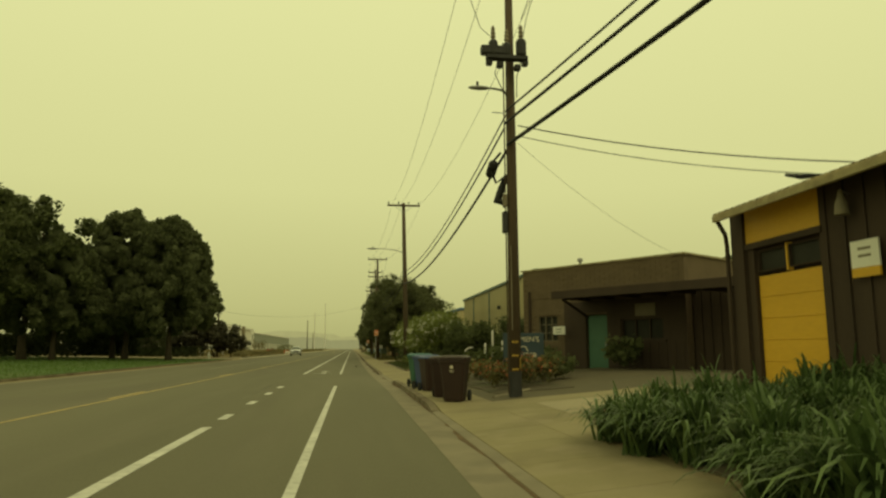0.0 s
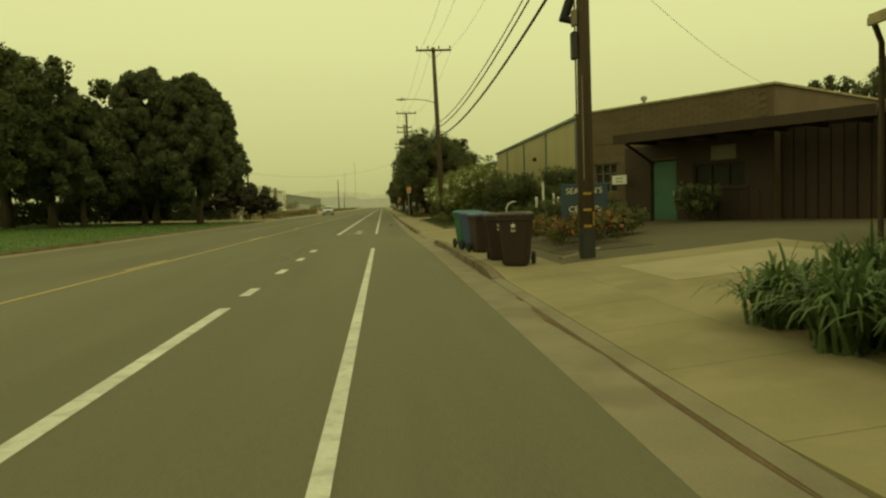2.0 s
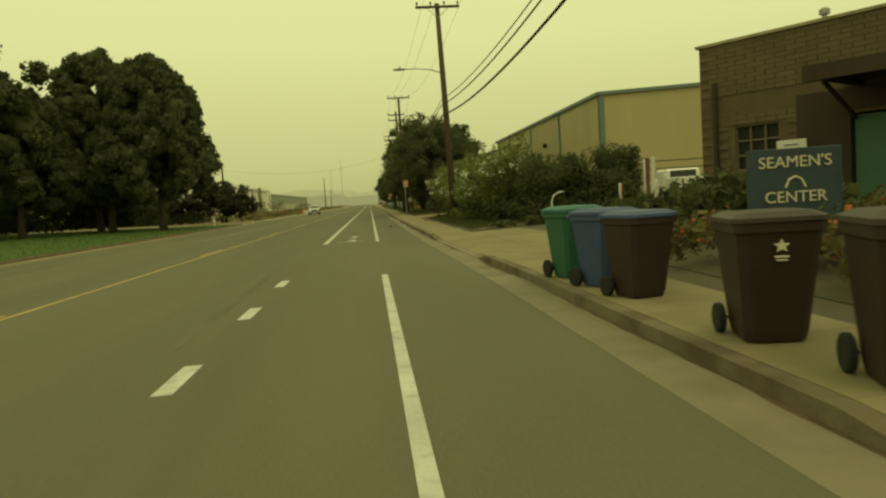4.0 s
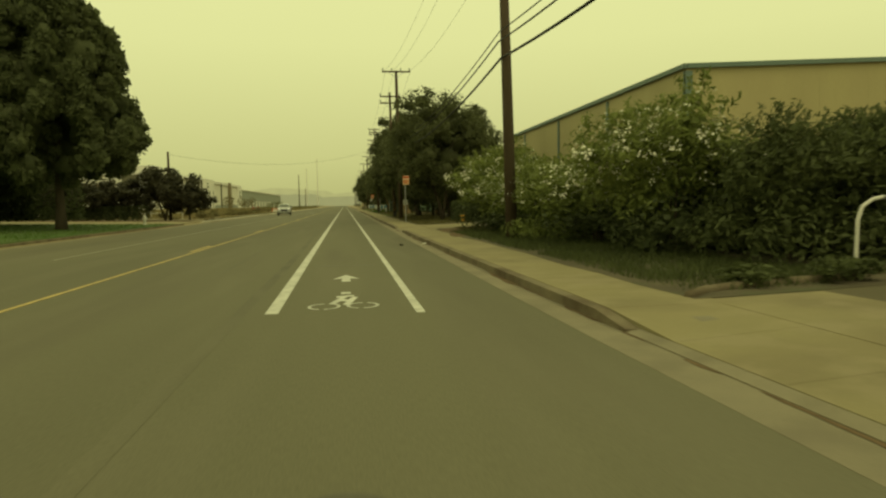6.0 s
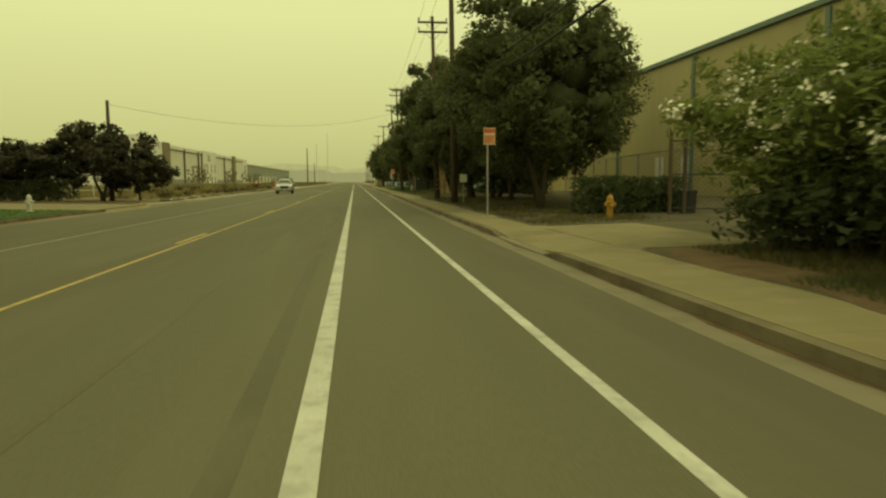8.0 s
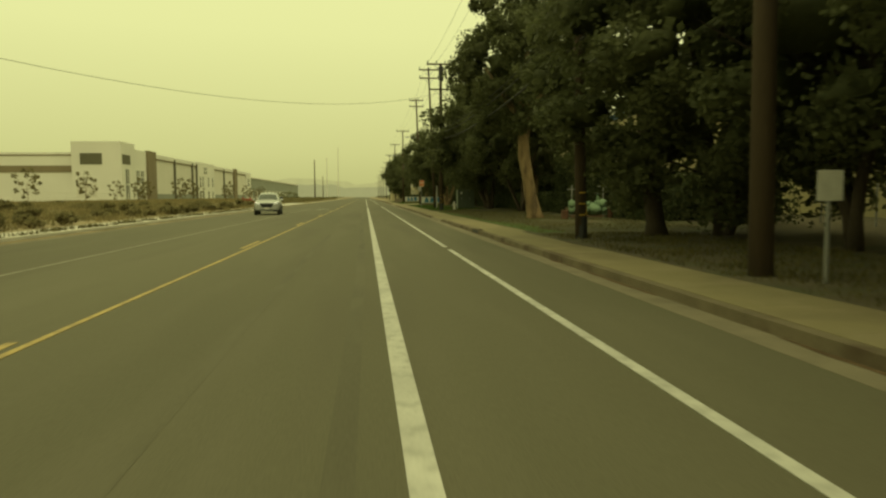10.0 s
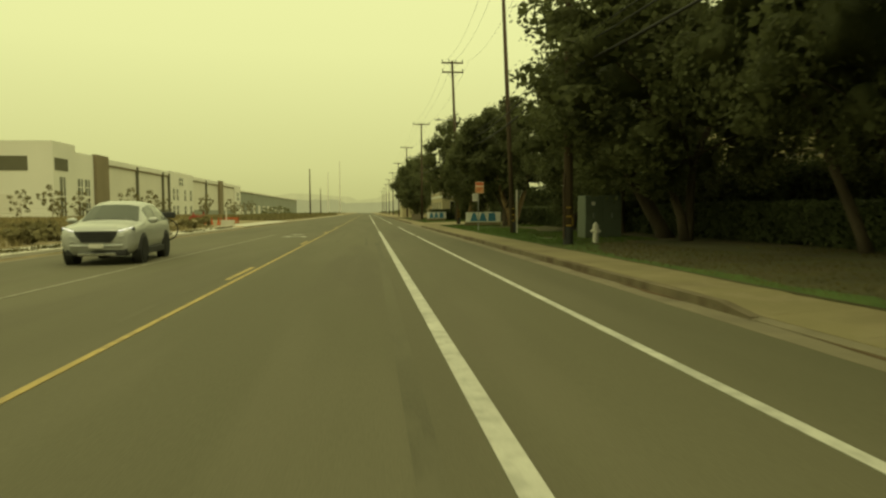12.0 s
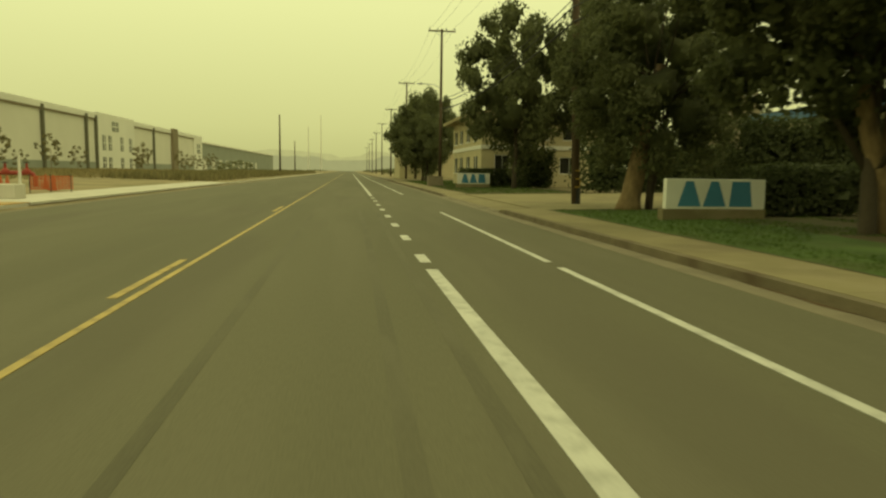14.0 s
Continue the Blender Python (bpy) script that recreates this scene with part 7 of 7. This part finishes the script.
fence("chain_link_gate", "chain-link gate with barbed wire top before the yard", (10.0, 79.6), (22, 72.5), 2.3, 3.0, DARK, rails=(1.0, 0.55, 0.1), top_arm=True)
fence("chain_link_fence", "chain-link fence with top rail before the warehouse", (12.2, 83), (15.5, 108), 2.2, 3.0, rails=(1.0,))
fence("chain_link_fence", "chain-link fence with angled arms beside the cream warehouse", (13.4, 113.8), (15.6, 150), 3.0, 3.0, rails=(1.0,), top_arm=True)
fence("white_fence", "low white rail fence of the industrial lot", (-46, 182), (-46, 234), 1.5, 4, HYD_WHITE, False, (1.0, 0.5))
fence("white_fence", "white rail fence beside the vacant lot", (-15.4, 112), (-34, 113), 1.1, 1.5, HYD_WHITE, False, (1.0, 0.55))
for x, y in ((9.95, 79.55), (10.35, 79.4)):
    o = thing("gate_hinge_post", "weathered timber gate post with pipe", "gate post", pose(x, y, land(x, y)))
    part("tube", T([(0, 0, -0.1), (0, 0, 2.5)], 0.06, 10), WOOD_POLE, o)
wb = thing("waste_bin", "dark round bin behind the gate post", "bin", pose(10.7, 79.9, land(10.7, 79.9)))
part("body", lathe(bmesh.new(), [(0.25, 0), (0.3, 0.7), (0.32, 0.72)], 14), DARK, wb)


# ---- scraps in the gutter ----
bm = bmesh.new()
vs = [bm.verts.new(p) for p in ((-0.14, -0.05, 0.004), (0.0, -0.06, 0.03), (0.15, -0.03, 0.006), (0.14, 0.06, 0.01), (0.01, 0.05, 0.045), (-0.13, 0.05, 0.008))]
bm.faces.new((vs[0], vs[1], vs[4], vs[5]))
bm.faces.new((vs[1], vs[2], vs[3], vs[4]))
bmesh.ops.solidify(bm, geom=list(bm.faces), thickness=0.004)
tagged(finish("paper_scrap", bm, WHITE), "crumpled white paper scrap lying in the gutter", "litter").matrix_basis = pose(3.5, 61.0, 0.006, 0, 0, 30)
bm = lathe(bmesh.new(), [(0.05, 0.0), (0.08, 0.02), (0.06, 0.05), (0.02, 0.065)], 9)
for v in bm.verts:
    v.co += Vector((noise.noise(v.co * 20), noise.noise(v.co * 23), 0)) * 0.03
tagged(finish("dirt_clod", bm, TAR), "small dark clod lying on the asphalt", "litter").matrix_basis = pose(2.67, 60.5, 0.0)

# ---- storm drain ----
dr_ = thing("storm_drain", "dark storm drain opening in the kerb", "drain", pose(kerb_x(109.8), 109.8, 0))
# solid dark block put in for the shadowed hollow of the drain
part("opening", B(-0.004, 0.12, -0.65, 0.65, 0.02, 0.12), DARK, dr_)
part("frame", B(-0.012, 0.15, -0.75, 0.75, 0.151, 0.175), KERB, dr_)


# ---- vehicles ----
def wheel(parent, x, y, r, w=0.22):
    t = part("wheel", lathe(bmesh.new(), [(r * 0.62, -w / 2), (r * 0.94, -w / 2), (r, -w / 4), (r, w / 4), (r * 0.94, w / 2), (r * 0.62, w / 2)], 24, pose(x, y, r, 0, 90, 0)), TYRE, parent, smooth=False)
    rim = bmesh.new()
    lathe(rim, [(r * 0.6, -w * 0.42), (r * 0.6, w * 0.42), (r * 0.1, w * 0.46)], 16, pose(x, y, r, 0, 90, 0))
    part("rim", rim, CHROME, t)


def suv(label, m):
    """A compact SUV lofted from cross-sections; the nose looks towards -y."""
    c = thing("parked_suv", label, "car", m)
    # y, half width, belt height, roof height, roof half width
    stations = [(-2.2, 0.66, 0.8, 0.87, 0.54), (-2.13, 0.82, 0.88, 0.95, 0.66), (-1.95, 0.89, 0.93, 1.0, 0.73), (-1.5, 0.915, 0.98, 1.06, 0.76), (-1.0, 0.92, 1.01, 1.11, 0.75),
                (-0.28, 0.92, 1.02, 1.55, 0.6), (0.3, 0.92, 1.02, 1.65, 0.6), (1.1, 0.92, 1.05, 1.63, 0.59), (1.65, 0.91, 1.08, 1.54, 0.57), (2.05, 0.88, 1.1, 1.2, 0.66), (2.2, 0.76, 0.95, 1.02, 0.6)]

    def ring(st):
        y, w, zb, zr, wr = st
        half = [(w * 0.8, 0.28), (w * 0.96, 0.4), (w, 0.6), (w * 0.985, 0.6 + (zb - 0.6) * 0.6), (w * 0.95, zb), ((w * 0.95 + wr) / 2 + 0.02, (zb + zr) / 2), (wr, zr - 0.05), (wr * 0.6, zr), (0, zr + 0.012)]
        return [Vector((x, y, z)) for x, z in half] + [Vector((-x, y, z)) for x, z in half[-2::-1]]

    rings = [ring(st) for st in stations]
    bm = bmesh.new()
    vs = [[bm.verts.new(p) for p in r] for r in rings]
    n = len(vs[0])
    for p, q in zip(vs, vs[1:]):
        for k in range(n):
            bm.faces.new((p[k], p[(k + 1) % n], q[(k + 1) % n], q[k]))
    bm.faces.new(vs[0])
    bm.faces.new(vs[-1][::-1])
    bmesh.ops.recalc_face_normals(bm, faces=bm.faces)
    part("body", bm, CAR_SILVER, c, smooth=True)

    def at(u, k):
        i, f = int(u), u - int(u)
        j, g = int(k), k - int(k)
        rr = [rings[min(i + d, len(rings) - 1)] for d in (0, 1)]
        e = [r[j].lerp(r[min(j + 1, n - 1)], g) for r in rr]
        return e[0].lerp(e[1], f)

    def pane(name, us, ks, off, label=""):
        bm = bmesh.new()
        g = [[bm.verts.new(at(u, k) + Vector(off)) for k in ks] for u in us]
        for p, q in zip(g, g[1:]):
            for k in range(len(ks) - 1):
                bm.faces.new((p[k], p[k + 1], q[k + 1], q[k]))
        bmesh.ops.recalc_face_normals(bm, faces=bm.faces)
        bmesh.ops.solidify(bm, geom=list(bm.faces), thickness=0.006)
        part(name, bm, CAR_GLASS, c, label)

    pane("windscreen", (4.08, 4.5, 4.93), (6.1, 7, 8, 9, 9.9), (0, -0.012, 0.012), "grey-green windscreen")
    pane("rear_window", (8.15, 8.85), (6.3, 7, 8, 9, 9.7), (0, 0.012, 0.012))
    pane("side_window", (4.75, 5, 5.5, 5.98), (4.15, 5, 5.75), (0.012, 0, 0.004))
    pane("side_window", (6.05, 6.5, 7, 7.8), (4.15, 5, 5.75), (0.012, 0, 0.004))
    pane("side_window", (4.75, 5, 5.5, 5.98), (11.85, 11, 10.25), (-0.012, 0, 0.004))
    pane("side_window", (6.05, 6.5, 7, 7.8), (11.85, 11, 10.25), (-0.012, 0, 0.004))
    for sx in (-1, 1):
        part("mirror", lathe(bmesh.new(), [(0.03, -0.13), (0.075, -0.08), (0.08, 0.06), (0.04, 0.12)], 10, pose(sx * 1.02, -0.72, 1.12, 0, 90, 0)), CAR_SILVER, c, "", True)
        part("headlight", B(-0.2, 0.2, -0.05, 0.05, -0.05, 0.05, 0.025, pose(sx * 0.68, -2.06, 0.87, 0, sx * -14, sx * 28)), DARK, c, "slanted dark headlight housing")
        part("daytime_light", B(-0.17, 0.17, -0.012, 0.012, -0.012, 0.012, 0.005, pose(sx * 0.67, -2.125, 0.905, 0, sx * -14, sx * 28)), HEADLIGHT, c, "slim lit light strip")
        part("lamp_pod", B(-0.15, 0.15, -0.05, 0.05, -0.085, 0.085, 0.03, pose(sx * 0.7, -2.09, 0.62, 0, 0, sx * 26)), DARK, c, "dark lower lamp cluster")
        for zz in (0.73, 0.62, 0.52):
            part("lamp_trim", B(-0.17, 0.17, -0.02, 0.02, -0.014, 0.014, 0.008, pose(sx * 0.7, -2.15, zz, 0, sx * -5, sx * 26)), CAR_SILVER, c)
        part("sill", B(sx * 0.9 - 0.04, sx * 0.9 + 0.04, -0.95, 0.95, 0.22, 0.4, 0.015), DARK, c, "dark plastic sill")
        part("crease", B(sx * 0.92 - 0.012, sx * 0.92 + 0.012, -0.8, 1.0, 0.6, 0.63), CAR_SILVER, c)
        for y in (-1.34, 1.34):
            # dark disc stands for plastic trim and the shaded gap round the wheel
            arch = lathe(bmesh.new(), [(0.43, -0.11), (0.43, 0.105), (0.4, 0.115)], 24, pose(sx * 0.82, y, 0.37, 0, 90, 0))
            part("wheel_arch", arch, DARK, c, "dark disc for plastic wheel arch and its shaded gap")
            wheel(c, sx * 0.83, y, 0.36, 0.24)
    g = prism(bmesh.new(), [(-0.33, 0.58), (0.33, 0.58), (0.47, 0.76), (0.5, 0.86), (-0.5, 0.86), (-0.47, 0.76)], 2.17, 2.235)
    bmesh.ops.transform(g, matrix=Matrix.Rotation(radians(90), 4, "X"), verts=g.verts)
    g = part("grille", g, DARK, c, "dark wide six-sided grille")
    for k in range(3):
        part("grille_bar", B(-0.38, 0.38, -2.243, -2.236, 0.64 + k * 0.07, 0.655 + k * 0.07), TYRE, g)
    part("bumper", B(-0.72, 0.72, -2.2, -1.9, 0.24, 0.42, 0.03), DARK, c, "dark lower bumper")
    part("bumper_bar", B(-0.62, 0.62, -2.24, -2.1, 0.46, 0.53, 0.02), CAR_SILVER, c)
    part("skid_plate", B(-0.45, 0.45, -2.225, -2.05, 0.25, 0.32, 0.015), CHROME, c)
    part("plate", B(-0.17, 0.17, -2.26, -2.242, 0.44, 0.55), HYD_WHITE, c, "pale plate")
    part("antenna_fin", prism(bmesh.new(), [(-0.02, 1.35), (0.02, 1.35), (0.01, 1.55), (-0.01, 1.55)], 1.6, 1.68), CAR_SILVER, c)
    return c


SUV_M = pose(-7.6, 139.6, 0.0, 0, 0, 4.0)
suv("silver-grey SUV with lit headlights in the far lane", SUV_M)
bike = thing("bicycle", "dark bicycle carried behind the silver SUV", "bicycle", SUV_M @ pose(0, 2.42, 0))
for x in (0.72, -0.34):
    w_ = part("wheel", T([(x + 0.33 * math.cos(a), 0, 0.78 + 0.33 * math.sin(a)) for a in np.linspace(0, 2 * math.pi, 25)], 0.02, 6), TYRE, bike)
    part("hub", T([(x, -0.05, 0.78), (x, 0.05, 0.78)], 0.03, 8), METAL, w_)
    for k in range(6):
        a = math.pi * k / 6
        part("spoke", T([(x - 0.32 * math.cos(a), 0, 0.78 - 0.32 * math.sin(a)), (x + 0.32 * math.cos(a), 0, 0.78 + 0.32 * math.sin(a))], 0.003, 4), METAL, w_)
part("frame", tube(tube(tube(bmesh.new(), [(0.72, 0, 0.78), (0.55, 0, 1.25)], 0.016, 6), [(0.57, 0, 1.2), (0.15, 0, 0.75), (-0.34, 0, 0.78)], 0.018, 6), [(0.15, 0, 0.75), (-0.02, 0, 1.2), (0.55, 0, 1.22)], 0.018, 6), DARK, bike)
part("saddle", B(-0.16, 0.1, -0.06, 0.06, 1.24, 1.29, 0.015), DARK, bike)
part("handlebar", T([(0.5, -0.25, 1.3), (0.55, 0, 1.28), (0.5, 0.25, 1.3)], 0.014, 6), DARK, bike)
part("pannier", B(0.5, 0.98, -0.16, 0.14, 1.14, 1.34, 0.04), DARK, bike, "black bag over the wheel")
part("carrier", tube(tube(bmesh.new(), [(0.2, -0.2, 0.55), (0.2, 0.02, 0.5), (0.2, 0.02, 0.9)], 0.02, 6), [(-0.4, 0.02, 0.45), (0.8, 0.02, 0.45)], 0.02, 6), DARK, bike)
# white pickup behind the gate
pk = thing("white_pickup", "white pickup truck parked nose-in beyond the gate", "truck", pose(17.2, 54.6, land(16.8, 54) - 0.02, 0, 0, -8) @ Matrix.Diagonal((1, 1, 0.9, 1)))
part("bed", B(-0.9, 0.9, 0, 2.3, 0.75, 1.35, 0.04), CAR_WHITE, pk)
part("tailgate", B(-0.85, 0.85, -0.05, -0.002, 0.78, 1.34, 0.02), CAR_WHITE, pk)
part("tailgate_handle", B(-0.12, 0.12, -0.07, -0.052, 1.12, 1.22), DARK, pk)
part("bumper", B(-0.9, 0.9, -0.22, -0.06, 0.45, 0.65, 0.03), DARK, pk)
part("chassis", B(-0.7, 0.7, 0, 4.6, 0.42, 0.74), DARK, pk)
part("cab", B(-0.88, 0.88, 2.35, 4.2, 0.75, 1.85, 0.12), CAR_WHITE, pk)
part("rear_window", B(-0.65, 0.65, 2.32, 2.349, 1.38, 1.75), GLASS_DK, pk)
part("bonnet", B(-0.86, 0.86, 4.2, 5.5, 0.75, 1.2, 0.08), CAR_WHITE, pk)
for sx in (-0.76, 0.76):
    for y in (0.9, 4.4):
        wheel(pk, sx, y, 0.38)
    part("tail_light", B(sx - 0.05, sx + 0.05, -0.06, -0.004, 0.95, 1.25), BROWN_STEEL, pk)

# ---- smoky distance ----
# glowing sheets; haze is in the colour, so the farther one is paler
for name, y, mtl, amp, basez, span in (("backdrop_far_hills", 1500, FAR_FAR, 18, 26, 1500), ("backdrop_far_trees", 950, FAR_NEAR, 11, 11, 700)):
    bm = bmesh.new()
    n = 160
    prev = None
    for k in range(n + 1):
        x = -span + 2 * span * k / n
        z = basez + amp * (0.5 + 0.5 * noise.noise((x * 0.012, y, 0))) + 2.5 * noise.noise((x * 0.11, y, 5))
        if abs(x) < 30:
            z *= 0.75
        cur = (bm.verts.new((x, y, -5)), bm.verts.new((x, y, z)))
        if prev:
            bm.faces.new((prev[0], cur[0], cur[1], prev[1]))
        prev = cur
    structure(name, bm, mtl, "glowing backdrop of trees with smoke haze in its colour", "backdrop")


# ---- low kerb round the oleander bed ----
bm = bmesh.new()
path = [(5.0, 46.5), (5.4, 46.85), (5.9, 47.0), (6.75, 47.1), (7.5, 47.05), (8.1, 47.35), (9.5, 47.75), (10.7, 48.1)]
tube(bm, [(x, y, land(x, y) + 0.02) for x, y in path], 0.075, 8)
tagged(finish("bed_kerb", bm, KERB, None, True), "low worn concrete edge round the oleander bed", "edging", "", "structure")

# ---- pavement slabs ----
def slab_mesh(y0, y1):
    bm = bmesh.new()
    g = 0.004
    pts = []
    for y in (y0 + g, y1 - g):
        xa, xb = kerb_x(y) + 0.156, back_x(y)
        pts.append(((xa, y, kerb_h(y) + 0.004), (xb, y, land(xb, y) + 0.012)))
    top = [bm.verts.new(p) for p in (pts[0][0], pts[0][1], pts[1][1], pts[1][0])]
    low = [bm.verts.new((v.co.x, v.co.y, v.co.z - 0.1)) for v in top]
    bm.faces.new(top)
    for k in range(4):
        bm.faces.new((low[k], low[(k + 1) % 4], top[(k + 1) % 4], top[k]))
    return bm


bed = strip("pavement_near", lambda y: kerb_x(y) + 0.15, lambda y: back_x(y) + 0.01, -20, 300, lambda y: (kerb_h(y) - 0.03, 0.1), GUTTER, "concrete slab pavement beside the kerb", "pavement", 1.5, 0.12)
y = -8.0
while y < 240:
    part("slab", slab_mesh(y, y + 1.5), CONC, bed)
    y += 1.5

# ---- bricks of the workshop front ----
bw, bh = 0.4, 0.1
brick_me = bpy.data.meshes.new("brick")
bm = B(0, bw - 0.012, -0.02, 0.0, 0, bh - 0.012)
bm.to_mesh(brick_me)
bm.free()
brick_me.materials.append(BRICK)
count = 0
for row in range(11):
    z = 2.72 + row * bh * 0.96
    for colm in range(17):
        x = 0.02 + colm * bw + (bw / 2 if row % 2 else 0) - 0.0
        if x + bw > FW:
            continue
        o = new("brick", brick_me)
        o.parent = brick_house
        o.matrix_basis = pose(x, -0.001, z)
        count += 1
for row in range(28):
    z = -0.02 + row * bh * 0.96
    for colm in range(7):
        x = 0.02 + colm * bw + (bw / 2 if row % 2 else 0)
        if x + bw > 2.86 or (x + bw > 0.74 and x < 1.66 and 1.04 < z < 2.06) or z > 2.68 or count > 298:
            continue
        o = new("brick", brick_me)
        o.parent = brick_house
        o.matrix_basis = pose(x, -0.001, z)
        count += 1
